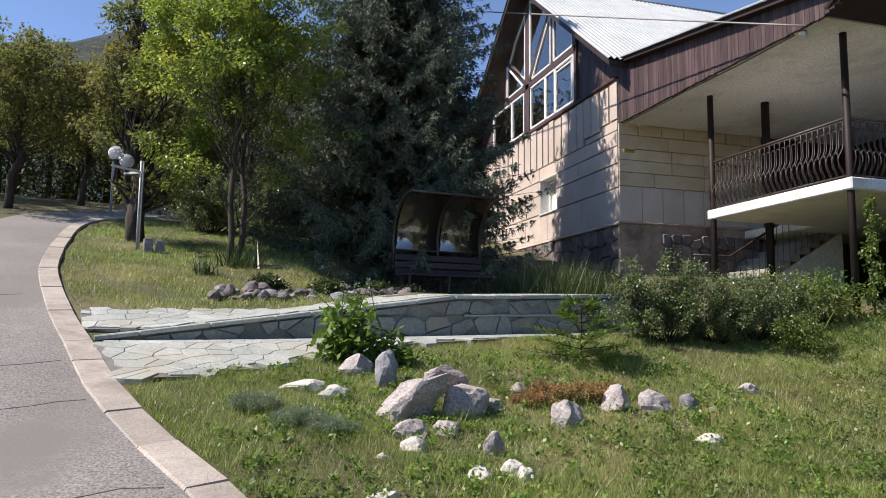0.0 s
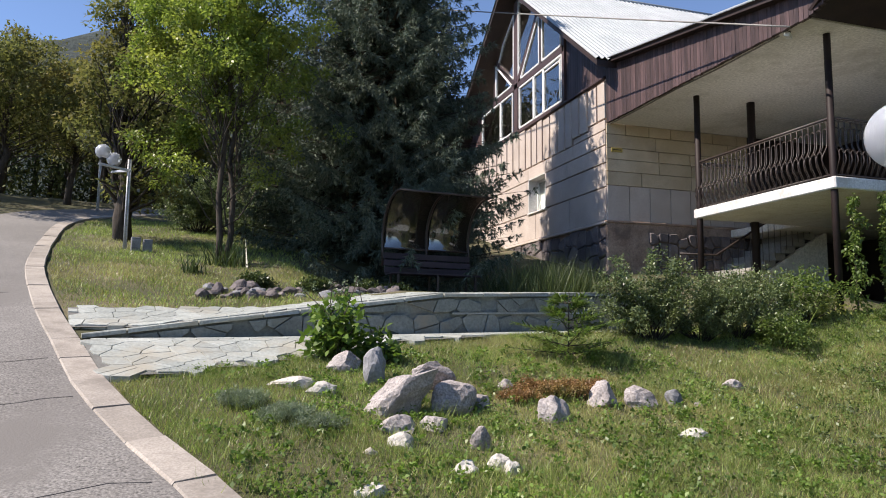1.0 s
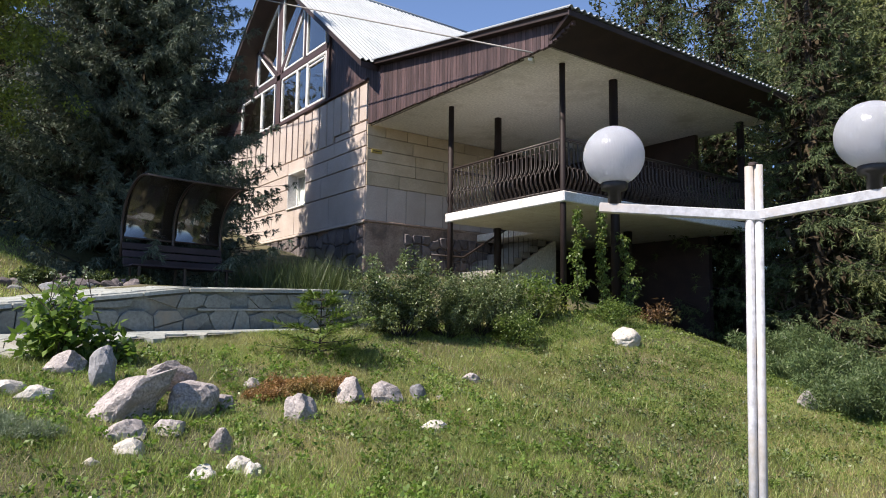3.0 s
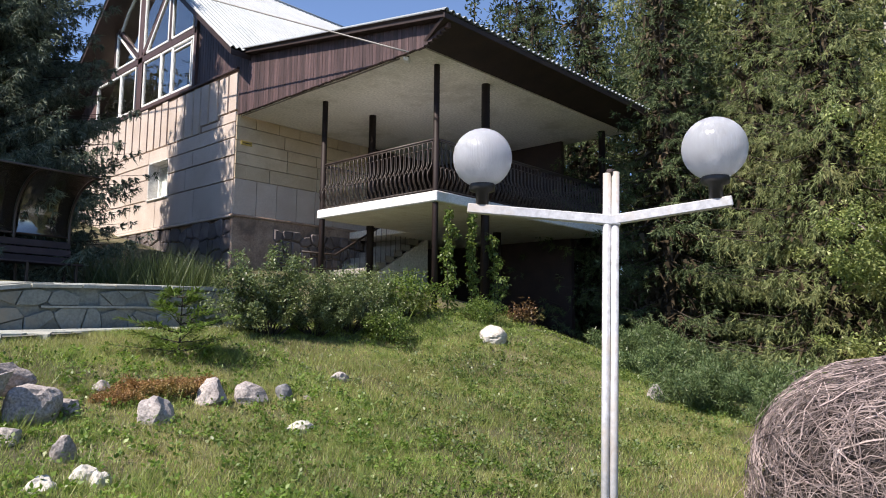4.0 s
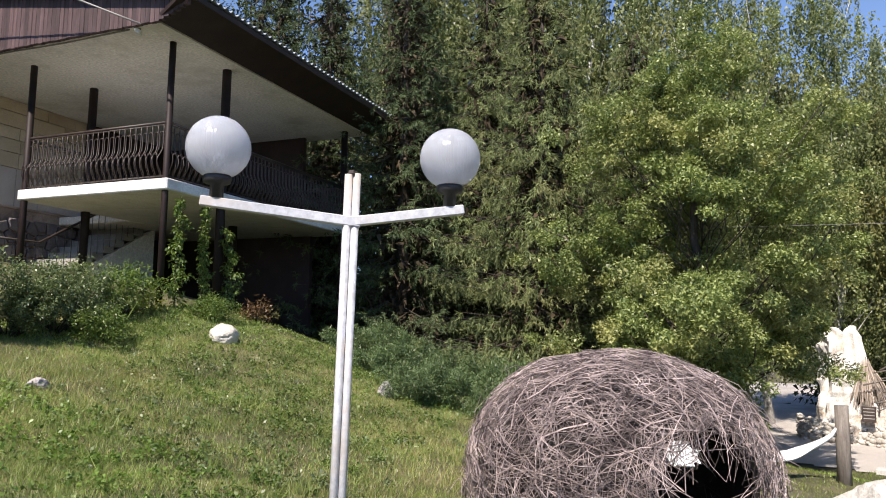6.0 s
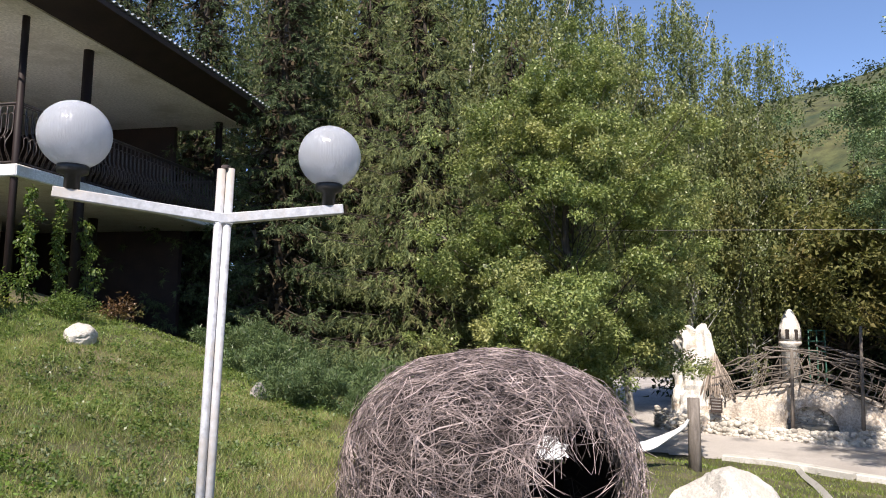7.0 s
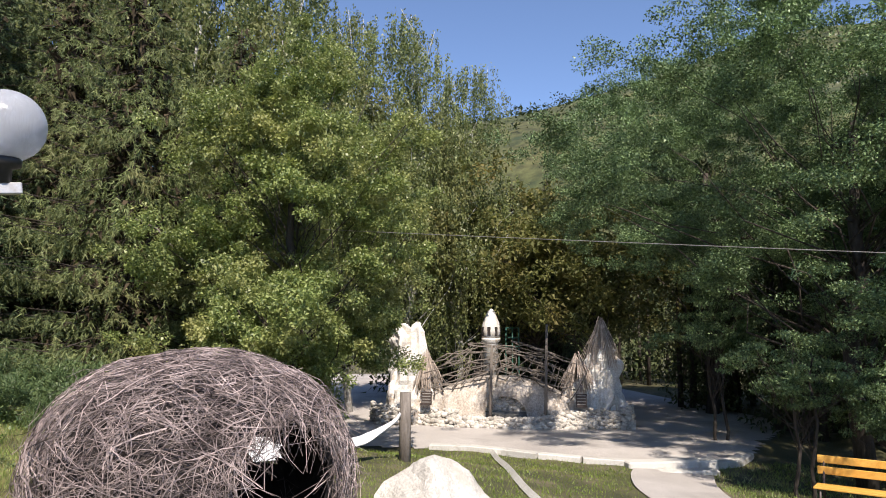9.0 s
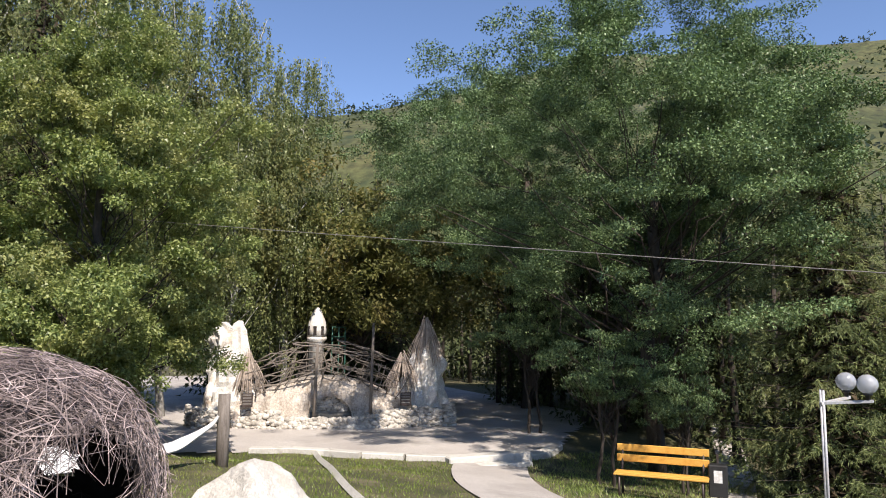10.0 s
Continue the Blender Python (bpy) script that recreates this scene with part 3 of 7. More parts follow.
def tuft(rng, C, height, width, lean=0.35, seg=2):
    """Grass blades as narrow bent strips standing on the points C; triangles of three corners."""
    n = len(C)
    h = height * rng.uniform(0.5, 1.3, n)[:, None]
    a = rng.uniform(0, 6.283, n)
    s = np.stack([np.cos(a), np.sin(a), np.zeros(n)], 1) * (width * rng.uniform(0.7, 1.3, n))[:, None] * 0.5
    b = rng.uniform(0, 6.283, n)
    bend = np.stack([np.cos(b), np.sin(b), np.zeros(n)], 1) * (h * lean * rng.uniform(0.2, 1.4, n)[:, None])
    top = C + bend + np.array([0, 0, 1.0]) * h * 0.93
    return np.stack([C - s, C + s, top], 1)


# ---------------------------------------------------------------- ground
def smooth(a, b, t):
    k = np.clip((t - a) / (b - a), 0.0, 1.0)
    return k * k * (3 - 2 * k)


# line of the wedge wall beside the flagstone path, the height of its foot, and the path's grass-side edge
WALL_A, WALL_B = np.array([-1.72, 7.55]), np.array([6.6, 9.35])
W_T = (WALL_B - WALL_A) / np.linalg.norm(WALL_B - WALL_A)
W_N = np.array([-W_T[1], W_T[0]])
W_LEN = float(np.linalg.norm(WALL_B - WALL_A))


def wall_foot(u):
    return 1.22 + 0.12 * smooth(0, 8, u)


def low_edge(u):
    return np.interp(u, (0.1, 0.75, 1.06, 1.9, 2.96, 4.1, 5.1, 6.45, 8.3), (-1.67, -1.58, -1.4, -1.13, -0.82, -0.66, -0.62, -0.58, -0.5))


def ground_z(x, y):
    """The hillside: rising away from the road bend, a bank in front of the porch, a level terrace and a level yard below."""
    x, y = np.asarray(x, float), np.asarray(y, float)
    up = np.maximum(y, 0)
    low = np.minimum(up, 12)
    near = -0.15 - 0.035 * np.clip(x, -40, 40) + (0.15 * np.clip(y, -4, 0) + 0.10 * np.clip(y + 4, -26, 0)) + 0.15 * low + 0.004 * low ** 2 + 0.23 * np.clip(up - 12, 0, 13) + 0.08 * np.clip(up - 25, 0, 15)
    yard = -1.5 + 0.15 * np.maximum(np.minimum(y, 40) - 2.0, 0)
    z = near + (yard - near) * smooth(12.5, 17.0, x) * (1 - smooth(40, 60, y))
    z = z + 0.70 * np.exp(-((x - 10.3) ** 2) / 9.0 - (y - 10.0) ** 2 / 22.0)
    z = z + 0.16 * np.exp(-((x - 4.6) ** 2) / 6.0 - (y - 7.9) ** 2 / 3.0)
    terrace = smooth(0.6, 2.2, x) * (1 - smooth(7.0, 8.2, x)) * smooth(9.0, 9.6, y) * (1 - smooth(13.6, 15.2, y))
    z = z + (1.90 - z) * terrace
    u, v = (x - WALL_A[0]) * W_T[0] + (y - WALL_A[1]) * W_T[1], (x - WALL_A[0]) * W_N[0] + (y - WALL_A[1]) * W_N[1]
    cut = smooth(-0.12, 0.02, v - low_edge(u)) * (1 - smooth(0.05, 0.25, v)) * smooth(0.0, 0.4, u) * (1 - smooth(8.0, 8.6, u))
    return z + (np.minimum(z, wall_foot(u) - 0.05) - z) * cut


def axis_steps(lo, hi, fine_lo, fine_hi, fine):
    out, s, v = [], fine, fine_hi
    mid = list(np.arange(fine_lo, fine_hi, fine))
    while v < hi:
        out.append(v)
        s *= 1.22
        v += s
    out.append(hi)
    low, s, v = [], fine, fine_lo
    while v > lo:
        s *= 1.22
        v -= s
        low.append(max(v, lo))
    return np.array(low[::-1] + mid + out)


def sheet(name, xs, ys, zfn, mat, keep=None):
    X, Y = np.meshgrid(xs, ys, indexing="ij")
    Z = zfn(X, Y)
    V = np.stack([X, Y, Z], -1).reshape(-1, 3)
    n, m = X.shape
    i, j = np.meshgrid(np.arange(n - 1), np.arange(m - 1), indexing="ij")
    F = np.stack([i * m + j, (i + 1) * m + j, (i + 1) * m + j + 1, i * m + j + 1], -1).reshape(-1, 4)
    if keep is not None:
        c = V[F].mean(1)
        F = F[keep(c[:, 0], c[:, 1])]
    return grid_mesh(name, V, F, mat)


def rough_z(x, y):
    return ground_z(x, y) + 0.02 * np.sin(x * 2.3 + 1.3 * np.sin(y * 1.9)) * np.sin(y * 2.9 + x) * (np.abs(x) < 60)


ground = tagged(new("ground", sheet("ground", axis_steps(-900, 900, -6, 26, 0.3), axis_steps(-900, 900, -14, 24, 0.3), rough_z, M["lawn"])),
                "sloping lawn of patchy green and dry grass", "ground", kind="structure")


def spline(pts, n=12):
    P = [np.array(p, float) for p in pts]
    P = [2 * P[0] - P[1]] + P + [2 * P[-1] - P[-2]]
    out = []
    for i in range(1, len(P) - 2):
        for k in range(n):
            t = k / n
            out.append(0.5 * (2 * P[i] + (P[i + 1] - P[i - 1]) * t + (2 * P[i - 1] - 5 * P[i] + 4 * P[i + 1] - P[i + 2]) * t * t
                              + (3 * P[i] - P[i - 1] - 3 * P[i + 1] + P[i + 2]) * t ** 3))
    out.append(P[-2])
    return np.array(out)


def resample(P, step):
    d = np.r_[0, np.cumsum(np.linalg.norm(np.diff(P, axis=0), axis=1))]
    s = np.arange(0, d[-1], step)
    return np.stack([np.interp(s, d, P[:, 0]), np.interp(s, d, P[:, 1])], 1)


# the grass-side edge of the uphill road, from far to near
KERB = spline([(2.0, 25.5), (-1.4, 22.8), (-3.5, 19.6), (-3.88, 17.4), (-3.55, 14.4), (-3.28, 12.7), (-2.97, 11.1), (-2.24, 8.6), (-1.8, 7.3), (-1.48, 6.31), (-1.22, 5.55), (-0.93, 4.9), (-0.68, 4.33), (-0.39, 3.76), (0.25, 2.2), (0.85, 0.6), (1.15, -1.5), (1.1, -5.0), (0.6, -12.0)])


def offset_path(P, d):
    T = np.gradient(P, axis=0)
    T /= np.linalg.norm(T, axis=1, keepdims=True)
    return P + np.stack([T[:, 1], -T[:, 0]], 1) * d


def strip(name, P, offs, lift, mat, narrow=0.0):
    side = offset_path(P, 1.0) - P
    taper = (1 - narrow * smooth(10.0, 16.0, P[:, 1]))[:, None]
    rows = [P + side * o * taper for o in offs]
    n, m = len(P), len(offs)
    V = []
    for k in range(m):
        V.append(np.c_[rows[k], ground_z(rows[k][:, 0], rows[k][:, 1]) + lift])
    V = np.concatenate(V)
    F = [(k * n + i, k * n + i + 1, (k + 1) * n + i + 1, (k + 1) * n + i) for k in range(m - 1) for i in range(n - 1)]
    return grid_mesh(name, V, F, mat)


RP = resample(KERB, 0.4)
road = tagged(new("road", strip("road", RP, [0.10, 0.6, 1.2, 2.0, 3.0, 4.0, 4.7], 0.035, M["lane"], 0.66)), "worn light grey asphalt lane with cracks going uphill", "road", kind="structure")
# thin cracks across the lane
crack_chunks = []
crng = np.random.default_rng(5)
for k, (a, o0, o1) in enumerate(((4.0, 0.2, 3.6), (5.3, 0.2, 2.6), (6.6, 0.3, 4.2), (9.5, 0.3, 4.0), (8.0, 0.8, 3.0))):
    i = int(np.argmin(np.abs(RP[:, 1] - a)))
    run = []
    for o in np.linspace(o0, o1, 14):
        p = offset_path(RP, o)[i] + crng.normal(size=2) * 0.035
        run.append((p[0], p[1] + 0.12 * math.sin(o * 2 + k), float(ground_z(p[0], p[1] + 0.12 * math.sin(o * 2 + k))) + 0.034))
    crack_chunks.append(tube_data(run, 0.0045, 4))
V, F = join_data(crack_chunks)
tagged(child("road_cracks", mesh_of("road_cracks", V, F, M["black"]), road), kind="stuff")
kerb = tagged(new("kerb"), "row of worn concrete kerb stones beside the lane", "kerb", kind="structure")
KS = resample(KERB, 0.72)
for i in range(len(KS) - 1):
    a, b = KS[i], KS[i + 1]
    t = (b - a) / np.linalg.norm(b - a)
    nrm = np.array([-t[1], t[0]])
    a2, b2 = a + t * 0.006, b - t * 0.006
    V = []
    h = 0.05 + 0.004 * math.sin(i * 2.7)
    for z, w in ((-0.10, 0.0), (h - 0.015, 0.0), (h, 0.012)):
        for p, q in ((a2, 0.11), (b2, 0.11), (b2, -0.15), (a2, -0.15)):
            e = p + nrm * (q - math.copysign(w, q))
            V.append((e[0], e[1], float(ground_z(e[0], e[1])) + z))
    F = [(r * 4 + k, r * 4 + (k + 1) % 4, (r + 1) * 4 + (k + 1) % 4, (r + 1) * 4 + k) for r in (0, 1) for k in range(4)] + [(8, 9, 10, 11)]
    child("kerb_stone", mesh_of("kerb_stone", V, F, M["kerb"]), kerb)

# the yard: a level asphalt apron round the stone bridge
yard_edge = spline([(19.5, 3.0), (18.0, 0.2), (17.2, -2.6), (16.6, -4.2), (15.4, -5.3), (14.7, -6.6), (14.6, -8.2), (14.9, -9.8), (17.0, -12.0), (20, -15)], 10)


def in_yard(x, y):
    yy = yard_edge[:, 1][::-1]
    xx = yard_edge[:, 0][::-1]
    return (x > np.interp(y, yy, xx)) & (y < 2.9) & (y > -15) & (x < 44)


yard = tagged(new("yard", sheet("yard", np.arange(14, 44, 0.25), np.arange(-15, 3, 0.25), lambda x, y: ground_z(x, y) + 0.03, M["asphalt"], in_yard)), "sunlit asphalt yard in front of the stone bridge", "yard", kind="structure")
white_kerb = tagged(new("yard_kerb"), "row of whitewashed kerb stones along the yard", "kerb", kind="structure")
YK = resample(yard_edge, 0.95)
for i in range(len(YK) - 1):
    a, b = YK[i], YK[i + 1]
    if not -9.9 < a[1] < -2.9:
        continue
    t = (b - a) / np.linalg.norm(b - a)
    nrm = np.array([-t[1], t[0]])
    V = []
    for z, w in ((-0.25, 0.0), (0.11, 0.0), (0.13, 0.02)):
        for p, q in ((a + t * 0.01, 0.16), (b - t * 0.01, 0.16), (b - t * 0.01, -0.16), (a + t * 0.01, -0.16)):
            e = p + nrm * (q - math.copysign(w, q))
            V.append((e[0], e[1], float(ground_z(e[0], e[1])) + z))
    F = [(r * 4 + k, r * 4 + (k + 1) % 4, (r + 1) * 4 + (k + 1) % 4, (r + 1) * 4 + k) for r in (0, 1) for k in range(4)] + [(8, 9, 10, 11)]
    child("kerb_stone", mesh_of("kerb_stone", V, F, M["white_kerb"]), white_kerb)

# a narrow asphalt path from the yard steps past the yellow bench
PP = resample(spline([(14.1, -7.9), (12.9, -7.25), (11.2, -6.6), (9.2, -6.3), (5.5, -6.2)]), 0.4)
tagged(new("footpath", strip("footpath", PP, [-0.8, 0, 0.8], 0.03, M["asphalt"])), "narrow grey asphalt footpath across the grass", "footpath", kind="structure")
steps = tagged(new("yard_steps"), "two worn whitewashed stone steps up to the yard", "steps", kind="structure")
for x0, x1, y0, y1, z0, z1 in ((14.22, 14.62, -9.05, -6.95, -1.9, -1.40), (13.86, 14.215, -8.85, -7.1, -1.95, -1.54)):
    part("step", box(x0, x1, y0, y1, z0, z1, 0.03), M["white_kerb"], steps)
PB = resample(spline([(16.3, -4.5), (13.0, -3.95), (10.0, -3.5), (6.5, -3.2)]), 0.7)
edging = tagged(new("edging"), "thin whitewashed concrete edging in the grass", "edging", kind="structure")
for i in range(len(PB) - 1):
    a, b = PB[i], PB[i + 1]
    za, zb = float(ground_z(*a)), float(ground_z(*b))
    V, F = tube_data([(a[0] + 0.01, a[1], za + 0.03), (b[0] - 0.01, b[1], zb + 0.03)], 0.075, 4)
    child("edging_stone", mesh_of("edging_stone", V, F, M["white_kerb"]), edging)

# ---------------------------------------------------------------- flagstone paths and the wedge wall between them


def wall_top(u):
    return 1.27 + 0.55 * np.clip(np.asarray(u) / 4.3, 0.0, 1.0) + 0.10 * smooth(4.0, 8.0, u)




def uv(u, v):
    p = WALL_A + W_T * u + W_N * v
    return p[0], p[1]


frng = np.random.default_rng(11)
lower = tagged(new("lower_path"), "pale grey-green flagstone path with open joints", "paving", kind="structure")
upper = tagged(new("upper_path"), "pale flagstone ramp rising beside the wedge wall", "paving", kind="structure")




def paving(owner, u0, u1, v0, v1, zfn, inside, size, bed):
    for poly in cells(u0, u1, v0, v1, size, frng, 0.009, 0.6, inside):
        w = [uv(*p) for p in poly]
        zs = zfn(float(np.mean([p[0] for p in poly])), float(np.mean([p[1] for p in poly]))) + frng.uniform(-0.004, 0.006)
        V, F = prism(np.array(w), None, -0.03, 0.03)
        V = [(x, y, z + zfn((x - WALL_A[0]) * W_T[0] + (y - WALL_A[1]) * W_T[1], (x - WALL_A[0]) * W_N[0] + (y - WALL_A[1]) * W_N[1])) for x, y, z in V]
        child("flagstone", mesh_of("flagstone", V, F, M["flag"]), owner)
    us, vs = np.linspace(u0, u1, 40), np.linspace(v0, v1, 12)
    V, F = [], []
    for a in us:
        for b in vs:
            x, y = uv(a, b)
            V.append((x, y, zfn(a, b) + 0.016))
    for i in range(39):
        for j in range(11):
            if inside((us[i] + us[i + 1]) / 2, (vs[j] + vs[j + 1]) / 2):
                F.append((i * 12 + j, (i + 1) * 12 + j, (i + 1) * 12 + j + 1, i * 12 + j + 1))
    child("bed", mesh_of("bed", V, F, M["mortar"]), owner)


def lz(u, v):
    x, y = uv(u, v)
    k = float(smooth(-1.0, -0.2, v))
    g = float(ground_z(x, y)) + 0.02
    return g * (1 - k) + float(wall_foot(u)) * k


def uz(u, v):
    x, y = uv(u, v)
    return max(float(wall_top(u)) + max(0.0, v - 0.1) * 0.04, (float(ground_z(x, y)) + 0.02) * (1 - float(smooth(2.5, 4.5, u))))


paving(lower, -0.2, 8.3, -1.95, -0.04, lz, lambda u, v: v > low_edge(u) and u > 0.02 - v * 0.07, 0.2, M["mortar"])
paving(upper, -0.1, 8.3, 0.24, 2.1, uz, lambda u, v: v < 1.25 + 0.9 * smooth(2.0, 5.0, u), 0.215, M["mortar"])
wedge = tagged(new("wedge_wall"), "low wedge-shaped wall faced with irregular slate", "wall", kind="structure")
V, F = [], []
us = np.linspace(0, W_LEN, 40)
for a in us:
    for v, z in ((0.02, 0.9), (0.02, wall_top(a) - 0.02), (0.3, wall_top(a) - 0.02), (0.3, 0.9)):
        x, y = uv(a, v)
        V.append((x, y, float(z)))
for i in range(39):
    for k in range(4):
        F.append((i * 4 + k, (i + 1) * 4 + k, (i + 1) * 4 + (k + 1) % 4, i * 4 + (k + 1) % 4))
F += [(3, 2, 1, 0), (156, 157, 158, 159)]
child("core", mesh_of("core", V, F, M["flag_wall"]), wedge)
for row, (lo, hi) in enumerate(((0.0, 0.27), (0.30, 0.62))):
    for poly in cells(0.0, W_LEN, lo, hi, 0.27, frng, 0.013, 0.6):
        top = [float(wall_top(p[0])) - 0.05 for p in poly]
        V = []
        clipped = [(p[0], min(float(wall_foot(p[0])) + p[1], t)) for p, t in zip(poly, top)]
        if max(c[1] for c in clipped) - min(c[1] for c in clipped) < 0.06:
            continue
        n = len(clipped)
        c = np.mean(clipped, 0)
        d = frng.uniform(0.0, 0.015)
        for v, k in ((0.05, 1.0), (-0.004 - d, 1.0), (-0.012 - d, 0.95)):
            for p in clipped:
                q = c + (np.array(p) - c) * k
                x, y = uv(q[0], v)
                V.append((x, y, q[1]))
        F = [(r * n + i, r * n + (i + 1) % n, (r + 1) * n + (i + 1) % n, (r + 1) * n + i) for r in (0, 1) for i in range(n)] + [tuple(2 * n + i for i in range(n))]
        child("stone", mesh_of("stone", V, F, M["flag_wall"]), wedge)
u = 0.0
while u < W_LEN - 0.2:
    w = frng.uniform(0.35, 0.75)
    e = min(u + w, W_LEN)
    V = []
    for z in (-0.025, 0.012, 0.022):
        for a, v in ((u + 0.008, -0.035), (e - 0.008, -0.035 + frng.uniform(-0.015, 0.015)), (e - 0.008, 0.25), (u + 0.008, 0.25)):
            x, y = uv(a, v + (0.006 if z > 0.02 and v < 0 else 0))
            V.append((x, y, float(wall_top(a)) + z))
    F = [(r * 4 + k, r * 4 + (k + 1) % 4, (r + 1) * 4 + (k + 1) % 4, (r + 1) * 4 + k) for r in (0, 1) for k in range(4)] + [(8, 9, 10, 11), (3, 2, 1, 0)]
    child("cap_stone", mesh_of("cap_stone", V, F, M["flag"]), wedge)
    u = e
# one thin course line of slate along the upper half of the wall
V, F = [], []
for a in np.linspace(4.3, W_LEN, 20):
    for v, z in ((0.02, 0.27), (-0.03, 0.27), (-0.03, 0.295), (0.02, 0.295)):
        x, y = uv(a, v)
        V.append((x, y, float(wall_foot(a)) + z))
F = [(i * 4 + k, (i + 1) * 4 + k, (i + 1) * 4 + (k + 1) % 4, i * 4 + (k + 1) % 4) for i in range(19) for k in range(4)]
child("ledge", mesh_of("ledge", V, F, M["flag"]), wedge)

# ---------------------------------------------------------------- hills in the distance


def hill(name, cx, cy, rx, ry, h, base, mat, label, seed, rot=0.0):
    xs = np.linspace(-1, 1, 70)

    def zf(X, Y):
        r = np.sqrt((X / rx) ** 2 + (Y / ry) ** 2)
        z = h * np.clip(1 - r, 0, 1) ** 1.15
        for f, a in ((2.3, 0.10), (5.1, 0.05), (11.0, 0.02)):
            z = z + h * a * np.sin(f * X / rx * 3 + seed) * np.cos(f * Y / ry * 3 + seed * 2) * np.clip(1 - r, 0, 1) ** 0.5
        return z + base

    me = sheet(name, xs * rx, xs * ry, zf, mat)
    ob = tagged(new(name, me), label, "hill", kind="structure")
    ob.matrix_basis = pose(cx, cy, 0, 0, 0, rot)
    return ob


hill("backdrop_hill_east", 260, -203, 760, 290, 152, -12, M["hill"], "scrub-covered hillside under the sky", 1.0, -128 + 180)
hill("backdrop_hill_north", -80, 620, 800, 330, 275, 0, M["far_forest"], "dark forested mountain slope", 2.0)


def hill_scrub():
    """Bushes scattered over the near face of the eastern hill."""
    rng = np.random.default_rng(91)
    top = bpy.data.objects["backdrop_hill_east"]
    n = len(top.data.vertices)
    co = np.empty(n * 3, np.float32)
    top.data.vertices.foreach_get("co", co)
    co = co.reshape(-1, 3)
    rot = np.array(top.matrix_basis.to_3x3())
    P = co @ rot.T + np.array(top.matrix_basis.translation)
    P = P[(P[:, 2] > 5) & (np.hypot(P[:, 0], P[:, 1]) < 420)]
    k = rng.integers(0, len(P), 4800)
    C = P[k] + np.c_[rng.normal(size=(4800, 2)) * 5, np.full(4800, 0.3)]
    Q = clump_leaves(rng, C, rng.uniform(1.0, 3.4, 4800), 13, 1.1, 0.75, 0.0, 0.7, True)
    return tagged(new("hill_scrub", quads_mesh("hill_scrub", Q, 3, M["l_scrub"])), "scattered dark bushes on the hillside", "scrub", kind="stuff")


hill_scrub()


# a second path leading off into the trees
PW = resample(spline([(8.4, -8.9), (11.1, -12.0), (13.9, -14.9), (17.0, -17.6)]), 0.4)
tagged(new("wood_path", strip("wood_path", PW, [-0.4, 0, 0.4], 0.03, M["asphalt"])), "narrow pale path leading off into the trees", "footpath", kind="structure")


# ---------------------------------------------------------------- house
HX, HY = 8.30, 14.40
house = thing("house", "two-storey house clad in pale limestone with a brown timber gable", "house")


GY1 = 24.8
APEX_Y, APEX_Z = 19.75, 12.37
EAVE_Y, EAVE_Z = 13.8, 7.62
SLOPE = (APEX_Z - EAVE_Z) / (APEX_Y - EAVE_Y)
# gable wall core with its openings cut by building it in strips
walls = bmesh.new()
WIN = (17.74, 18.88, 4.78, 5.80)
for y0, y1, z0, z1 in ((HY, WIN[0], 1.2, 7.5), (WIN[1], GY1, 1.2, 7.5), (WIN[0], WIN[1], 1.2, WIN[2]), (WIN[0], WIN[1], WIN[3], 7.5)):
    box(HX + 0.03, HX + 0.33, y0, y1, z0, z1, 0, walls)
part("gable_wall", walls, M["plinth"], house)
V = [(x, y, z) for x in (16.7, 17.0) for y, z in ((HY, 7.5), (GY1, 7.5), (APEX_Y, APEX_Z - 0.15))]
child("east_gable", mesh_of("east_gable", V, [(0, 1, 2), (5, 4, 3), (0, 3, 4, 1), (1, 4, 5, 2), (2, 5, 3, 0)], M["wood"]), house)
part("side_wall", box(HX + 0.33, 17.0, HY + 0.03, HY + 0.33, 1.2, 7.5), M["veneer"], house)
part("east_wall", box(16.7, 17.0, HY + 0.33, GY1, 1.2, 7.5), M["veneer"], house)
part("north_wall", box(HX + 0.33, 17.0, GY1 - 0.3, GY1, 1.2, 7.5), M["veneer"], house)
part("upper_floor", box(HX + 0.33, 16.7, HY + 0.33, GY1 - 0.3, 7.2, 7.45), M["soffit"], house)
part("lower_floor", box(HX + 0.33, 16.7, HY + 0.33, GY1 - 0.3, 3.75, 3.95), M["soffit"], house)

hr = random.Random(4)
cladding = child("gable_cladding", None, house)
clad2 = child("side_cladding", None, house)


def panel_x(y0, y1, z0, z1):
    """A stone panel on the gable wall."""
    g = 0.016
    d = hr.uniform(0.0, 0.010)
    child("panel", mesh_box(HX - 0.02 - d, HX + 0.028, y0 + 0.008, y1 - 0.008, z0 + g, z1 - g), cladding)


def panel_y(x0, x1, z0, z1):
    g = 0.008
    d = hr.uniform(0.0, 0.006)
    child("panel", mesh_box(x0 + g, x1 - g, HY - 0.02 - d, HY + 0.028, z0 + g, z1 - g, M["tan_veneer"] if z0 > 4.8 else M["veneer"]), clad2)


def mesh_box(x0, x1, y0, y1, z0, z1, mat=None, bevel=0.004):
    bm = box(x0, x1, y0, y1, z0, z1, bevel)
    me = bpy.data.meshes.new("panel")
    bm.to_mesh(me)
    bm.free()
    me.materials.append(mat or M["veneer"])
    return me


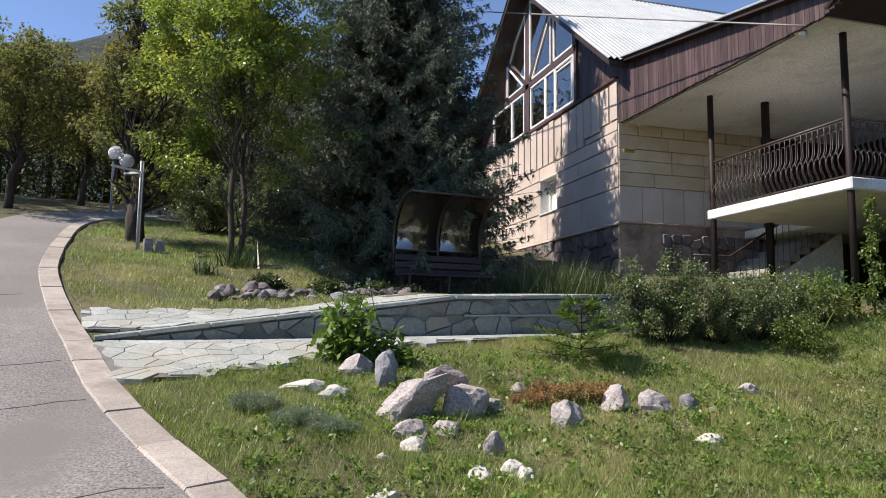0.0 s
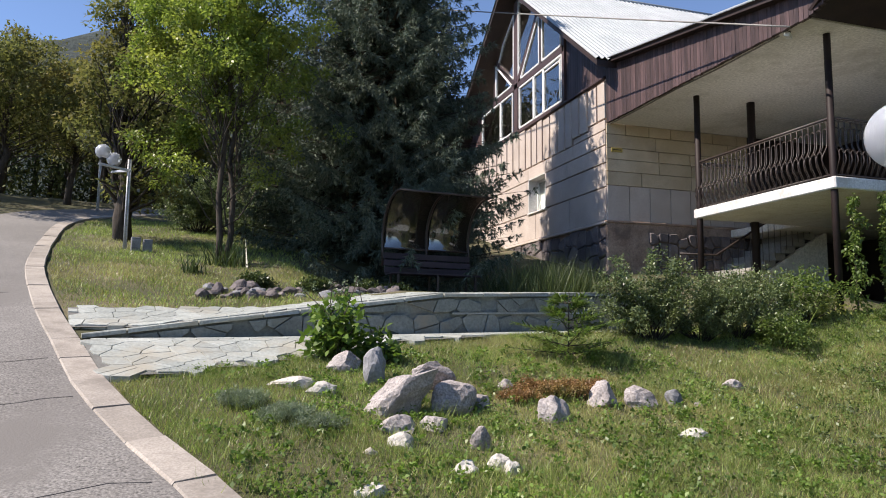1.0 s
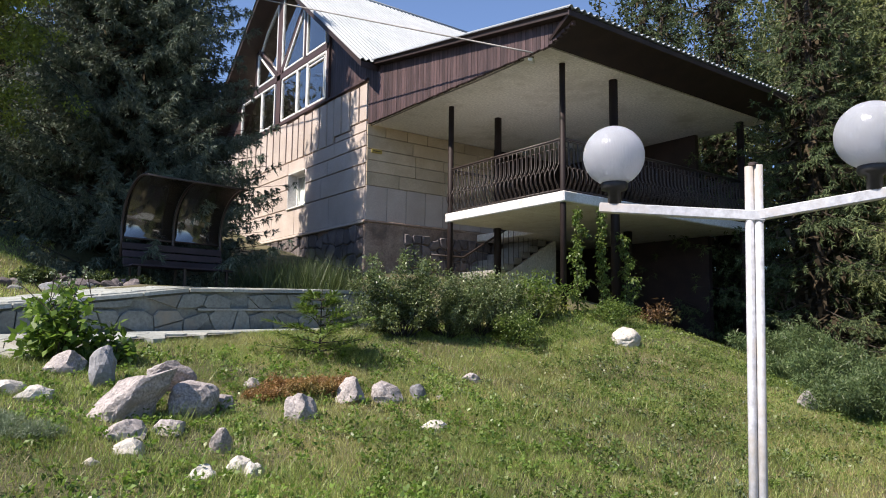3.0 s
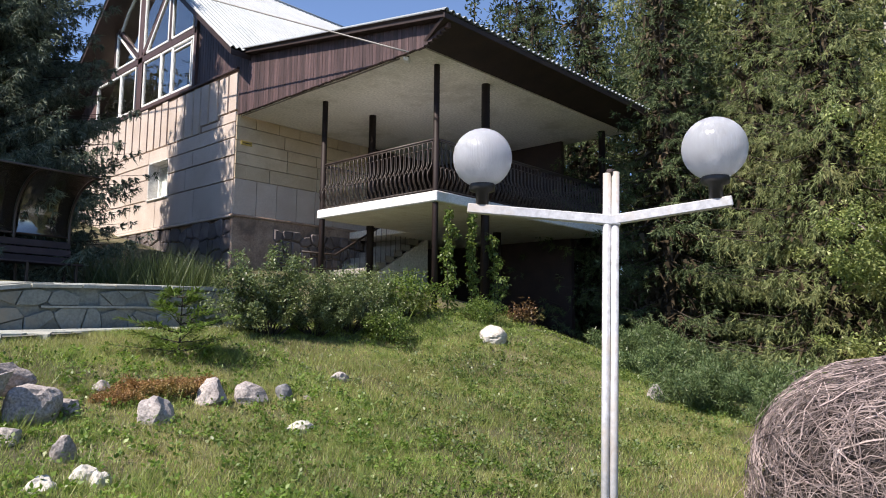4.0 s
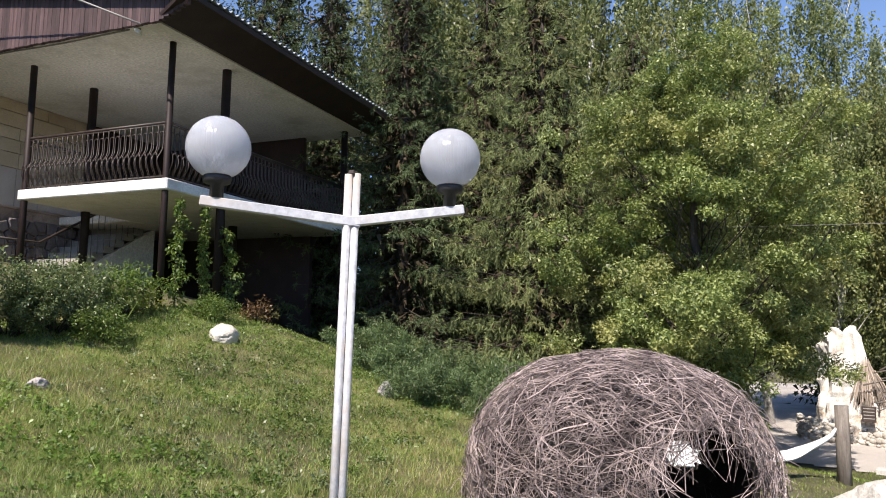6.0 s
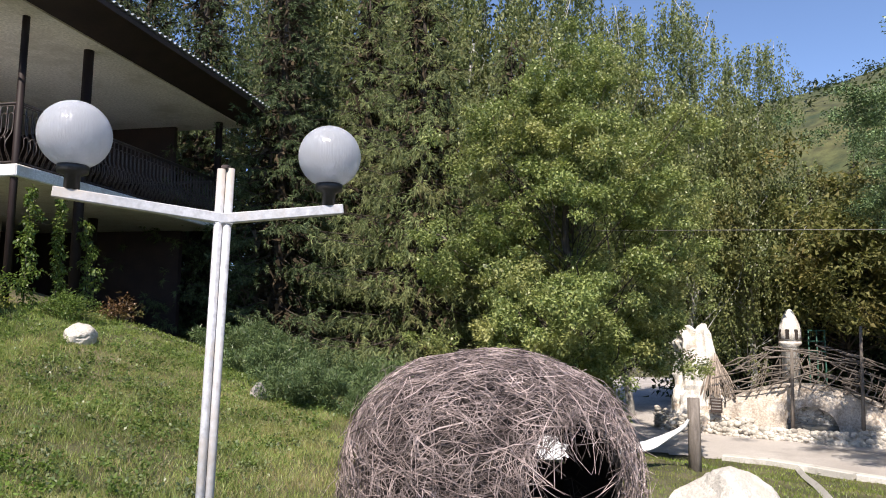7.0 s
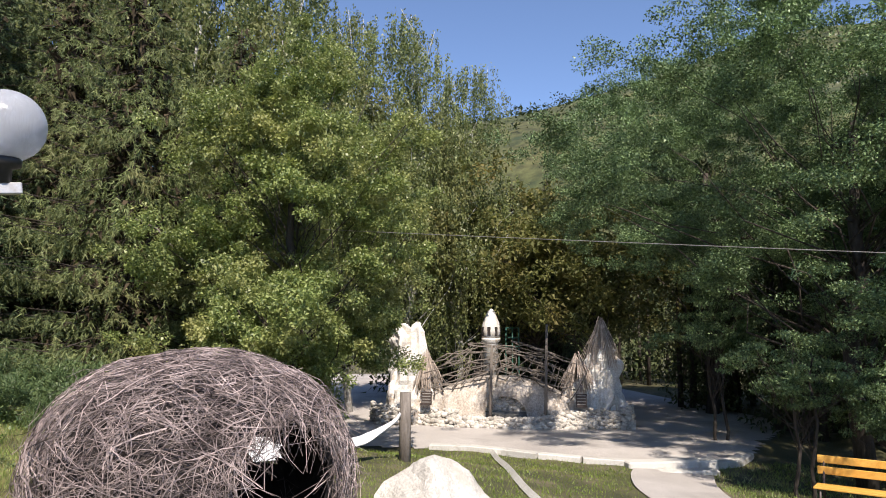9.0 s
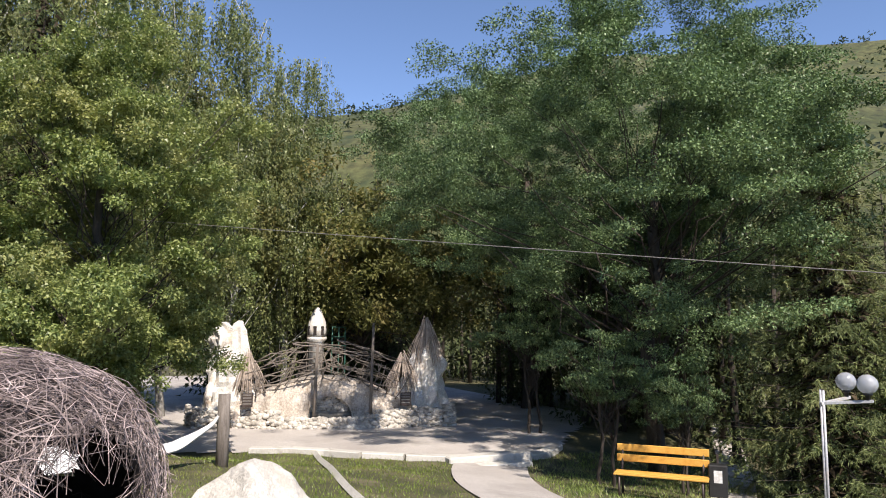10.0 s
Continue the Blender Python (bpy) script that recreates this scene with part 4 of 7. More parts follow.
# broad horizontal courses low on the gable wall, upright panels above
for z0, z1 in ((3.96, 4.78), (4.78, 5.37), (5.37, 5.80), (5.80, 6.18)):
    y = HY
    while y < GY1 - 0.3:
        w = hr.uniform(1.5, 3.1)
        e = min(y + w, GY1)
        for a, b in ((y, min(e, WIN[0])), (max(y, WIN[1]), e)) if not (z1 <= WIN[2] or z0 >= WIN[3]) else ((y, e),):
            if b - a > 0.15:
                panel_x(a, b, z0, z1)
        y = e
panel_x(HY, HY + 0.72, 6.18, 6.44)
panel_x(HY + 0.72, HY + 1.6, 6.18, 6.34)
y = HY
i = 0
while y < GY1 - 0.3:
    w = hr.uniform(0.36, 0.5)
    lo = 6.46 if i < 2 else (6.36 if i < 4 else 6.19)
    panel_x(y, y + w - 0.065, lo, 7.44 + hr.uniform(-0.05, 0.03))
    y += w
    i += 1
# side wall: courses of panels, upright ones at the bottom and a narrow frieze under the soffit
for z0, z1, wmin, wmax in ((3.96, 4.82, 0.45, 0.75), (4.82, 5.16, 0.9, 1.5), (5.16, 5.46, 0.9, 1.5), (5.46, 5.74, 0.9, 1.5), (5.74, 6.08, 0.9, 1.5), (6.08, 6.35, 0.5, 0.9)):
    x = HX
    while x < 16.6:
        e = min(x + hr.uniform(wmin, wmax), 17.0)
        panel_y(x, e, z0, z1)
        x = e
cap = part("cladding_cap", box(HX - 0.05, HX + 0.04, HY, GY1, 7.46, 7.53, 0.01), M["wood"], house)

# plinth: rubble stones under the gable wall, brown render under the side wall
plinth = child("plinth", None, house)
prng = np.random.default_rng(8)
for poly in cells(HY, 20.5, 1.7, 3.9, 0.36, prng, 0.03, 0.42):
    n = len(poly)
    c = np.mean(poly, 0)
    d = prng.uniform(0.02, 0.07)
    V = []
    for xx, k in ((HX + 0.05, 1.0), (HX - d * 0.6, 1.0), (HX - d, 0.86)):
        for p in poly:
            q = c + (np.array(p) - c) * k
            V.append((xx, q[0], q[1]))
    F = [(r * n + i, (r + 1) * n + i, (r + 1) * n + (i + 1) % n, r * n + (i + 1) % n) for r in (0, 1) for i in range(n)] + [tuple(2 * n + i for i in range(n - 1, -1, -1))]
    child("stone", mesh_of("stone", V, F, M["rubble"]), plinth)
part("side_plinth", box(HX - 0.03, 12.2, HY - 0.05, HY + 0.05, 1.2, 3.93, 0.02), M["plinth"], house)
part("drip_ledge", box(HX - 0.08, HX + 0.03, HY - 0.05, GY1, 3.88, 3.955, 0.015), M["veneer"], house)
part("drip_ledge", box(HX - 0.08, 12.2, HY - 0.09, HY + 0.03, 3.90, 3.955, 0.012), M["plinth"], house)
plate = part("name_plate", box(8.42, 8.72, HY - 0.055, HY - 0.03, 5.64, 5.74, 0.004), M["brass"], house, "small brass plate with a line of writing")
part("writing", box(8.46, 8.68, HY - 0.058, HY - 0.054, 5.68, 5.70), M["iron"], plate)

# lower window
w1 = child("window", None, house)
for nm, a, b, c, d in (("frame_side", WIN[0], WIN[0] + 0.07, WIN[2], WIN[3]), ("frame_side", WIN[1] - 0.07, WIN[1], WIN[2], WIN[3]), ("frame_sill", WIN[0] + 0.07, WIN[1] - 0.07, WIN[2], WIN[2] + 0.07),
                       ("frame_head", WIN[0] + 0.07, WIN[1] - 0.07, WIN[3] - 0.07, WIN[3]), ("mullion", 18.26, 18.32, WIN[2] + 0.07, WIN[3] - 0.07)):
    part(nm, box(HX + 0.24, HX + 0.32, a, b, c, d, 0.008), M["upvc"], w1)
part("pane", box(HX + 0.275, HX + 0.285, WIN[0] + 0.06, WIN[1] - 0.06, WIN[2] + 0.06, WIN[3] - 0.06), M["glass"], w1).visible_shadow = False
part("blind", box(HX + 0.335, HX + 0.345, WIN[0], WIN[1], WIN[2], WIN[3]), M["white"], w1, "pale roller blind")
for nm, a, b, c, d in (("reveal", WIN[1] - 0.006, WIN[1] + 0.02, WIN[2], WIN[3]), ("reveal", WIN[0] - 0.02, WIN[0] + 0.006, WIN[2], WIN[3]), ("reveal_head", WIN[0] + 0.01, WIN[1] - 0.01, WIN[3] - 0.006, WIN[3] + 0.02)):
    part(nm, box(HX - 0.03, HX + 0.239, a, b, c, d), M["white"], w1)
part("window_sill", box(HX - 0.07, HX + 0.239, WIN[0] - 0.03, WIN[1] + 0.03, WIN[2] - 0.04, WIN[2] - 0.002, 0.006), M["upvc"], w1)

# timber gable with a glazed middle, standing a little behind the cladding
GX = HX + 0.10


def roof_z(y):
    return APEX_Z - SLOPE * abs(y - APEX_Y)


gable = child("timber_gable", None, house)
boards_y = np.arange(HY + 0.02, GY1 - 0.1, 0.13)
for y in boards_y:
    top = roof_z(y + 0.065) - 0.16
    lo = 7.53
    solid = y + 0.12 < 16.72 or y > 23.1
    if top > lo + 0.05 and solid:
        child("board", mesh_box(GX, GX + 0.04 + hr.uniform(0, 0.008), y, y + 0.122, lo, top, M["wood"]), gable)


def bar(points, w, d, mat, name, owner, x=None):
    """A flat timber or frame member in the gable plane between two points."""
    (y0, z0), (y1, z1) = points
    x = GX if x is None else x
    a = Vector((0, y1 - y0, z1 - z0))
    L = a.length
    ang = math.atan2(a.z, a.y)
    bm = box(-d / 2, d / 2, 0, L, -w / 2, w / 2, 0.006)
    return part(name, bm, mat, owner, at=Matrix.Translation((x, y0, z0)) @ Matrix.Rotation(ang, 4, "X"))


GC = 20.02
for nm, p, w in (("post", ((GC, 7.53), (GC, 12.0)), 0.30), ("post", ((16.70, 7.53), (16.70, roof_z(16.70) - 0.1)), 0.13), ("post", ((23.2, 7.53), (23.2, roof_z(23.2) - 0.1)), 0.13),
                 ("sill", ((16.64, 7.58), (23.26, 7.58)), 0.09), ("rail", ((16.64, 9.12), (23.26, 9.12)), 0.18), ("strut", ((GC - 0.12, 9.25), (18.30, roof_z(18.30) - 0.25)), 0.16),
                 ("strut", ((GC + 0.12, 9.25), (21.74, roof_z(21.74) - 0.25)), 0.16), ("post", ((18.16, 9.2), (18.16, roof_z(18.16) - 0.15)), 0.12), ("post", ((21.9, 9.2), (21.9, roof_z(21.9) - 0.15)), 0.12)):
    bar(p, w, 0.14, M["wood"], nm, gable)


def glazing(poly, owner_name="window"):
    """A pane with a white frame in the gable plane, from its corners."""
    ow = child(owner_name, None, house)
    n = len(poly)
    for i in range(n):
        bar((poly[i], poly[(i + 1) % n]), 0.065, 0.05, M["upvc"], "frame", ow, GX - 0.045)
    V = [(GX - 0.03, p[0], p[1]) for p in poly] + [(GX - 0.022, p[0], p[1]) for p in poly]
    F = [tuple(range(n)), tuple(range(2 * n - 1, n - 1, -1))] + [(i, i + n, (i + 1) % n + n, (i + 1) % n) for i in range(n)]
    pm = bmesh.new()
    pm.from_mesh(mesh_of("pane", V, F, M["glass"]))
    bmesh.ops.recalc_face_normals(pm, faces=pm.faces)
    part("pane", pm, M["glass"], ow).visible_shadow = False
    return ow


g1 = glazing([(16.80, 7.66), (17.94, 7.66), (17.94, 8.98), (16.80, 8.98)])
bar(((16.90, 7.74), (16.90, 8.90)), 0.05, 0.05, M["upvc"], "sash", g1, GX - 0.05)
bar(((16.90, 8.84), (17.86, 8.84)), 0.05, 0.05, M["upvc"], "sash", g1, GX - 0.05)
glazing([(18.00, 7.66), (18.62, 7.66), (18.62, 8.98), (18.00, 8.98)])
glazing([(18.68, 7.66), (19.74, 7.66), (19.74, 8.98), (18.68, 8.98)])
glazing([(20.30, 7.66), (21.3, 7.66), (21.3, 8.98), (20.30, 8.98)])
glazing([(21.36, 7.66), (23.1, 7.66), (23.1, 8.98), (21.36, 8.98)])
glazing([(16.86, 9.26), (18.06, 9.26), (18.06, roof_z(18.06) - 0.34), (16.86, roof_z(16.86) - 0.34)])
glazing([(18.28, 9.26), (19.66, 9.26), (18.28, 10.82)])
glazing([(19.82, 9.42), (19.82, 11.90), (18.95, roof_z(18.95) - 0.32), (18.42, roof_z(18.42) - 0.42)])
glazing([(20.22, 9.42), (21.62, 10.35), (21.1, roof_z(21.1) - 0.32), (20.22, 11.60)])
glazing([(20.38, 9.26), (21.78, 9.26), (21.78, 10.4)])

# corrugated main roof and the flatter porch roof
PORCH_Y, PORCH_Z = 7.50, 6.62
RX0, RX1 = 7.72, 17.4


def corrugated(name, x0, x1, ya, za, yb, zb, owner, pitch=0.16, amp=0.022):
    n = int((x1 - x0) / pitch * 4)
    prof = (0.0, 1.0, 1.0, 0.0)
    V, F = [], []
    d = Vector((0, yb - ya, zb - za)).normalized()
    nr = Vector((0, -d.z, d.y))
    if nr.z < 0:
        nr = -nr
    for i in range(n + 1):
        x = x0 + (x1 - x0) * i / n
        for k in range(2):
            for y, z in ((ya, za), (yb, zb)):
                p = Vector((x, y, z)) + nr * (amp * prof[i % 4] * 2 + (0.012 if k == 0 else -0.002))
                V.append(p)
    for i in range(n):
        a, b = i * 4, (i + 1) * 4
        F += [(a, b, b + 1, a + 1), (a + 3, b + 3, b + 2, a + 2), (a, a + 2, b + 2, b), (a + 1, b + 1, b + 3, a + 3)]
    return child(name, mesh_of(name, V, F, M["roof"]), owner, "zinc-white corrugated metal sheets")


corrugated("roof", RX0, RX1, EAVE_Y, EAVE_Z + 0.06, APEX_Y, APEX_Z + 0.06, house)
corrugated("roof", RX0, RX1, 2 * APEX_Y - EAVE_Y, EAVE_Z + 0.06, APEX_Y, APEX_Z + 0.06, house)
corrugated("porch_roof", 8.05, 15.55, PORCH_Y - 0.06, PORCH_Z + 0.10, HY + 0.1, 7.86, house)
V, F = tube_data([(RX0, APEX_Y, APEX_Z + 0.09), (RX1, APEX_Y, APEX_Z + 0.09)], 0.08, 8)
child("ridge_cap", mesh_of("ridge_cap", V, F, M["roof"], True), house)


def slope_deck(name, x0, x1, ya, za, yb, zb, th, mat, owner):
    V = [(x, y, z - t) for x in (x0, x1) for (y, z) in ((ya, za), (yb, zb)) for t in (0.0, th)]
    F = [(0, 2, 6, 4), (1, 5, 7, 3), (0, 4, 5, 1), (2, 3, 7, 6), (0, 1, 3, 2), (4, 6, 7, 5)]
    return child(name, mesh_of(name, V, F, mat), owner)


slope_deck("roof_deck", RX0 + 0.03, RX1 - 0.03, EAVE_Y + 0.02, EAVE_Z + 0.04, APEX_Y, APEX_Z + 0.04, 0.14, M["dark_wood"], house)
slope_deck("roof_deck", RX0 + 0.03, RX1 - 0.03, 2 * APEX_Y - EAVE_Y - 0.02, EAVE_Z + 0.04, APEX_Y, APEX_Z + 0.04, 0.14, M["dark_wood"], house)
slope_deck("porch_deck", 8.10, 15.50, PORCH_Y, PORCH_Z + 0.08, HY - 0.02, 7.82, 0.07, M["dark_wood"], house)

# porch: soffit, timber cheek of upright boards, slanting front fascia
part("soffit", box(8.36, 15.72, 8.24, HY - 0.03, 6.35, 6.42), M["soffit"], house, "cream painted porch soffit")
cheek = child("porch_cheek", None, house)
for y in np.arange(7.56, HY - 0.1, 0.098):
    k = (y - PORCH_Y) / (HY - PORCH_Y)
    top = PORCH_Z + 0.02 + (7.75 - PORCH_Z) * k
    lo = 6.32 + hr.uniform(-0.008, 0.008) + max(0.0, 8.2 - y - 0.09) * 0.38
    if top < lo + 0.02:
        continue
    child("board", mesh_box(8.27 + hr.uniform(0, 0.006), 8.345, y, y + 0.092, lo, top, M["wood"]), cheek)


def slant(name, x0, x1, y0, z0, y1, z1, th, mat, x0b=None, x1b=None):
    V = []
    for xa, xb, y, z in ((x0, x1, y0, z0), (x0b or x0, x1b or x1, y1, z1)):
        V += [(xa, y, z), (xb, y, z), (xb, y + th, z + th * 0.8), (xa, y + th, z + th * 0.8)]
    F = [(0, 1, 5, 4), (2, 3, 7, 6), (0, 4, 7, 3), (1, 2, 6, 5), (0, 3, 2, 1), (4, 5, 6, 7)]
    return child(name, mesh_of(name, V, F, mat), house)


slant("front_fascia", 8.30, 15.74, 8.20, 6.36, 7.52, 6.62, 0.05, M["dark_wood"], 8.12, 15.5)
part("eave_board", box(8.08, 15.5, PORCH_Y - 0.03, PORCH_Y, 6.60, 6.70, 0.006), M["dark_wood"], house)
part("east_fascia", box(15.66, 15.74, 8.24, HY, 6.36, 7.0, 0.006), M["dark_wood"], house)
V, F = tube_data([(8.14, PORCH_Y, PORCH_Z + 0.1), (8.14, HY, 7.85)], 0.075, 4)
child("verge_board", mesh_of("verge_board", V, F, M["dark_wood"]), house)

# balcony
slab = part("balcony_slab", box(9.02, 15.45, 8.50, 12.12, 3.70, 3.90, 0.02), M["white"], house, "white painted concrete balcony slab")
part("balcony_slab", box(11.8, 15.45, 12.12, HY - 0.03, 3.70, 3.89, 0.02), M["soffit"], house)
for nm, x, y, z0, r in (("porch_post", 9.10, 12.02, 1.5, 0.062), ("porch_post", 10.50, 12.02, 1.5, 0.085), ("porch_post", 9.12, 8.62, 1.3, 0.058), ("porch_post", 10.58, 8.62, 1.2, 0.088), ("porch_post", 15.2, 8.62, 0.4, 0.085), ("porch_post", 15.2, 12.0, 0.4, 0.085)):
    V, F = tube_data([(x, y, z0), (x, y, 6.36)], r, 12)
    child(nm, mesh_of(nm, V, F, M["post"], True), house)
V, F = tube_data([(13.2, 10.4, 0.7), (13.2, 10.4, 3.7)], 0.1, 10)
child("lower_post", mesh_of("lower_post", V, F, M["post"], True), house)
# back walls coloured dark and end sheets added, for the porch's deep shade
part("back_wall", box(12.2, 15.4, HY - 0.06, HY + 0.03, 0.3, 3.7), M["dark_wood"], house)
part("upper_back_wall", box(12.4, 15.45, HY - 0.07, HY - 0.03, 3.9, 6.34), M["dark_wood"], house, "back wall of the balcony, coloured dark for the shade there")
part("upper_screen", box(15.30, 15.42, 9.9, HY - 0.07, 3.9, 6.34), M["dark_wood"], house, "dark sheet added at the balcony's end for the shade there")
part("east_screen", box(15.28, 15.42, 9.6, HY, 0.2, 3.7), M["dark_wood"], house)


def baluster_mesh():
    """One bellied wrought-iron baluster in the plane x outward, z up: a bowed rod with two hooped tops."""
    rod = []
    for i in range(13):
        t = i / 12
        z = 0.06 + 0.90 * t
        out = 0.13 * math.exp(-((t - 0.27) / 0.17) ** 2)
        rod.append((-out, 0.0, z))
    chunks = [tube_data(rod, 0.0105, 5)]
    hoop = []
    for i in range(9):
        a = math.pi * i / 8
        hoop.append((0.0, 0.045 - 0.045 * math.cos(a), 0.80 + 0.045 * math.sin(a)))
    chunks.append(tube_data(hoop + [(0, 0.09, 0.55), (-0.07, 0.09, 0.42)], 0.0095, 4))
    hoop2 = [(-0.10, 0.03 + 0.045 - 0.045 * math.cos(math.pi * i / 8), 0.40 + 0.045 * math.sin(math.pi * i / 8)) for i in range(9)]
    chunks.append(tube_data([(0.0, 0.03, 0.05), (-0.09, 0.03, 0.22)] + hoop2 + [(-0.11, 0.12, 0.3), (-0.02, 0.12, 0.06)], 0.0095, 4))
    V, F = join_data(chunks)
    return mesh_of("baluster", V, F, M["iron"], True)


BAL = baluster_mesh()


def railing(x0, y0, x1, y1, z, owner, step=0.125):
    """A run of railing; balusters belly out to the right-hand side of the run."""
    r = child("railing", None, owner, "wrought-iron balustrade with bellied bars")
    L = math.hypot(x1 - x0, y1 - y0)
    ang = math.atan2(y1 - y0, x1 - x0) - math.pi / 2
    base = Matrix.Translation((x0, y0, z)) @ Matrix.Rotation(ang, 4, "Z")
    r.matrix_basis = base
    for nm, zz, rad in (("handrail", 1.0, 0.024), ("bottom_rail", 0.05, 0.014), ("mid_rail", 0.96, 0.010)):
        V, F = tube_data([(0, 0, zz), (0, L, zz)], rad, 6)
        child(nm, mesh_of(nm, V, F, M["iron"], True), r)
    n = int(L / step)
    for i in range(n):
        child("baluster", BAL, r, at=pose(0, (i + 0.3) * L / n, 0))
    return r


railing(9.10, 8.66, 9.10, 11.98, 3.90, house)
railing(15.2, 8.60, 9.16, 8.60, 3.90, house)
railing(15.25, 12.0, 15.25, 8.66, 3.90, house, 0.2)
railing(11.8, 12.05, 9.2, 12.05, 3.90, house, 0.2)

# outside stair along the side wall
stair = child("stair", None, house, "rubble-sided concrete stair with an iron handrail")
for i in range(10):
    x = 10.35 + i * 0.29
    z = 2.15 + i * 0.175
    part("step", box(x, x + 0.31, 12.9, HY - 0.06, z - 0.02, z + 0.15, 0.01), M["concrete"], stair)
V = [(10.2, 12.86, 1.4), (13.3, 12.86, 1.4), (13.3, 12.86, 3.75), (10.2, 12.86, 1.95), (10.2, 12.98, 1.4), (13.3, 12.98, 1.4), (13.3, 12.98, 3.75), (10.2, 12.98, 1.95)]
child("stringer", mesh_of("stringer", V, [(0, 1, 2, 3), (7, 6, 5, 4), (0, 3, 7, 4), (3, 2, 6, 7), (1, 5, 6, 2)], M["soffit"]), stair)
for poly in cells(9.4, 13.6, 2.0, 3.7, 0.27, prng, 0.03, 0.4):
    n = len(poly)
    c = np.mean(poly, 0)
    V = []
    for yy, k in ((HY - 0.05, 1.0), (HY - 0.10, 1.0), (HY - 0.13, 0.84)):
        for p in poly:
            q = c + (np.array(p) - c) * k
            V.append((q[0], yy, q[1]))
    F = [(r * n + i, r * n + (i + 1) % n, (r + 1) * n + (i + 1) % n, (r + 1) * n + i) for r in (0, 1) for i in range(n)] + [tuple(2 * n + i for i in range(n))]
    child("stone", mesh_of("stone", V, F, M["rubble"]), stair)
hand = [(9.2, 12.86, 3.05), (10.15, 12.86, 3.05), (13.2, 12.86, 4.85)]
V, F = tube_data(hand, 0.026, 6)
child("handrail", mesh_of("handrail", V, F, M["iron"], True), stair)
for i in range(24):
    x = 9.22 + i * 0.17
    top = 3.05 if x < 10.15 else 3.05 + (x - 10.15) / 3.05 * 1.8
    V, F = tube_data([(x, 12.86, top - (0.95 if x > 10.15 else 1.1)), (x, 12.86, top)], 0.010, 4)
    child("baluster", mesh_of("baluster", V, F, M["iron"]), stair)

# porch flood lamp and the cables
lampf = thing("flood_lamp", "small white flood lamp clipped to the soffit corner", "lamp", at=pose(8.45, 8.75, 6.30, 20, 0, 35))
part("lamp_body", box(-0.09, 0.09, -0.05, 0.05, -0.05, 0.02, 0.012), M["white"], lampf)
part("bracket", box(-0.02, 0.02, -0.02, 0.02, 0.02, 0.08, 0.004), M["iron"], lampf)


def cable(name, pts, r, label):
    P = [Vector(p) for p in pts]
    ob = new(name, tube(name, P, r, M["cable"], 6))
    return tagged(ob, label, "cable")


def sag_line(a, b, sag, n=24):
    a, b = Vector(a), Vector(b)
    return [a.lerp(b, i / n) - Vector((0, 0, sag * 4 * (i / n) * (1 - i / n))) for i in range(n + 1)]


# ---------------------------------------------------------------- trees
def place(ob, x, y, rot=0.0, scale=1.0, label="", z=None, squash=1.0):
    zz = float(ground_z(x, y)) if z is None else z
    ob.matrix_basis = pose(x, y, zz, 0, 0, rot) @ Matrix.Diagonal((scale, scale, scale * squash, 1))
    if label:
        ob["label"] = label
    return ob


def again(ob, x, y, rot, scale, label="", squash=1.0, z=None):
    zz = float(ground_z(x, y)) if z is None else z
    c = copy_thing(ob, Matrix.Identity(4))
    c.matrix_basis = pose(x, y, zz, 0, 0, rot) @ Matrix.Diagonal((scale, scale, scale * squash, 1))
    if label:
        c["label"] = label
    return c


blue = place(conifer("spruce_tree", 1, 12.4, 3.6, M["l_spruce"], whorl=0.25, per=15, droop=0.42, hang=0.5, twig=0.17, low=0.02, width=0.024, step=0.14, power=0.68, stations=2, tuftn=5), 3.25, 16.3, 0, 1.06, "tall dense blue-green spruce beside the house", z=1.9)
weep = place(conifer("spruce_tree", 2, 12.0, 3.3, M["l_weep"], whorl=0.42, per=10, droop=0.50, hang=0.75, twig=0.19, low=0.02, width=0.021, step=0.26, power=0.55, stations=2, tuftn=4, dead=2), 16.2, 3.7, 0, 1.0, "olive-green drooping spruce in the woodland edge")
dark = place(conifer("spruce_tree", 3, 13.0, 3.2, M["l_dark"], whorl=0.46, per=10, droop=0.40, hang=0.35, twig=0.19, low=0.02, width=0.026, step=0.30, power=0.6, stations=2, tuftn=4, dead=2), 17.3, 10.4, 0, 1.0, "dark green spruce behind the porch")
for x, y, r, s in ((17.6, 5.6, 70, 0.95), (18.6, 1.8, 200, 0.9)):
    again(weep, x, y, r, s)
for x, y, r, s in ((9.7, -13.3, 250, 0.95), (8.2, -14.8, 300, 0.92)):
    again(weep, x, y, r, s, "broad olive-brown spruce beside the footpath", squash=0.72)
for x, y, r, s in ((20.6, 14.6, 160, 1.05), (16.2, 7.4, 110, 0.95), (0.9, 19.4, 40, 0.42), (18.6, 8.4, 210, 1.1), (18.0, 13.4, 320, 0.95), (19.6, 6.2, 10, 1.0), (27.5, -8.2, 100, 0.68), (29.5, -10.4, 190, 0.75), (12.5, -18.5, 70, 0.5)):
    again(dark, x, y, r, s)
maple = place(broadleaf("maple_tree", 11, 6.9, 1.95, 0.062, M["l_maple"], 560, 90, 0.074, bare=0.22, trunks=2, clump_r=0.24, every=7, boughs=(80, 0.24, 0.17)), -0.5, 13.2, 0, 1.0, "young two-stemmed tree with yellow-green leaves on the lawn")
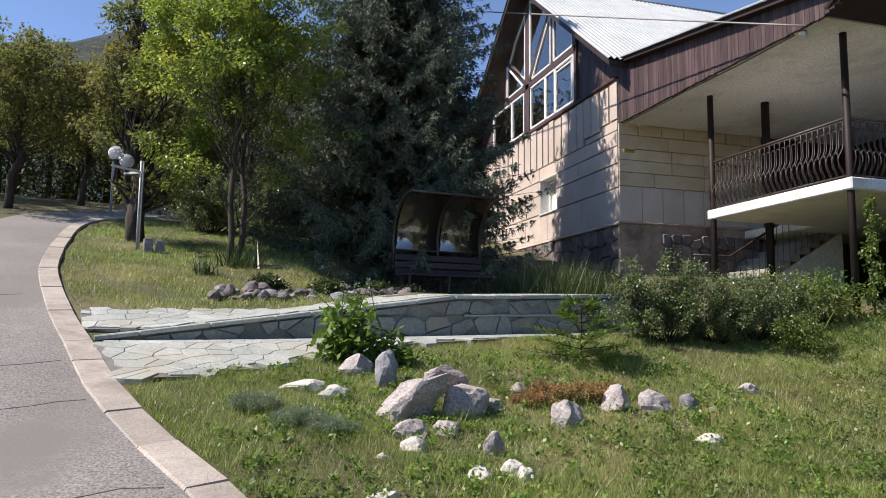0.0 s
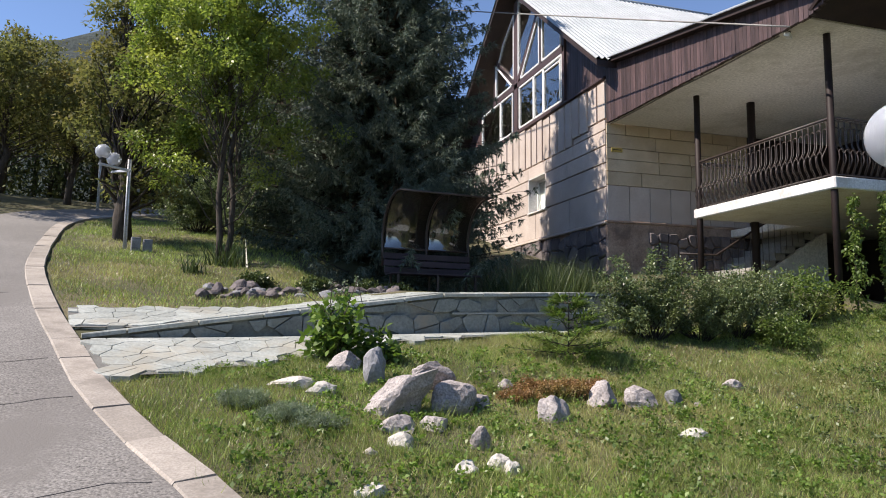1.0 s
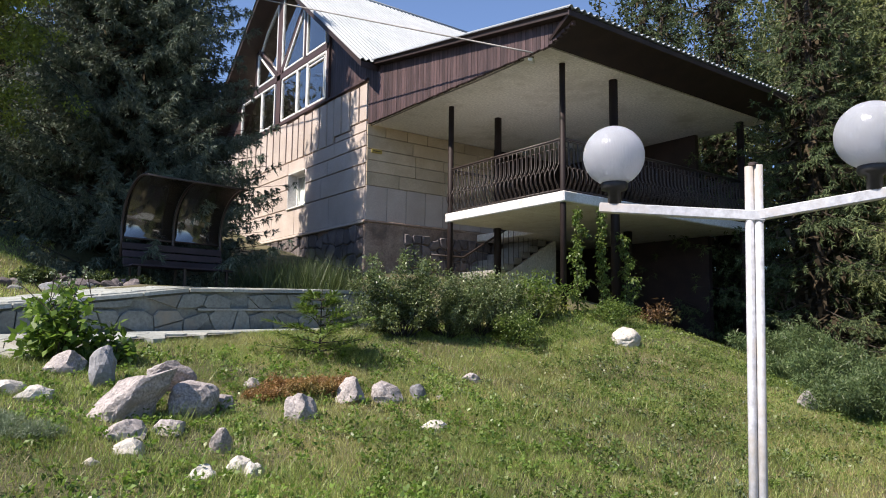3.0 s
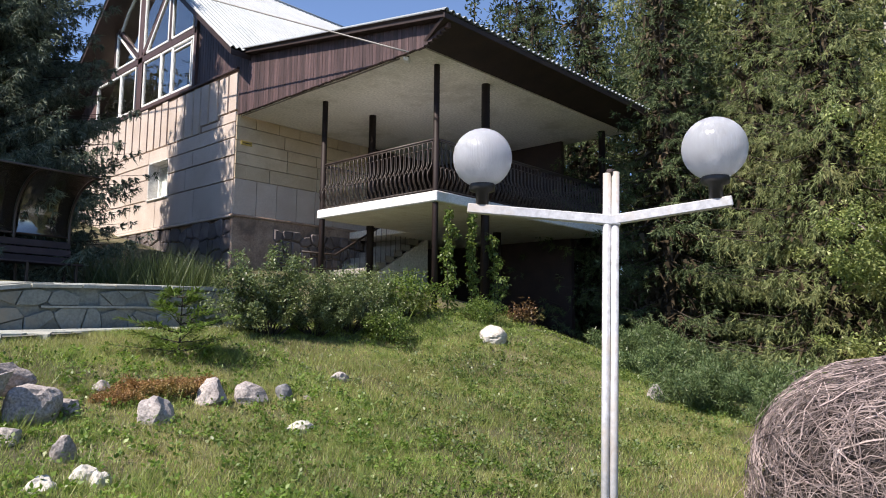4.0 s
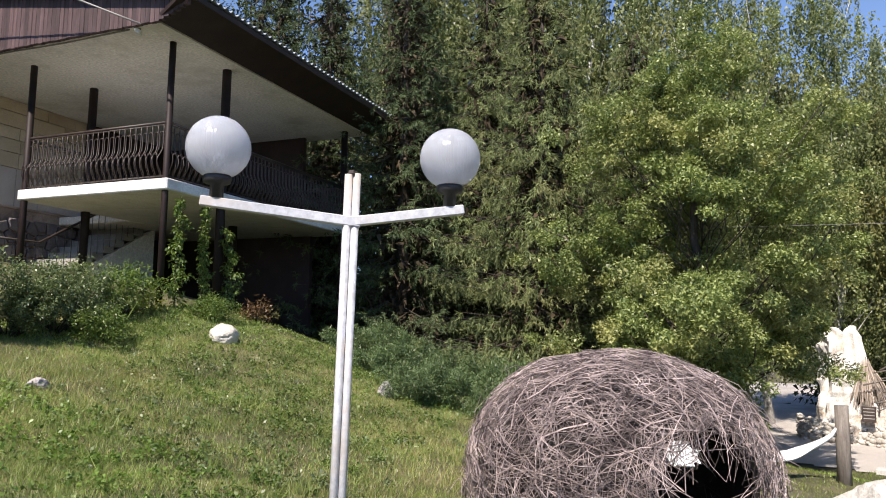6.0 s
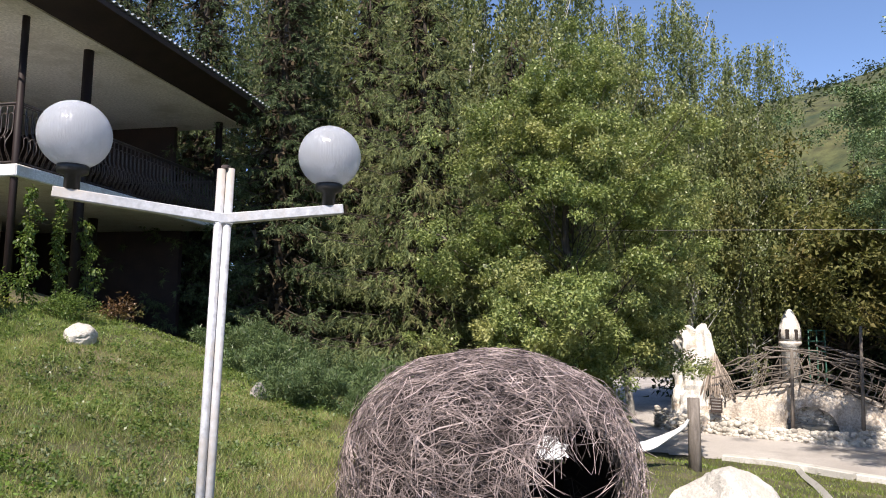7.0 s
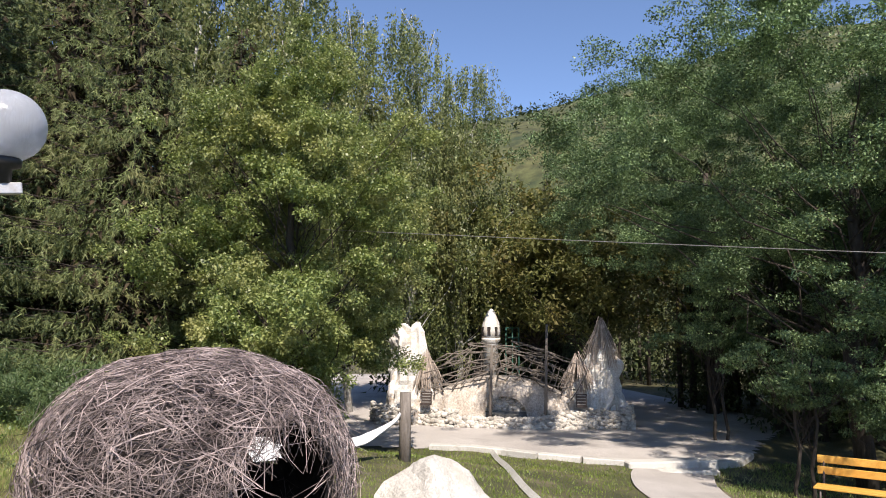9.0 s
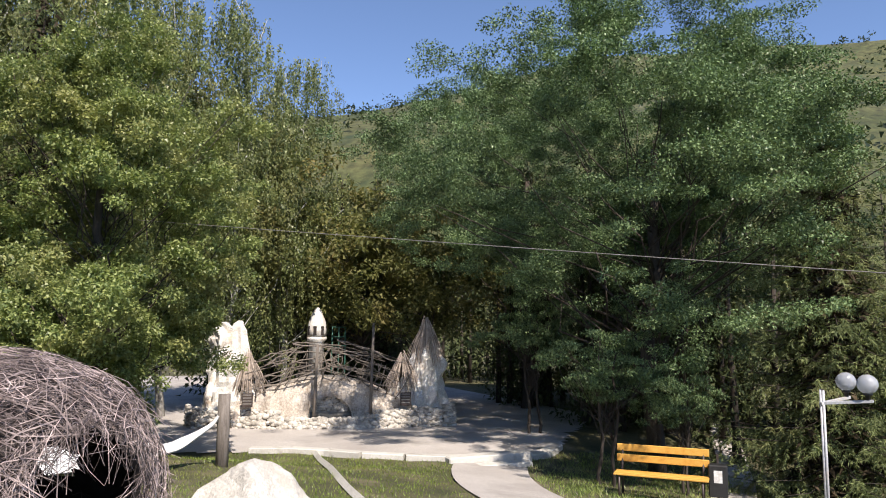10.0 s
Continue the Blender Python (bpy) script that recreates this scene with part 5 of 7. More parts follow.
olive = place(broadleaf("fruit_tree", 12, 6.2, 3.0, 0.15, M["l_olive"], 170, 95, 0.125, bare=0.30, clump_r=0.5, three=True), -6.2, 20.4, 0, 0.78, "old fruit tree with olive-green crown beside the lane")
for x, y, r, s in ((-5.0, 23.0, 60, 0.75), (-7.8, 26.5, 150, 0.85), (-2.4, 26.0, 210, 0.8), (-9.6, 23.4, 20, 0.7), (-5.2, 31.0, 100, 0.9)):
    again(olive, x, y, r, s)
ivy = place(broadleaf("ivy_tree", 13, 6.6, 1.5, 0.20, M["l_olive"], 90, 120, 0.095, bare=0.05, clump_r=0.36, three=True), -2.4, 15.4, 0, 1.0, "dark ivy-covered tree trunk beside the lamp")
apricot = place(broadleaf("apricot_tree", 14, 8.3, 2.6, 0.15, M["l_apricot"], 1250, 180, 0.060, bare=0.06, clump_r=0.24, squash=1.1, three=True, every=16, core=0.33, skirt=0.3, lobes=9, boughs=(120, 0.34, 0.22)), 14.7, -0.05, 40, 1.0, "broad bright yellow-green leafy tree by the yard")
birch = place(broadleaf("birch_tree", 15, 14.4, 2.5, 0.13, M["l_birch"], 260, 230, 0.09, bare=0.16, clump_r=0.42, bark=M["birch_bark"], droop=1.3, squash=1.3, three=True, strand=1.5, every=6), 24.6, -1.6, 0, 1.0, "tall slender birch with drooping leafy twigs")
for x, y, r, s in ((25.2, -3.6, 100, 1.0), (26.2, -5.6, 200, 0.92), (22.0, 3.6, 60, 1.15), (20.6, 8.6, 250, 1.2), (21.6, 0.4, 300, 1.05), (22.8, 6.4, 140, 1.3)):
    again(birch, x, y, r, s)
locust = place(broadleaf("locust_tree", 16, 11.8, 5.4, 0.24, M["l_locust"], 1900, 260, 0.054, bare=0.40, clump_r=0.36, squash=0.55, three=True, every=26, core=0.30, skirt=-0.35, boughs=(210, 0.46, 0.26), pad=0.5, droop=0.2, lobes=10), 13.3, -11.9, 0, 0.94, "large dark locust tree shading the yard")
again(locust, 22.6, -13.9, 120, 1.0, "dark locust tree deep in the shade behind the yard")
young = place(broadleaf("locust_tree", 17, 3.4, 1.3, 0.05, M["l_locust"], 150, 130, 0.052, bare=0.40, clump_r=0.24, squash=0.5, trunks=2, three=True, boughs=(22, 0.26, 0.07), pad=0.3, droop=0.15, every=3), 11.79, -9.3, 0, 0.85, "young locust tree with feathery leaves behind the bench", squash=1.25)
for x, y, r, s in ((10.9, -10.5, 90, 0.62), (17.2, -10.9, 200, 1.0)):
    again(young, x, y, r, s, squash=1.4)
for x, y, r, s in ((25.4, -8.6, 20, 1.35), (24.2, -10.6, 80, 1.1), (27.0, -6.8, 200, 1.3)):
    again(olive, x, y, r, s, "grey-green leafy tree behind the stone bridge")
# a long bare limb bowing out of the woodland edge
limb_pts = [(15.9, 4.3, 3.35), (15.5, 3.8, 3.62), (15.2, 3.35, 3.60), (15.1, 2.95, 3.42), (15.12, 2.6, 3.02), (15.2, 2.45, 2.6)]
child("bare_limb", tube("bare_limb", [Vector(p) - weep.matrix_basis.translation for p in limb_pts], 0.03, M["oldwood"], 6, 0.012), weep, "bare grey bowed limb")


def woodland(name, spans, n, seed, label, leaf=0.26, per=16):
    """Deep woodland behind the first trees: uneven columns of leaves on thin trunks."""
    rng = np.random.default_rng(seed)
    x0, x1, y0, y1, top = spans
    cs, chunks = [], []
    for i in range(n):
        x, y = rng.uniform(x0, x1), rng.uniform(y0, y1)
        h = top * rng.uniform(0.6, 1.0)
        g = float(ground_z(x, y))
        chunks.append(tube_data([(x, y, g - 0.2), (x + rng.normal() * 0.2, y, g + h)], 0.13, 6, 0.02))
        for k in range(int(h * 5)):
            t = rng.random()
            a, r = rng.uniform(0, 6.283), rng.uniform(0.2, 1.5) * (1.15 - t * 0.9)
            cs.append((x + math.cos(a) * r, y + math.sin(a) * r, g + 0.2 + t * h))
    ob = tagged(new(name), label, "woodland", kind="stuff")
    V, F = join_data(chunks)
    child("trunk", mesh_of("trunk", V, F, M["bark"], True), ob)
    Q = clump_leaves(rng, np.array(cs), rng.uniform(0.4, 0.9, len(cs)), per, leaf, leaf * 0.5, 0.5, 0.9, True)
    child("crown", quads_mesh("crown", Q, 3, M["l_wood"]), ob)
    return ob


woodland("deep_woods", (23.5, 31.0, 2.0, 20.0, 18.0), 95, 71, "deep dark woodland behind the first spruces", 0.22, 18)
woodland("deep_woods", (13.5, 27.0, -22.0, -13.5, 9.0), 80, 72, "deep shaded woodland beyond the yard", 0.17, 30)
woodland("deep_woods", (29.0, 33.0, -13.0, -4.0, 6.0), 22, 73, "low dark trees behind the stone bridge")
woodland("deep_woods", (-1.0, 7.0, 24.0, 30.0, 6.5), 24, 74, "dark woodland behind the upper lawn")
woodland("deep_woods", (-15.0, 1.0, 30.0, 37.0, 6.0), 46, 77, "dark trees beyond the fruit trees")
woodland("deep_woods", (-28.0, -15.0, -22.0, 4.0, 9.0), 40, 75, "woodland on the far side of the lane")
woodland("deep_woods", (32.0, 42.0, -26.0, -5.0, 7.5), 60, 76, "mixed trees at the foot of the hill")


# ---------------------------------------------------------------- street lamps
def globe_mesh():
    """A hollow acrylic globe with a wall 4 mm thick."""
    bm = bmesh.new()
    bmesh.ops.create_uvsphere(bm, u_segments=40, v_segments=24, radius=0.139)
    got = bmesh.ops.create_uvsphere(bm, u_segments=40, v_segments=24, radius=0.135)
    bmesh.ops.reverse_faces(bm, faces=list({f for v in got["verts"] for f in v.link_faces}))
    me = bpy.data.meshes.new("globe")
    bm.to_mesh(me)
    bm.free()
    me.materials.append(M["globe"])
    me.polygons.foreach_set("use_smooth", [True] * len(me.polygons))
    return me


def lathe(name, prof, mat, seg=20):
    V, F = [], []
    for r, z in prof:
        for k in range(seg):
            a = 2 * math.pi * k / seg
            V.append((r * math.cos(a), r * math.sin(a), z))
    for i in range(len(prof) - 1):
        for k in range(seg):
            F.append((i * seg + k, i * seg + (k + 1) % seg, (i + 1) * seg + (k + 1) % seg, (i + 1) * seg + k))
    F.append(tuple(range(seg - 1, -1, -1)))
    F.append(tuple((len(prof) - 1) * seg + k for k in range(seg)))
    return mesh_of(name, V, F, mat, True)


def garden_lamp(x, y, z0, heights, arms, label, lean=(0, 0)):
    """A twin-tube post with two flat arms, each with a ribbed globe on a black socket. heights: post top, arm level."""
    top, arm = heights
    ob = thing("garden_lamp", label, "lamp", "white garden lamps", at=pose(x, y, z0))
    h = top - z0
    for dx, dh in ((-0.0185, 0.0), (0.0185, 0.006)):
        ax = Vector((math.cos(arms[0][2]), math.sin(arms[0][2]), 0)) * dx
        V, F = tube_data([(ax.x, ax.y, -0.2), (ax.x + lean[0], ax.y + lean[1], h + dh)], 0.0182, 12)
        child("post_tube", mesh_of("post_tube", V, F, M["steel"], True), ob)
    part("post_cap", box(lean[0] - 0.02, lean[0] + 0.02, lean[1] - 0.015, lean[1] + 0.015, h, h + 0.018, 0.004), M["iron"], ob)
    for px, py, _ in arms:
        dx, dy = px - x, py - y
        ex, ey = dx - lean[0], dy - lean[1]
        L = math.hypot(ex, ey)
        ang = math.degrees(math.atan2(ey, ex))
        part("arm", box(-0.04, L + 0.07, -0.022, 0.022, -0.022, 0.022, 0.004), M["steel"], ob,
             at=pose(lean[0], lean[1], arm - z0 - 0.06, 0, 0, ang) @ pose(0, 0, 0, 0, -math.degrees(math.atan2(0.06, L)), 0))
        s = child("socket", lathe("socket", [(0.03, 0.0), (0.03, 0.055), (0.058, 0.065), (0.062, 0.085), (0.058, 0.10)], M["black"]), ob, "black plastic globe socket", at=pose(dx, dy, arm - z0 + 0.022))
        child("globe", globe_mesh(), s, "ribbed frosted acrylic globe", at=pose(0, 0, 0.222))
        child("bulb", lathe("bulb", [(0.022, 0.085), (0.024, 0.12), (0.036, 0.135), (0.036, 0.142), (0.030, 0.150), (0.036, 0.158), (0.036, 0.166), (0.026, 0.185), (0.010, 0.195)], M["white"], 14), s, "white lamp bulb")
    return ob


GL, GR = (2.234, 1.764), (2.755, 0.876)
garden_lamp(2.524, 1.305, 0.02, (2.10, 1.945), [(*GL, -0.9), (*GR, -0.9)], "white two-armed garden lamp with ribbed globes on the lawn", (0.03, -0.035))
garden_lamp(-2.2, 14.1, 2.75, (4.52, 4.36), [(-2.65, 13.95, 0.3), (-2.55, 14.6, 0.3)], "grey two-armed garden lamp beside the lane")
garden_lamp(-3.9, 21.4, 4.75, (6.55, 6.4), [(-4.3, 21.2, 0.3), (-4.2, 21.8, 0.3)], "distant garden lamp beside the bend of the lane")
garden_lamp(7.3, -9.8, -1.75, (0.55, 0.42), [(7.29, -10.32, 0.3), (6.81, -10.12, 0.3)], "white two-armed garden lamp beside the yellow bench")

# ---------------------------------------------------------------- twig nest
def nest():
    ob = thing("twig_nest", "huge egg-shaped den woven from grey dry twigs with a dark doorway", "den", at=pose(5.63, 0.55, -0.30))
    rng = np.random.default_rng(21)
    RX, RY, RZ, CZ = 1.10, 1.17, 0.94, 0.57
    door = np.array([-0.696, -0.707, 0.125])
    door /= np.linalg.norm(door)
    wide = 0.895

    def hole(d):
        return float(d @ door) > wide

    gap = np.array([0.901, -0.428, 0.064])
    gap /= np.linalg.norm(gap)
    def full(q):
        """A squarer profile than an ellipsoid's."""
        return 1.0 / ((q[0] ** 2 + q[1] ** 2) ** 1.12 + abs(q[2]) ** 2.24) ** (1 / 2.24)

    # inner shell, coloured near-black for the shade behind the twigs
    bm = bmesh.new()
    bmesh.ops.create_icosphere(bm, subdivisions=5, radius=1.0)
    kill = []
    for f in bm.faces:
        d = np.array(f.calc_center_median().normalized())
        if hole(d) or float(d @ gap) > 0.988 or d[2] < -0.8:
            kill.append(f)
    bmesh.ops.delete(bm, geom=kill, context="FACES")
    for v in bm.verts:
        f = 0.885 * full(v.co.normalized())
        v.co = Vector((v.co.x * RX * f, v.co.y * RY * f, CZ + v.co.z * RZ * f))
    part("lining", bm, M["inner_shade"], ob)
    chunks = []

    def shape(q, e):
        w = (1.0 + 0.05 * noise.noise(Vector(q) * 2.2)) * full(q)
        return (q[0] * RX * e * w, q[1] * RY * e * w, max(0.0, CZ + q[2] * RZ * e * w))

    for i in range(6400):
        d = rand_dirs(rng, 1)[0]
        if d[2] < -0.72 or float(d @ door) > wide - 0.01 or float(d @ gap) > 0.985:
            continue
        t = np.cross(d, rng.normal(size=3) + np.array([0, 0, 0.35 * max(0.0, d[2])]))
        t /= np.linalg.norm(t)
        big = rng.random() < 0.05
        ln = rng.uniform(0.18, 0.58) * (1.25 if big else 1.0)
        r = rng.uniform(0.0018, 0.0042) * (1.9 if big else 1.0)
        lift = rng.uniform(0.0, 0.045) if big else rng.uniform(-0.11, 0.045)
        curl = rng.normal() * 2.6
        wig = rng.normal(size=2) * 0.035
        s = np.cross(d, t)
        loose = 0.12 * rng.random() if rng.random() < 0.10 and not big else 0.0
        pts = []
        for k in range(7):
            u = k / 6 - 0.5
            a = u * ln
            q = d + t * a + s * (curl * a * a * 1.6 + wig[0] * math.sin(u * 7) + wig[1] * math.sin(u * 13) * 0.4)
            q = q / np.linalg.norm(q)
            over = float(q @ door) - wide
            if over > 0.015 and not loose:
                q = q - door * over
                q = q / np.linalg.norm(q)
            pts.append(shape(q, 1.0 + lift + 0.006 * rng.normal() + loose * (k / 6) ** 2))
        chunks.append(tube_data(pts, r, 3, r * 0.55, False))
    u = np.cross(door, (0, 0, 1.0))
    u /= np.linalg.norm(u)
    w2 = np.cross(u, door)
    rim = math.sqrt(1 - wide * wide)
    for i in range(420):
        a = rng.uniform(0, 6.283)
        a2 = a + rng.uniform(-0.6, 0.6)
        rr, r2, ee = rim + rng.uniform(-0.05, 0.12), rim + rng.uniform(-0.07, 0.16), rng.uniform(0.9, 1.05)
        pts = []
        for k in range(5):
            t = k / 4
            b = a + (a2 - a) * t
            q = door * wide + (u * math.cos(b) + w2 * math.sin(b)) * (rr + (r2 - rr) * t + rng.normal() * 0.015)
            q = q / np.linalg.norm(q)
            pts.append(shape(q, ee))
        chunks.append(tube_data(pts, rng.uniform(0.0012, 0.0035), 3, 0.0012, False))
    # loose ends hanging across the upper rim of the doorway
    for i in range(150):
        a = rng.uniform(0.15, 2.99)
        rr = rim * rng.uniform(0.92, 1.15)
        q = door * wide + (u * math.cos(a) + w2 * math.sin(a)) * rr
        p = np.array(shape(q / np.linalg.norm(q), rng.uniform(0.93, 1.03)))
        drop = rng.uniform(0.08, 0.34)
        lean = rng.normal(size=2) * 0.09
        pts = [tuple(p + np.array([lean[0] * t * t, lean[1] * t * t, -drop * t])) for t in (0.0, 0.35, 0.7, 1.0)]
        chunks.append(tube_data(pts, rng.uniform(0.0014, 0.0034), 3, 0.001, False))
    V, F = join_data(chunks)
    tagged(child("twig_weave", mesh_of("twig_weave", V, F, M["twig"]), ob), kind="stuff")
    return ob


nest()

# ---------------------------------------------------------------- shelter bench
def shelter():
    ob = thing("shelter_bench", "dark slatted bench under a curved smoked-plastic canopy", "bench", at=pose(3.45, 12.75, 1.94, 0, 0, 8))
    W = 1.85
    arc = []
    for i in range(15):
        a = math.radians(-12 + 112 * i / 14)
        arc.append((0.62 - 0.82 * math.cos(a), 1.12 + 0.82 * math.sin(a)))
    prof = [(-0.18, 0.60)] + [(y, z) for y, z in arc]
    prof = [(-p[0] + 0.05, p[1]) for p in prof]
    for k, (a, b) in enumerate(((-W / 2 + 0.03, -0.03), (0.03, W / 2 - 0.03))):
        V, F = [], []
        for y, z in prof[1:]:
            V += [(a, y, z), (b, y, z), (a, y + 0.008, z + 0.004), (b, y + 0.008, z + 0.004)]
        n = len(prof) - 1
        for i in range(n - 1):
            p, q = i * 4, (i + 1) * 4
            F += [(p, p + 1, q + 1, q), (p + 2, q + 2, q + 3, p + 3), (p, q, q + 2, p + 2), (p + 1, p + 3, q + 3, q + 1)]
        child("canopy_sheet", mesh_of("canopy_sheet", V, F, M["smoked"], True), ob, "smoked transparent plastic sheet")
    for x in (-W / 2, 0.0, W / 2):
        V, F = tube_data([(x, y - 0.01, z) for y, z in prof], 0.024, 6)
        child("rib", mesh_of("rib", V, F, M["iron"], True), ob)
    for y, z in (prof[-1], prof[1]):
        V, F = tube_data([(-W / 2, y, z), (W / 2, y, z)], 0.018, 6)
        child("rail", mesh_of("rail", V, F, M["iron"], True), ob)
    for i, (y, z) in enumerate(((0.17, 0.80), (0.14, 0.66), (0.11, 0.52))):
        part("back_slat", box(-W / 2, W / 2, y - 0.014, y + 0.014, z - 0.058, z + 0.058, 0.006), M["bench_dark"], ob)
    for i in range(4):
        part("seat_slat", box(-W / 2, W / 2, -0.36 + i * 0.115, -0.26 + i * 0.115, 0.42, 0.45, 0.006), M["bench_dark"], ob)
    for x in (-W / 2 + 0.12, 0.0, W / 2 - 0.12):
        for y in (-0.32, 0.08):
            part("leg", box(x - 0.02, x + 0.02, y - 0.02, y + 0.02, -0.1, 0.42, 0.003), M["iron"], ob)
    return ob


shelter()

# ---------------------------------------------------------------- yellow bench and bin
def yellow_bench():
    ob = thing("park_bench", "yellow slatted bench with dark steel legs beside a footpath", "bench", at=pose(10.2, -9.27, float(ground_z(10.2, -9.27)), 0, 0, -137))
    W = 1.62
    for y, z in ((0.26, 0.86), (0.22, 0.68)):
        part("back_slat", box(-W / 2, W / 2, y - 0.015, y + 0.015, z - 0.065, z + 0.065, 0.008), M["yellow"], ob)
    for i in range(3):
        part("seat_slat", box(-W / 2, W / 2, -0.26 + i * 0.14, -0.14 + i * 0.14, 0.44, 0.475, 0.008), M["yellow"], ob)
    for x in (-W / 2 + 0.1, W / 2 - 0.1):
        for nm, pts in (("front_leg", [(x, -0.22, -0.05), (x, -0.22, 0.44)]), ("back_leg", [(x, 0.2, -0.05), (x, 0.17, 0.45), (x, 0.29, 0.92)]), ("cross_bar", [(x, -0.24, 0.425), (x, 0.2, 0.425)])):
            V, F = tube_data(pts, 0.022, 6)
            child(nm, mesh_of(nm, V, F, M["iron"], True), ob)
    return ob


yellow_bench()
bx, by = 9.62, -10.04
bin_ob = thing("litter_bin", "dark litter bin with a small white notice beside the bench", "bin", at=pose(bx, by, float(ground_z(bx, by)), 0, 0, -135))
part("bin_body", box(-0.16, 0.16, -0.13, 0.13, 0.2, 0.75, 0.02), M["black"], bin_ob)
part("bin_post", box(-0.02, 0.02, 0.13, 0.17, -0.1, 0.9, 0.004), M["iron"], bin_ob)
part("notice", box(-0.07, 0.07, -0.136, -0.131, 0.45, 0.66), M["white"], bin_ob, "white notice with a dark mark")

# ---------------------------------------------------------------- boulder, wooden post, canvas hammock
tagged(new("boulder", rock_mesh("boulder", (0.86, 0.60, 0.50), M["limestone"], 31, 4, 0.3, 0.5)), "white limestone boulder in the grass", "rock").matrix_basis = pose(7.1, -1.52, float(ground_z(7.1, -1.52)) - 0.03, 0, 0, -15)
zp = float(ground_z(12.2, -1.9))
tagged(new("wooden_post", tube("wooden_post", [(12.2, -1.9, zp - 0.2), (12.2, -1.9, zp + 0.6), (12.21, -1.9, 0.30)], 0.105, M["oldwood"], 12, 0.098)), "short weathered wooden post", "post")


def hammock():
    """A canvas sling from the wooden post, dipping low and running on behind the den."""
    run = spline([(12.1, -1.8), (11.75, -1.47), (11.4, -1.17), (10.9, -0.75), (10.3, -0.1), (9.7, 0.6), (9.2, 1.2)], 5)
    V, F = [], []
    n, m = len(run), 7
    for i, p in enumerate(run):
        t = i / (n - 1)
        z = -0.08 - 0.34 * min(1.0, t / 0.36) ** 0.6 + 0.30 * max(0.0, t - 0.45)
        wd = 0.012 + 0.085 * min(1.0, t * 3.2) ** 1.5 + 0.16 * float(smooth(0.42, 0.6, t))
        for k in range(m):
            u = k / (m - 1) * 2 - 1
            V.append((p[0] + 0.55 * wd * u, p[1] + 0.3 * wd * u, z + wd * 0.75 * u * (1 if u > 0 else 0.4) + 0.05 * u * u))
    for i in range(n - 1):
        for k in range(m - 1):
            F.append((i * m + k, i * m + k + 1, (i + 1) * m + k + 1, (i + 1) * m + k))
    me = mesh_of("hammock", V, F, M["cloth"], True)
    ob = tagged(new("hammock", me), "white canvas hammock slung from a wooden post", "hammock")
    ob.modifiers.new("thickness", "SOLIDIFY").thickness = 0.012
    return ob


hammock()


# ---------------------------------------------------------------- the ornamental stone bridge in the yard
BR = pose(21.15, -5.98, -1.5, 0, 0, -105) @ Matrix.Scale(1.03, 4)          # local x to the right as seen from the lane, -y towards it


def at_bridge(x, y, z=0.0, rot=0.0):
    return BR @ pose(x, y, z, 0, 0, rot)


def lumpy_tower(name, prof, mat, seed, seg=48, amp=0.16, freq=2.6):
    """A sculpted rock spire: rings of given radius and height, folded and pitted."""
    V, F = [], []
    off = Vector((seed * 2.3, seed * 1.1, 0))
    rows = []
    for i in range(len(prof) - 1):
        (r0, z0, x0), (r1, z1, x1) = prof[i], prof[i + 1]
        for k in range(6):
            t = k / 6
            rows.append((r0 + (r1 - r0) * t, z0 + (z1 - z0) * t, x0 + (x1 - x0) * t))
    rows.append(prof[-1])
    for r, z, x in rows:
        for k in range(seg):
            a = 2 * math.pi * k / seg
            d = Vector((math.cos(a), math.sin(a), 0))
            n = noise.noise(d * r * freq * 2.0 + Vector((0, 0, z * freq * 0.3)) + off) * amp * 1.7 + noise.noise(d * r * 9 + Vector((0, 0, z * 2.2)) + off) * amp * 0.8 + noise.noise(d * r * 4 + Vector((0, 0, z * 6)) + off) * amp * 0.35
            rr = max(0.02, r + n)
            V.append((x + d.x * rr, d.y * rr, z))
    for i in range(len(rows) - 1):
        for k in range(seg):
            F.append((i * seg + k, i * seg + (k + 1) % seg, (i + 1) * seg + (k + 1) % seg, (i + 1) * seg + k))
    F.append(tuple((len(rows) - 1) * seg + k for k in range(seg)))
    return mesh_of(name, V, F, mat, False)


def thatch(name, r, z0, z1, n, seed, x=0.0, y=0.0, spread=0.25):
    """A cone of loose sticks."""
    rng = np.random.default_rng(seed)
    chunks = []
    for i in range(n):
        a = rng.uniform(0, 6.283)
        k = rng.uniform(0.0, 0.35)
        top = Vector((x + math.cos(a) * r * 0.08, y + math.sin(a) * r * 0.08, z1 + rng.uniform(-0.12, 0.12)))
        foot = Vector((x + math.cos(a + rng.normal() * 0.1) * r * rng.uniform(0.8, 1.15), y + math.sin(a) * r * rng.uniform(0.8, 1.15), z0 + rng.uniform(-0.15, 0.25)))
        a0 = top.lerp(foot, k)
        mid = a0.lerp(foot, 0.5) + Vector((math.cos(a), math.sin(a), 0)) * r * 0.08
        chunks.append(tube_data([a0, mid, foot], rng.uniform(0.008, 0.018), 4, 0.006, False))
    V, F = join_data(chunks)
    return mesh_of(name, V, F, M["thatch"])


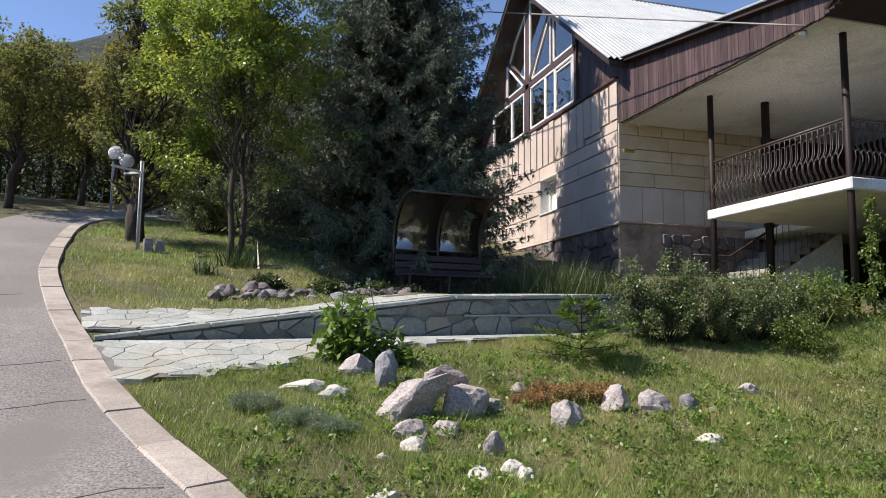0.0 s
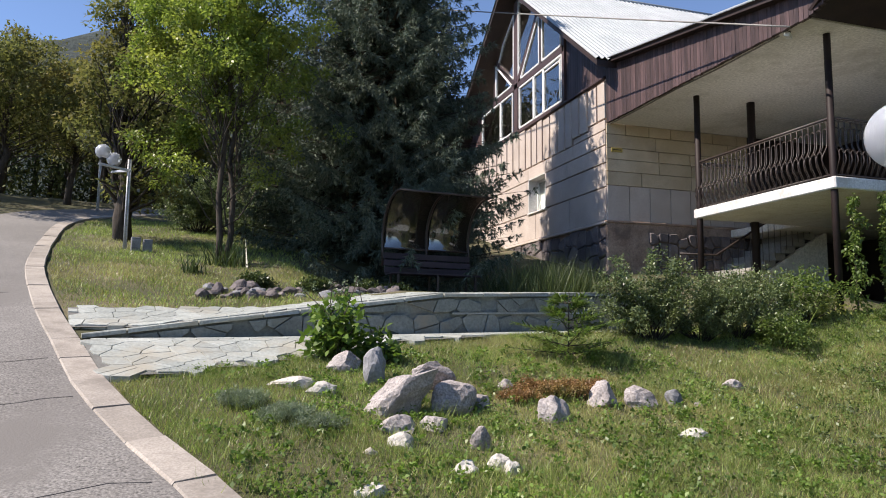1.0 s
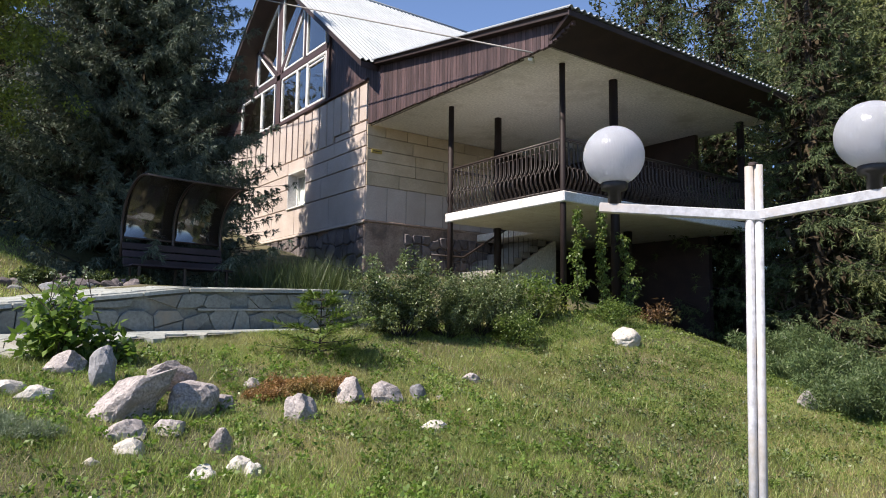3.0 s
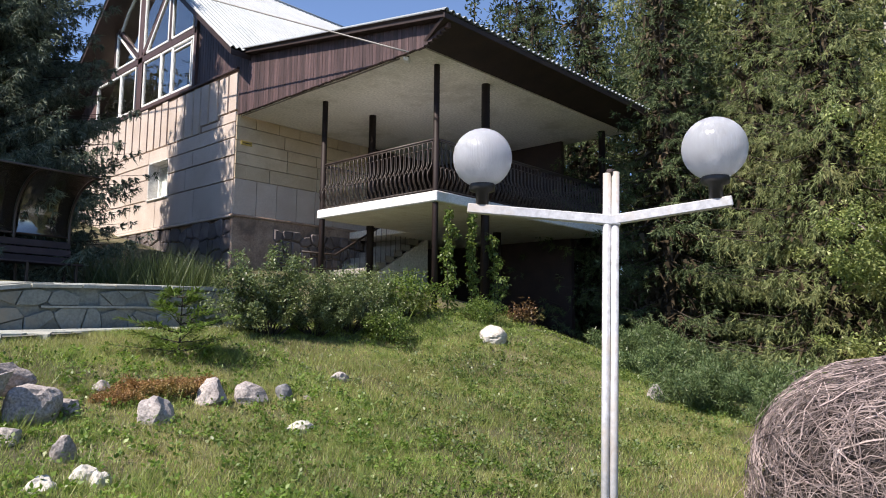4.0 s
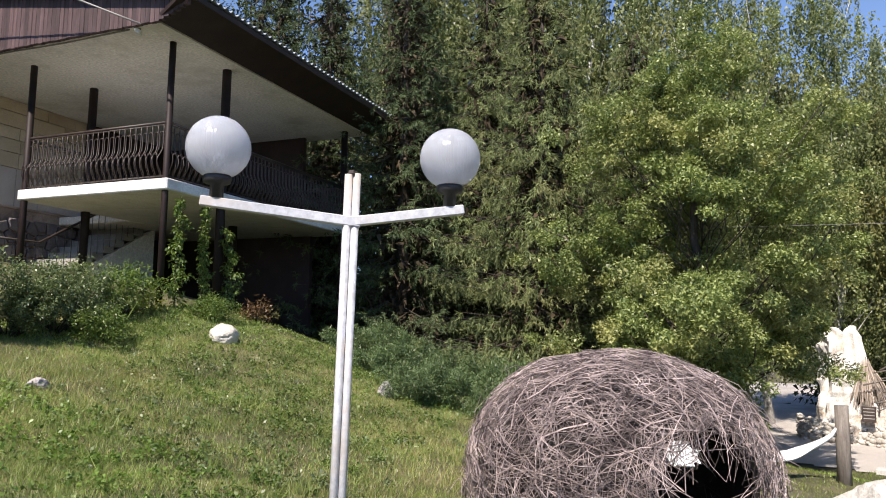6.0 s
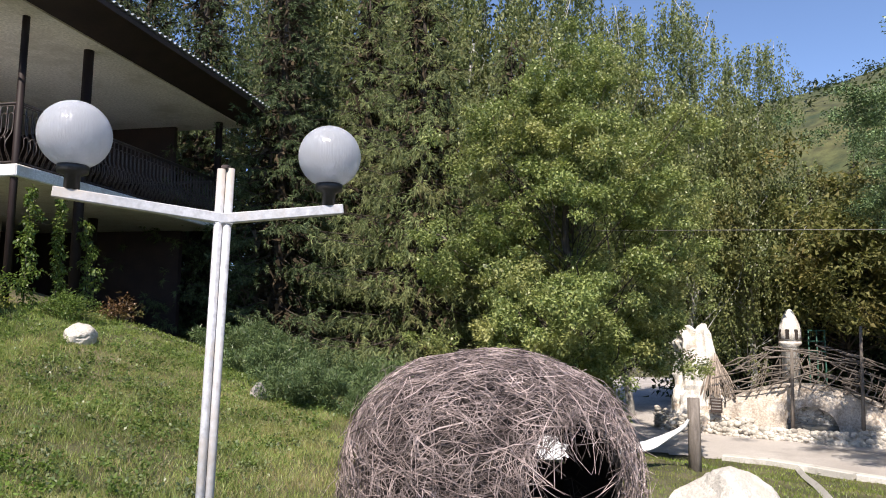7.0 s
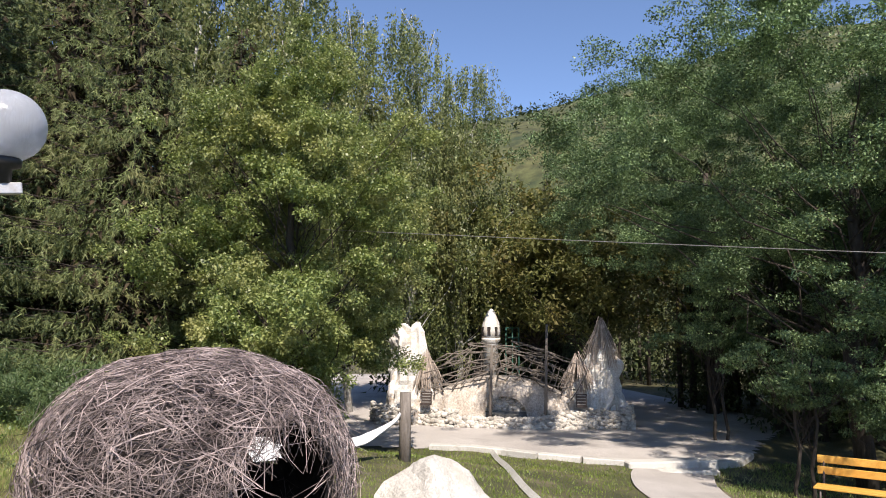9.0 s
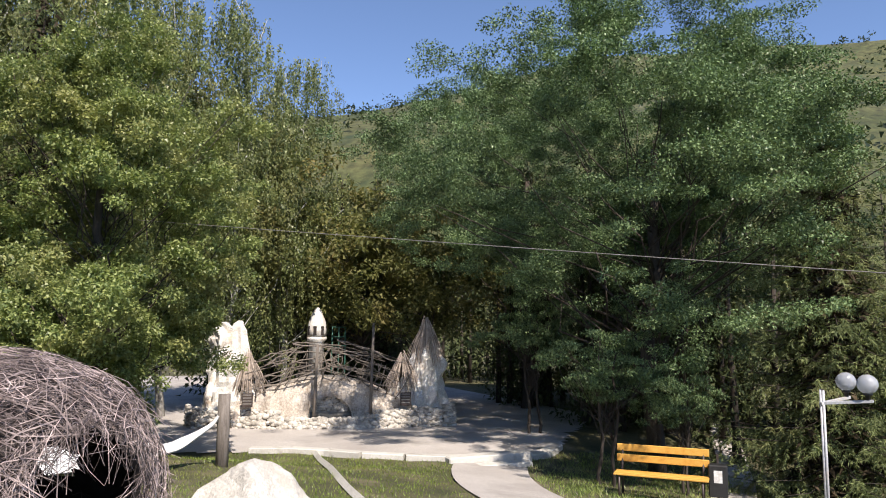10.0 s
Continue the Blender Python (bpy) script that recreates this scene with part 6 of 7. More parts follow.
def sticks(name, ends, r, seed, bend=0.08):
    rng = np.random.default_rng(seed)
    chunks = []
    for a, b in ends:
        a, b = Vector(a), Vector(b)
        m = a.lerp(b, 0.5) + Vector(rng.normal(size=3)) * bend
        q = a.lerp(m, 0.5) + Vector(rng.normal(size=3)) * bend * 0.4
        chunks.append(tube_data([a, q, m, b], r * rng.uniform(0.7, 1.3), 5, r * 0.5))
    V, F = join_data(chunks)
    return mesh_of(name, V, F, M["oldwood"], True)


def bridge():
    ob = thing("stone_bridge", "whitewashed mock-rock bridge with twig railing and cobbled arch", "bridge", at=BR)
    # body: a humped mass with the arch cut through its front
    V, F = [], []
    xs = np.linspace(-2.5, 2.5, 61)

    def hump(x):
        return 0.62 + 0.78 * max(0.0, 1 - (x / 2.35) ** 2)

    def arch(x):
        return 0.30 + 0.56 * math.sqrt(max(0.0, 1 - ((x - 0.15) / 0.62) ** 2)) if abs(x - 0.15) < 0.62 else 0.0

    for y in (-0.62, 0.62):
        for x in xs:
            lo = arch(x)
            for k in range(7):
                t = k / 6
                z = lo + (hump(x) - lo) * t
                w = noise.noise(Vector((x * 2.2, y, z * 2.2))) * 0.10 + noise.noise(Vector((x * 7, y, z * 7))) * 0.03
                V.append((x, y * (1.25 - 0.3 * z) + w * (-1 if y > 0 else 1), z))
    n = len(xs)
    for s in (0, 1):
        for i in range(n - 1):
            for k in range(6):
                a = s * n * 7 + i * 7 + k
                f = (a, a + 7, a + 8, a + 1)
                F.append(f if s == 0 else f[::-1])
    for i in range(n - 1):
        a, b = i * 7 + 6, n * 7 + i * 7 + 6
        F.append((a, a + 7, b + 7, b))
        a, b = i * 7, n * 7 + i * 7
        F.append((a, b, b + 7, a + 7))
    child("bridge_body", mesh_of("bridge_body", V, F, M["plaster"], False), ob)
    # cobbled back of the arch and the arch ring
    rng = np.random.default_rng(61)

    def cobbles(name, spots, size, seed):
        chunks = []
        for (x, y, z) in spots:
            bm = bmesh.new()
            bmesh.ops.create_icosphere(bm, subdivisions=1, radius=1.0)
            s = size * rng.uniform(0.6, 1.35)
            sx, sy, sz = s * rng.uniform(0.9, 1.4), s * rng.uniform(0.6, 0.9), s * rng.uniform(0.6, 0.95)
            V = [(x + v.co.x * sx, y + v.co.y * sy, z + v.co.z * sz) for v in bm.verts]
            idx = {v: i for i, v in enumerate(bm.verts)}
            F = [tuple(idx[v] for v in f.verts) for f in bm.faces]
            bm.free()
            chunks.append((V, F))
        V, F = join_data(chunks)
        ob2 = child(name, mesh_of(name, V, F, M["pebble"], True), ob)
        return tagged(ob2, kind="stuff")

    spots = []
    for i in range(420):
        x, z = rng.uniform(-0.42, 0.72), rng.uniform(0.25, 0.86)
        if ((x - 0.15) / 0.6) ** 2 + ((z - 0.3) / 0.56) ** 2 < 1:
            spots.append((x, -0.42 + rng.normal() * 0.02, z))
    cobbles("arch_cobbles", spots, 0.058, 1)
    spots = []
    for i in range(1500):
        x = rng.uniform(-3.75, 3.75)
        z = rng.uniform(0.02, 0.5 if abs(x) > 1.2 else 0.3)
        y = -1.15 + z * 0.35 + (0.9 if x < 0 else 0.3) * abs(x / 3.7) ** 2 + rng.normal() * 0.03
        spots.append((x, y, z))
    for i in range(160):
        a, z = rng.uniform(-1.6, 1.6), rng.uniform(0.02, 0.6)
        spots.append((3.05 + math.sin(a) * 0.78, -math.cos(a) * 0.95, z))
        spots.append((-3.05 + math.sin(a) * 0.78, -math.cos(a) * 0.95, z))
    cobbles("cobble_base", spots, 0.072, 2)
    part("base_core", box(-3.2, 3.6, -0.6, 1.0, -0.1, 0.42, 0.08), M["mortar"], ob)
    t = child("left_tower", lumpy_tower("left_tower", [(0.62, 0.2, -2.8), (0.50, 1.0, -2.85), (0.42, 1.8, -2.88), (0.32, 2.4, -2.9), (0.22, 2.75, -2.95), (0.05, 2.95, -2.98)], M["whitewash"], 3), ob, "whitewashed mock-rock spire")
    child("left_spire", lumpy_tower("left_spire", [(0.34, 1.3, -2.45), (0.26, 2.1, -2.5), (0.2, 2.7, -2.52), (0.12, 2.9, -2.52), (0.03, 3.0, -2.5)], M["whitewash"], 5, 16, 0.08), t)
    child("left_foot", lumpy_tower("left_foot", [(0.62, 0.1, -2.0), (0.45, 0.7, -2.0), (0.22, 1.1, -2.0), (0.05, 1.25, -2.0)], M["whitewash"], 6, 20, 0.12), t)
    tagged(child("thatch", thatch("thatch", 0.46, 0.95, 2.1, 190, 7, -2.2, -0.15), t), kind="stuff")
    t2 = child("right_tower", lumpy_tower("right_tower", [(0.68, 0.2, 2.95), (0.50, 1.0, 2.95), (0.42, 1.7, 2.98), (0.28, 2.3, 3.0), (0.05, 2.7, 3.0)], M["whitewash"], 9), ob, "whitewashed mock-rock spire under a thatch of sticks")
    child("right_foot", lumpy_tower("right_foot", [(0.65, 0.1, 2.2), (0.48, 0.6, 2.2), (0.3, 1.0, 2.25), (0.1, 1.35, 2.3)], M["whitewash"], 10, 20, 0.12), t2)
    tagged(child("thatch", thatch("thatch", 0.50, 1.75, 3.1, 170, 11, 2.98, 0.0), t2), kind="stuff")
    tagged(child("small_thatch", thatch("small_thatch", 0.46, 1.05, 2.05, 150, 12, 2.25, -0.25), t2), kind="stuff")
    for x in (-2.1, 2.28):
        p = part("plaque", box(x - 0.15, x + 0.15, -1.0, -0.95, 0.62, 1.0, 0.01), M["iron"], ob, "dark plaque with lines of writing")
        for k in range(4):
            part("writing", box(x - 0.12, x + 0.12, -1.004, -0.999, 0.70 + k * 0.08, 0.72 + k * 0.08), M["concrete"], p)
    # twig railing over the hump, front and back
    for y, nm in ((-0.72, "front_railing"), (0.7, "back_railing")):
        ends = []
        rr = np.random.default_rng(70 + int(y))
        for k in range(7):
            lift = 0.12 + k * 0.15
            for x in (-1.9, -0.9, 0.2, 1.0):
                a = (x + rr.normal() * 0.2, y + rr.normal() * 0.05, hump(x) + lift + rr.normal() * 0.08)
                e = x + rr.uniform(0.9, 1.5)
                ends.append((a, (e, y + rr.normal() * 0.05, hump(min(e, 2.3)) + lift + rr.normal() * 0.1)))
        for k in range(16):
            x = -1.9 + k * 0.26
            ends.append(((x, y, hump(x) - 0.05), (x + rr.normal() * 0.35, y, hump(x) + rr.uniform(0.6, 1.0))))
        r = child(nm, sticks(nm, ends, 0.022, 30 + int(y * 3)), ob, "railing of grey crossed branches")
        tagged(r, kind="stuff")
    for x, top in ((-0.28, 2.35), (1.28, 2.95)):
        V, F = tube_data([(x, -1.0, 0.25), (x + 0.02, -1.0, 1.2), (x + 0.05, -1.0, top)], 0.05, 8, 0.035)
        child("pole", mesh_of("pole", V, F, M["oldwood"], True), ob)
    return ob


bridge()
turret = thing("turret", "small white turret with a pointed dome behind the bridge", "turret", at=at_bridge(-0.3, 2.0))
child("turret_body", lathe("turret_body", [(0.25, -0.1), (0.24, 2.35), (0.31, 2.42), (0.31, 2.5)], M["whitewash"], 16), turret)
child("dome", lathe("dome", [(0.30, 2.5), (0.31, 2.75), (0.27, 3.0), (0.17, 3.25), (0.08, 3.42), (0.02, 3.46)], M["whitewash"], 16), turret)
# dark blocks painted as the shade of small openings
for k in range(5):
    part("niche_shade", box(-0.06, 0.06, -0.315, -0.26, 2.56, 2.86, 0.02), M["inner_shade"], turret, at=pose(0, 0, 0, 0, 0, -60 + 30 * k * 1.6))
frame_ob = thing("climbing_frame", "green steel climbing frame behind the bridge", "climbing frame", at=at_bridge(0.42, 3.2))
for x in (-0.22, 0.0, 0.22):
    for y in (-0.3, 0.3):
        V, F = tube_data([(x, y, -0.1), (x, y, 2.85)], 0.02, 6)
        child("upright", mesh_of("upright", V, F, M["green_paint"], True), frame_ob)
for z in (2.2, 2.5, 2.83):
    for y in (-0.3, 0.3):
        V, F = tube_data([(-0.23, y, z), (0.23, y, z)], 0.02, 6)
        child("rung", mesh_of("rung", V, F, M["green_paint"], True), frame_ob)

# ---------------------------------------------------------------- rocks on the bank
def rock(x, y, size, mat, seed, label="", rot=0.0, sink=0.03, detail=3, tilt=0.0, facets=9):
    ob = tagged(new("rock", rock_mesh("rock", size, M[mat], seed, detail, facets=facets)), label or {"granite": "pale pink granite rock half sunk in the grass", "limestone": "small white limestone rock in the grass", "greyrock": "blue-grey rock in the grass"}[mat], "rock", "rocks on the bank")
    ob.matrix_basis = pose(x, y, float(ground_z(x, y)) - sink, tilt, 0, rot)
    return ob


rock(0.78, 6.50, (0.21, 0.152, 0.135), "granite", 40)
rock(1.00, 6.12, (0.135, 0.103, 0.235), "greyrock", 41, rot=25)
big = rock(1.02, 5.22, (0.40, 0.20, 0.235), "granite", 42, "large pale pink granite boulder leaning on another", detail=4)
big.matrix_basis = pose(1.10, 5.32, float(ground_z(1.10, 5.32)) + 0.02, 18, -24, 8)
cap = rock(1.34, 5.50, (0.21, 0.15, 0.13), "granite", 67, "pale granite slab lying on the largest boulder", detail=4)
cap.matrix_basis = pose(1.36, 5.50, float(ground_z(1.36, 5.50)) + 0.17, 8, 14, 15)
rock(1.46, 5.30, (0.235, 0.17, 0.205), "granite", 43, rot=15, detail=4)
rock(0.20, 5.92, (0.215, 0.159, 0.095), "limestone", 44)
rock(0.45, 5.74, (0.17, 0.125, 0.085), "limestone", 45, rot=20)
rock(0.90, 4.80, (0.153, 0.119, 0.1), "granite", 46)
rock(1.21, 4.88, (0.132, 0.102, 0.1), "granite", 47, rot=30)
rock(0.85, 4.52, (0.122, 0.094, 0.09), "limestone", 48)
rock(1.43, 4.50, (0.095, 0.08, 0.115), "granite", 49, tilt=12)
rock(1.17, 4.05, (0.107, 0.083, 0.065), "limestone", 50)
rock(1.42, 4.12, (0.085, 0.07, 0.085), "limestone", 51)
rock(1.47, 4.0, (0.075, 0.065, 0.09), "limestone", 68)
rock(0.62, 4.35, (0.06, 0.046, 0.05), "limestone", 52)
rock(2.21, 5.88, (0.095, 0.073, 0.09), "granite", 53)
rock(1.75, 5.42, (0.14, 0.108, 0.11), "granite", 54)
rock(2.27, 5.06, (0.165, 0.122, 0.19), "granite", 55, rot=10)
rock(2.96, 5.46, (0.165, 0.122, 0.17), "granite", 56)
rock(3.36, 5.46, (0.185, 0.131, 0.145), "granite", 57, rot=-10)
rock(3.72, 5.45, (0.11, 0.087, 0.125), "greyrock", 58)
rock(4.80, 5.97, (0.13, 0.1, 0.105), "granite", 59)
rock(3.34, 4.68, (0.135, 0.102, 0.075), "limestone", 60)
rock(4.00, 5.44, (0.083, 0.064, 0.06), "granite", 61)
rock(8.84, 7.0, (0.25, 0.22, 0.19), "limestone", 53, "white weathered limestone rock below the vines", detail=4, facets=3)
rock(0.49, 3.76, (0.116, 0.09, 0.055), "limestone", 63)
rock(9.13, 4.33, (0.176, 0.136, 0.17), "granite", 64)
# edging stones take darker colours in place of the shade over the bed
erng = random.Random(3)
for i in range(64):
    t, row = erng.random(), erng.random() ** 1.5
    x = -0.75 + 3.2 * t + row * 0.25 + erng.uniform(-0.08, 0.08)
    y = 9.95 + 0.62 * t + row * 0.95
    w = erng.uniform(0.06, 0.13)
    rock(x, y, (w * 1.4, w, w * erng.uniform(0.6, 1.1)), "greyrock" if i % 5 == 0 else "rubble", 80 + i, "dark rough stone edging the flower bed, darker for the shade there", rot=erng.uniform(0, 180), detail=2, sink=0.02)

# ---------------------------------------------------------------- shrubs and garden plants
def put(ob, x, y, label, rot=0.0, s=1.0, lift=0.0):
    ob.matrix_basis = pose(x, y, float(ground_z(x, y)) + lift, 0, 0, rot) @ Matrix.Diagonal((s, s, s, 1))
    ob["label"] = label
    return ob


put(shrub("hydrangea", 201, (0.30, 0.30, 0.74), M["l_hib"], 50, 18, 0.10, 0.11, 0.35), 0.72, 6.85, "leafy hydrangea bush with broad green leaves")
put(shrub("hydrangea", 202, (0.22, 0.22, 0.26), M["l_hib"], 18, 14, 0.10, 0.10, 0.35), 1.15, 6.78, "small leafy hydrangea shoot")
# dry flower heads above the hydrangea
drng = np.random.default_rng(203)
heads = thing("flower_stems", "thin stems with small dry flower heads", "flowers", at=pose(0.72, 6.85, float(ground_z(0.72, 6.85))))
chunks, hc = [], []
for i in range(9):
    a = Vector((drng.normal() * 0.15, drng.normal() * 0.15, 0.45))
    b = a + Vector((drng.normal() * 0.12, drng.normal() * 0.12, drng.uniform(0.2, 0.38)))
    chunks.append(tube_data([a, b], 0.004, 4))
    hc.append(tuple(b))
V, F = join_data(chunks)
child("stalk", mesh_of("stalk", V, F, M["bark"]), heads)
for c in hc:
    child("bloom", quads_mesh("bloom", clump_leaves(drng, np.array([c]), [0.035], 12, 0.03, 0.02), 4, M["l_sage"]), heads)

def sapling(name, seed, h, r, mat):
    """A young fir: a thin stem with tiers of flat fans of short needles."""
    rng = np.random.default_rng(seed)
    C, A, N, L, W = [], [], [], [], []
    chunks = [tube_data([(0, 0, -0.05), (0.02, 0.01, h)], 0.014, 5, 0.004)]
    for tier in range(7):
        z = h * (0.05 + 0.13 * tier)
        for k in range(5):
            if rng.random() < 0.16:
                continue
            a = k * 1.257 + tier * 0.5 + rng.normal() * 0.3
            ln = r * (1.1 - 0.13 * tier) * rng.uniform(0.55, 1.15)
            o = np.array([math.cos(a), math.sin(a), rng.uniform(0.02, 0.45)])
            s = np.array([-o[1], o[0], 0])
            chunks.append(tube_data([(0, 0, z), tuple(o * ln + np.array([0, 0, z]))], 0.006, 4, 0.002))
            for i in range(9):
                t = 0.25 + 0.75 * i / 8
                p = o * ln * t + np.array([0, 0, z])
                for sg in (-1, 1):
                    d = o * 0.8 + s * sg * 0.8 + np.array([0, 0, rng.normal() * 0.1])
                    q = 0.32 * ln * (1.15 - t) + 0.03
                    for j in range(4):
                        C.append(p + d * q * j / 4)
                        A.append(d + rng.normal(size=3) * 0.35)
                        N.append((0, 0, 1))
                        L.append(rng.uniform(0.07, 0.11))
                        W.append(0.024)
    ob = thing(name, "", "sapling")
    V, F = join_data(chunks)
    child("stem", mesh_of("stem", V, F, M["bark"]), ob)
    child("needles", quads_mesh("needles", blades(C, A, N, L, W), 4, mat), ob)
    return ob


put(sapling("fir_sapling", 210, 0.74, 0.60, M["l_fir"]), 3.40, 6.95, "young light-green fir sapling on the bank")
b1 = put(shrub("bush", 211, (0.95, 0.7, 1.12), M["l_bush"], 640, 22, 0.042, 0.085, 0.0, 12, 0.0, 60), 5.05, 7.75, "dense bush with small dark leaves")
put(copy_thing(b1, Matrix.Identity(4)), 5.85, 7.8, "dense bush with small grey-green leaves", 110, 0.8)
put(copy_thing(b1, Matrix.Identity(4)), 6.6, 8.0, "dense bush with small grey-green leaves", 290, 0.85)
put(copy_thing(b1, Matrix.Identity(4)), 7.4, 8.35, "dense bush with small leaves below the porch", 200, 0.8)
b2 = put(shrub("bush", 212, (0.85, 0.6, 0.7), M["l_vine"], 110, 30, 0.06, 0.16), 8.3, 8.6, "low yellow-green bush at the porch foot")
put(copy_thing(b2, Matrix.Identity(4)), 6.9, 7.5, "low yellow-green bush on the bank", 60, 0.62)
put(copy_thing(b2, Matrix.Identity(4)), 9.6, 7.9, "low tangle of creeper at the porch foot", 140, 0.55)
j1 = put(shrub("juniper", 213, (0.95, 0.8, 0.62), M["l_juniper"], 170, 150, 0.055, 0.17, -0.1, 5, 0.22, 26), 9.75, 3.95, "spreading juniper on the bank")
put(copy_thing(j1, Matrix.Identity(4)), 10.9, 4.9, "spreading juniper on the bank", 80, 1.1)
put(copy_thing(j1, Matrix.Identity(4)), 10.1, 2.75, "spreading juniper on the bank", 190, 0.95)
put(copy_thing(j1, Matrix.Identity(4)), 12.2, 3.6, "spreading juniper at the wood's edge", 250, 1.3)
put(copy_thing(j1, Matrix.Identity(4)), 12.6, 6.4, "spreading juniper at the wood's edge", 20, 1.2)
put(copy_thing(j1, Matrix.Identity(4)), 12.6, 1.2, "spreading juniper at the wood's edge", 140, 1.1)
sage = put(shrub("catmint", 214, (0.40, 0.34, 0.13), M["l_sage"], 90, 90, 0.05, 0.08, -0.4, 3, 0.12), 0.1, 5.05, "low grey-green catmint cushion", 0, 0.62)
put(copy_thing(sage, Matrix.Identity(4)), -0.2, 5.4, "low grey-green catmint cushion", 70, 0.6)
put(copy_thing(sage, Matrix.Identity(4)), 0.35, 4.85, "low grey-green catmint cushion", 150, 0.55)
sedum = put(shrub("sedum", 215, (0.42, 0.30, 0.10), M["l_sedum"], 90, 70, 0.022, 0.06, 0.0, 3), 2.55, 5.75, "russet creeping ground cover among the rocks")
put(copy_thing(sedum, Matrix.Identity(4)), 2.2, 5.6, "russet creeping ground cover among the rocks", 90, 0.7)
put(copy_thing(sedum, Matrix.Identity(4)), 2.95, 5.8, "russet creeping ground cover among the rocks", 200, 0.9)
bed = put(shrub("bedding_plant", 216, (0.55, 0.4, 0.28), M["l_reed"], 60, 26, 0.09, 0.14), 1.0, 10.9, "grey-green perennials in the flower bed", 0, 0.6)
put(copy_thing(bed, Matrix.Identity(4)), 1.9, 11.2, "grey-green perennials in the flower bed", 60, 0.62)
put(copy_thing(bed, Matrix.Identity(4)), 2.5, 11.5, "grey-green perennials in the flower bed", 160, 0.58)
put(copy_thing(bed, Matrix.Identity(4)), 0.1, 11.0, "grey-green perennials in the flower bed", 200, 0.58)
put(copy_thing(b1, Matrix.Identity(4)), -1.0, 18.2, "dark shrub at the lawn's far side", 30, 1.3)
put(copy_thing(b1, Matrix.Identity(4)), 0.3, 17.4, "dark shrub at the lawn's far side", 130, 1.2)


def vine(name, x, y, z0, z1, width, seed, lean=0.0):
    """A creeper climbing a string: a thin stem and overlapping drooping leaves, broader at the foot."""
    rng = np.random.default_rng(seed)
    n = int((z1 - z0) * 14)
    cs, rs = [], []
    for i in range(n):
        t = i / n
        w = width * (1.25 - 0.95 * t) * (0.7 + 0.5 * rng.random())
        cs.append((lean * t + rng.normal() * w * 0.35, rng.normal() * w * 0.3, t * (z1 - z0)))
        rs.append(max(0.07, w * 0.5))
    ob = thing(name, "", "creeper", "creepers on the porch", at=pose(x, y, z0))
    V, F = tube_data([(0, 0, -0.1), (lean * 0.4, 0.02, (z1 - z0) * 0.5), (lean, 0, z1 - z0)], 0.012, 5, 0.004)
    child("stem", mesh_of("stem", V, F, M["bark"]), ob)
    child("foliage", quads_mesh("foliage", clump_leaves(rng, np.array(cs), rs, 46, 0.064, 0.034, 0.8, 1.0), 4, M["l_vine"]), ob)
    return ob


vine("creeper", 9.28, 8.42, 1.5, 3.62, 0.27, 301)["label"] = "green creeper climbing the corner post"
vine("creeper", 9.95, 8.42, 1.45, 3.7, 0.17, 302, 0.0)["label"] = "thin green creeper on a string"
vine("creeper", 10.75, 8.40, 1.4, 3.25, 0.32, 303, -0.25)["label"] = "broad green creeper beside a porch post"
dry = put(shrub("dry_creeper", 304, (0.45, 0.3, 0.35), M["l_dry"], 26, 22, 0.07, 0.12), 10.95, 8.0, "dry russet creeper leaves at the post's foot")


def clumpgrass(name, seed, n, r, h, w, mat, label, x, y, lean=0.5):
    rng = np.random.default_rng(seed)
    C = np.c_[rng.normal(size=(n, 2)) * r * 0.5, np.zeros(n)]
    ob = new(name, quads_mesh(name, tuft(rng, C, h, w, lean), 3, mat))
    tagged(ob, label, "grass tuft", kind="stuff")
    ob.matrix_basis = pose(x, y, float(ground_z(x, y)) - 0.02)
    return ob


clumpgrass("reed_tuft", 401, 900, 0.75, 0.85, 0.016, M["l_reed"], "tall reedy grass beside the shelter bench", 5.6, 12.2)
clumpgrass("reed_tuft", 402, 700, 0.6, 0.8, 0.016, M["l_reed"], "tall reedy grass beside the house wall", 6.5, 12.6)
clumpgrass("reed_tuft", 406, 700, 0.8, 0.8, 0.018, M["l_reed"], "tall reedy grass under the spruce", 5.4, 13.4)
clumpgrass("reed_tuft", 407, 700, 0.8, 0.75, 0.018, M["l_reed"], "tall reedy grass under the spruce", 6.3, 13.7)
clumpgrass("iris_tuft", 403, 120, 0.3, 0.5, 0.03, M["l_reed"], "sword-leaved tuft at the foot of the young tree", -0.35, 12.8)
clumpgrass("iris_tuft", 404, 60, 0.2, 0.4, 0.03, M["l_reed"], "sword-leaved tuft on the lawn", -0.9, 11.9)
clumpgrass("iris_tuft", 405, 40, 0.2, 0.55, 0.05, M["l_fir"], "light green sword leaves on the bank", 7.15, 7.6)

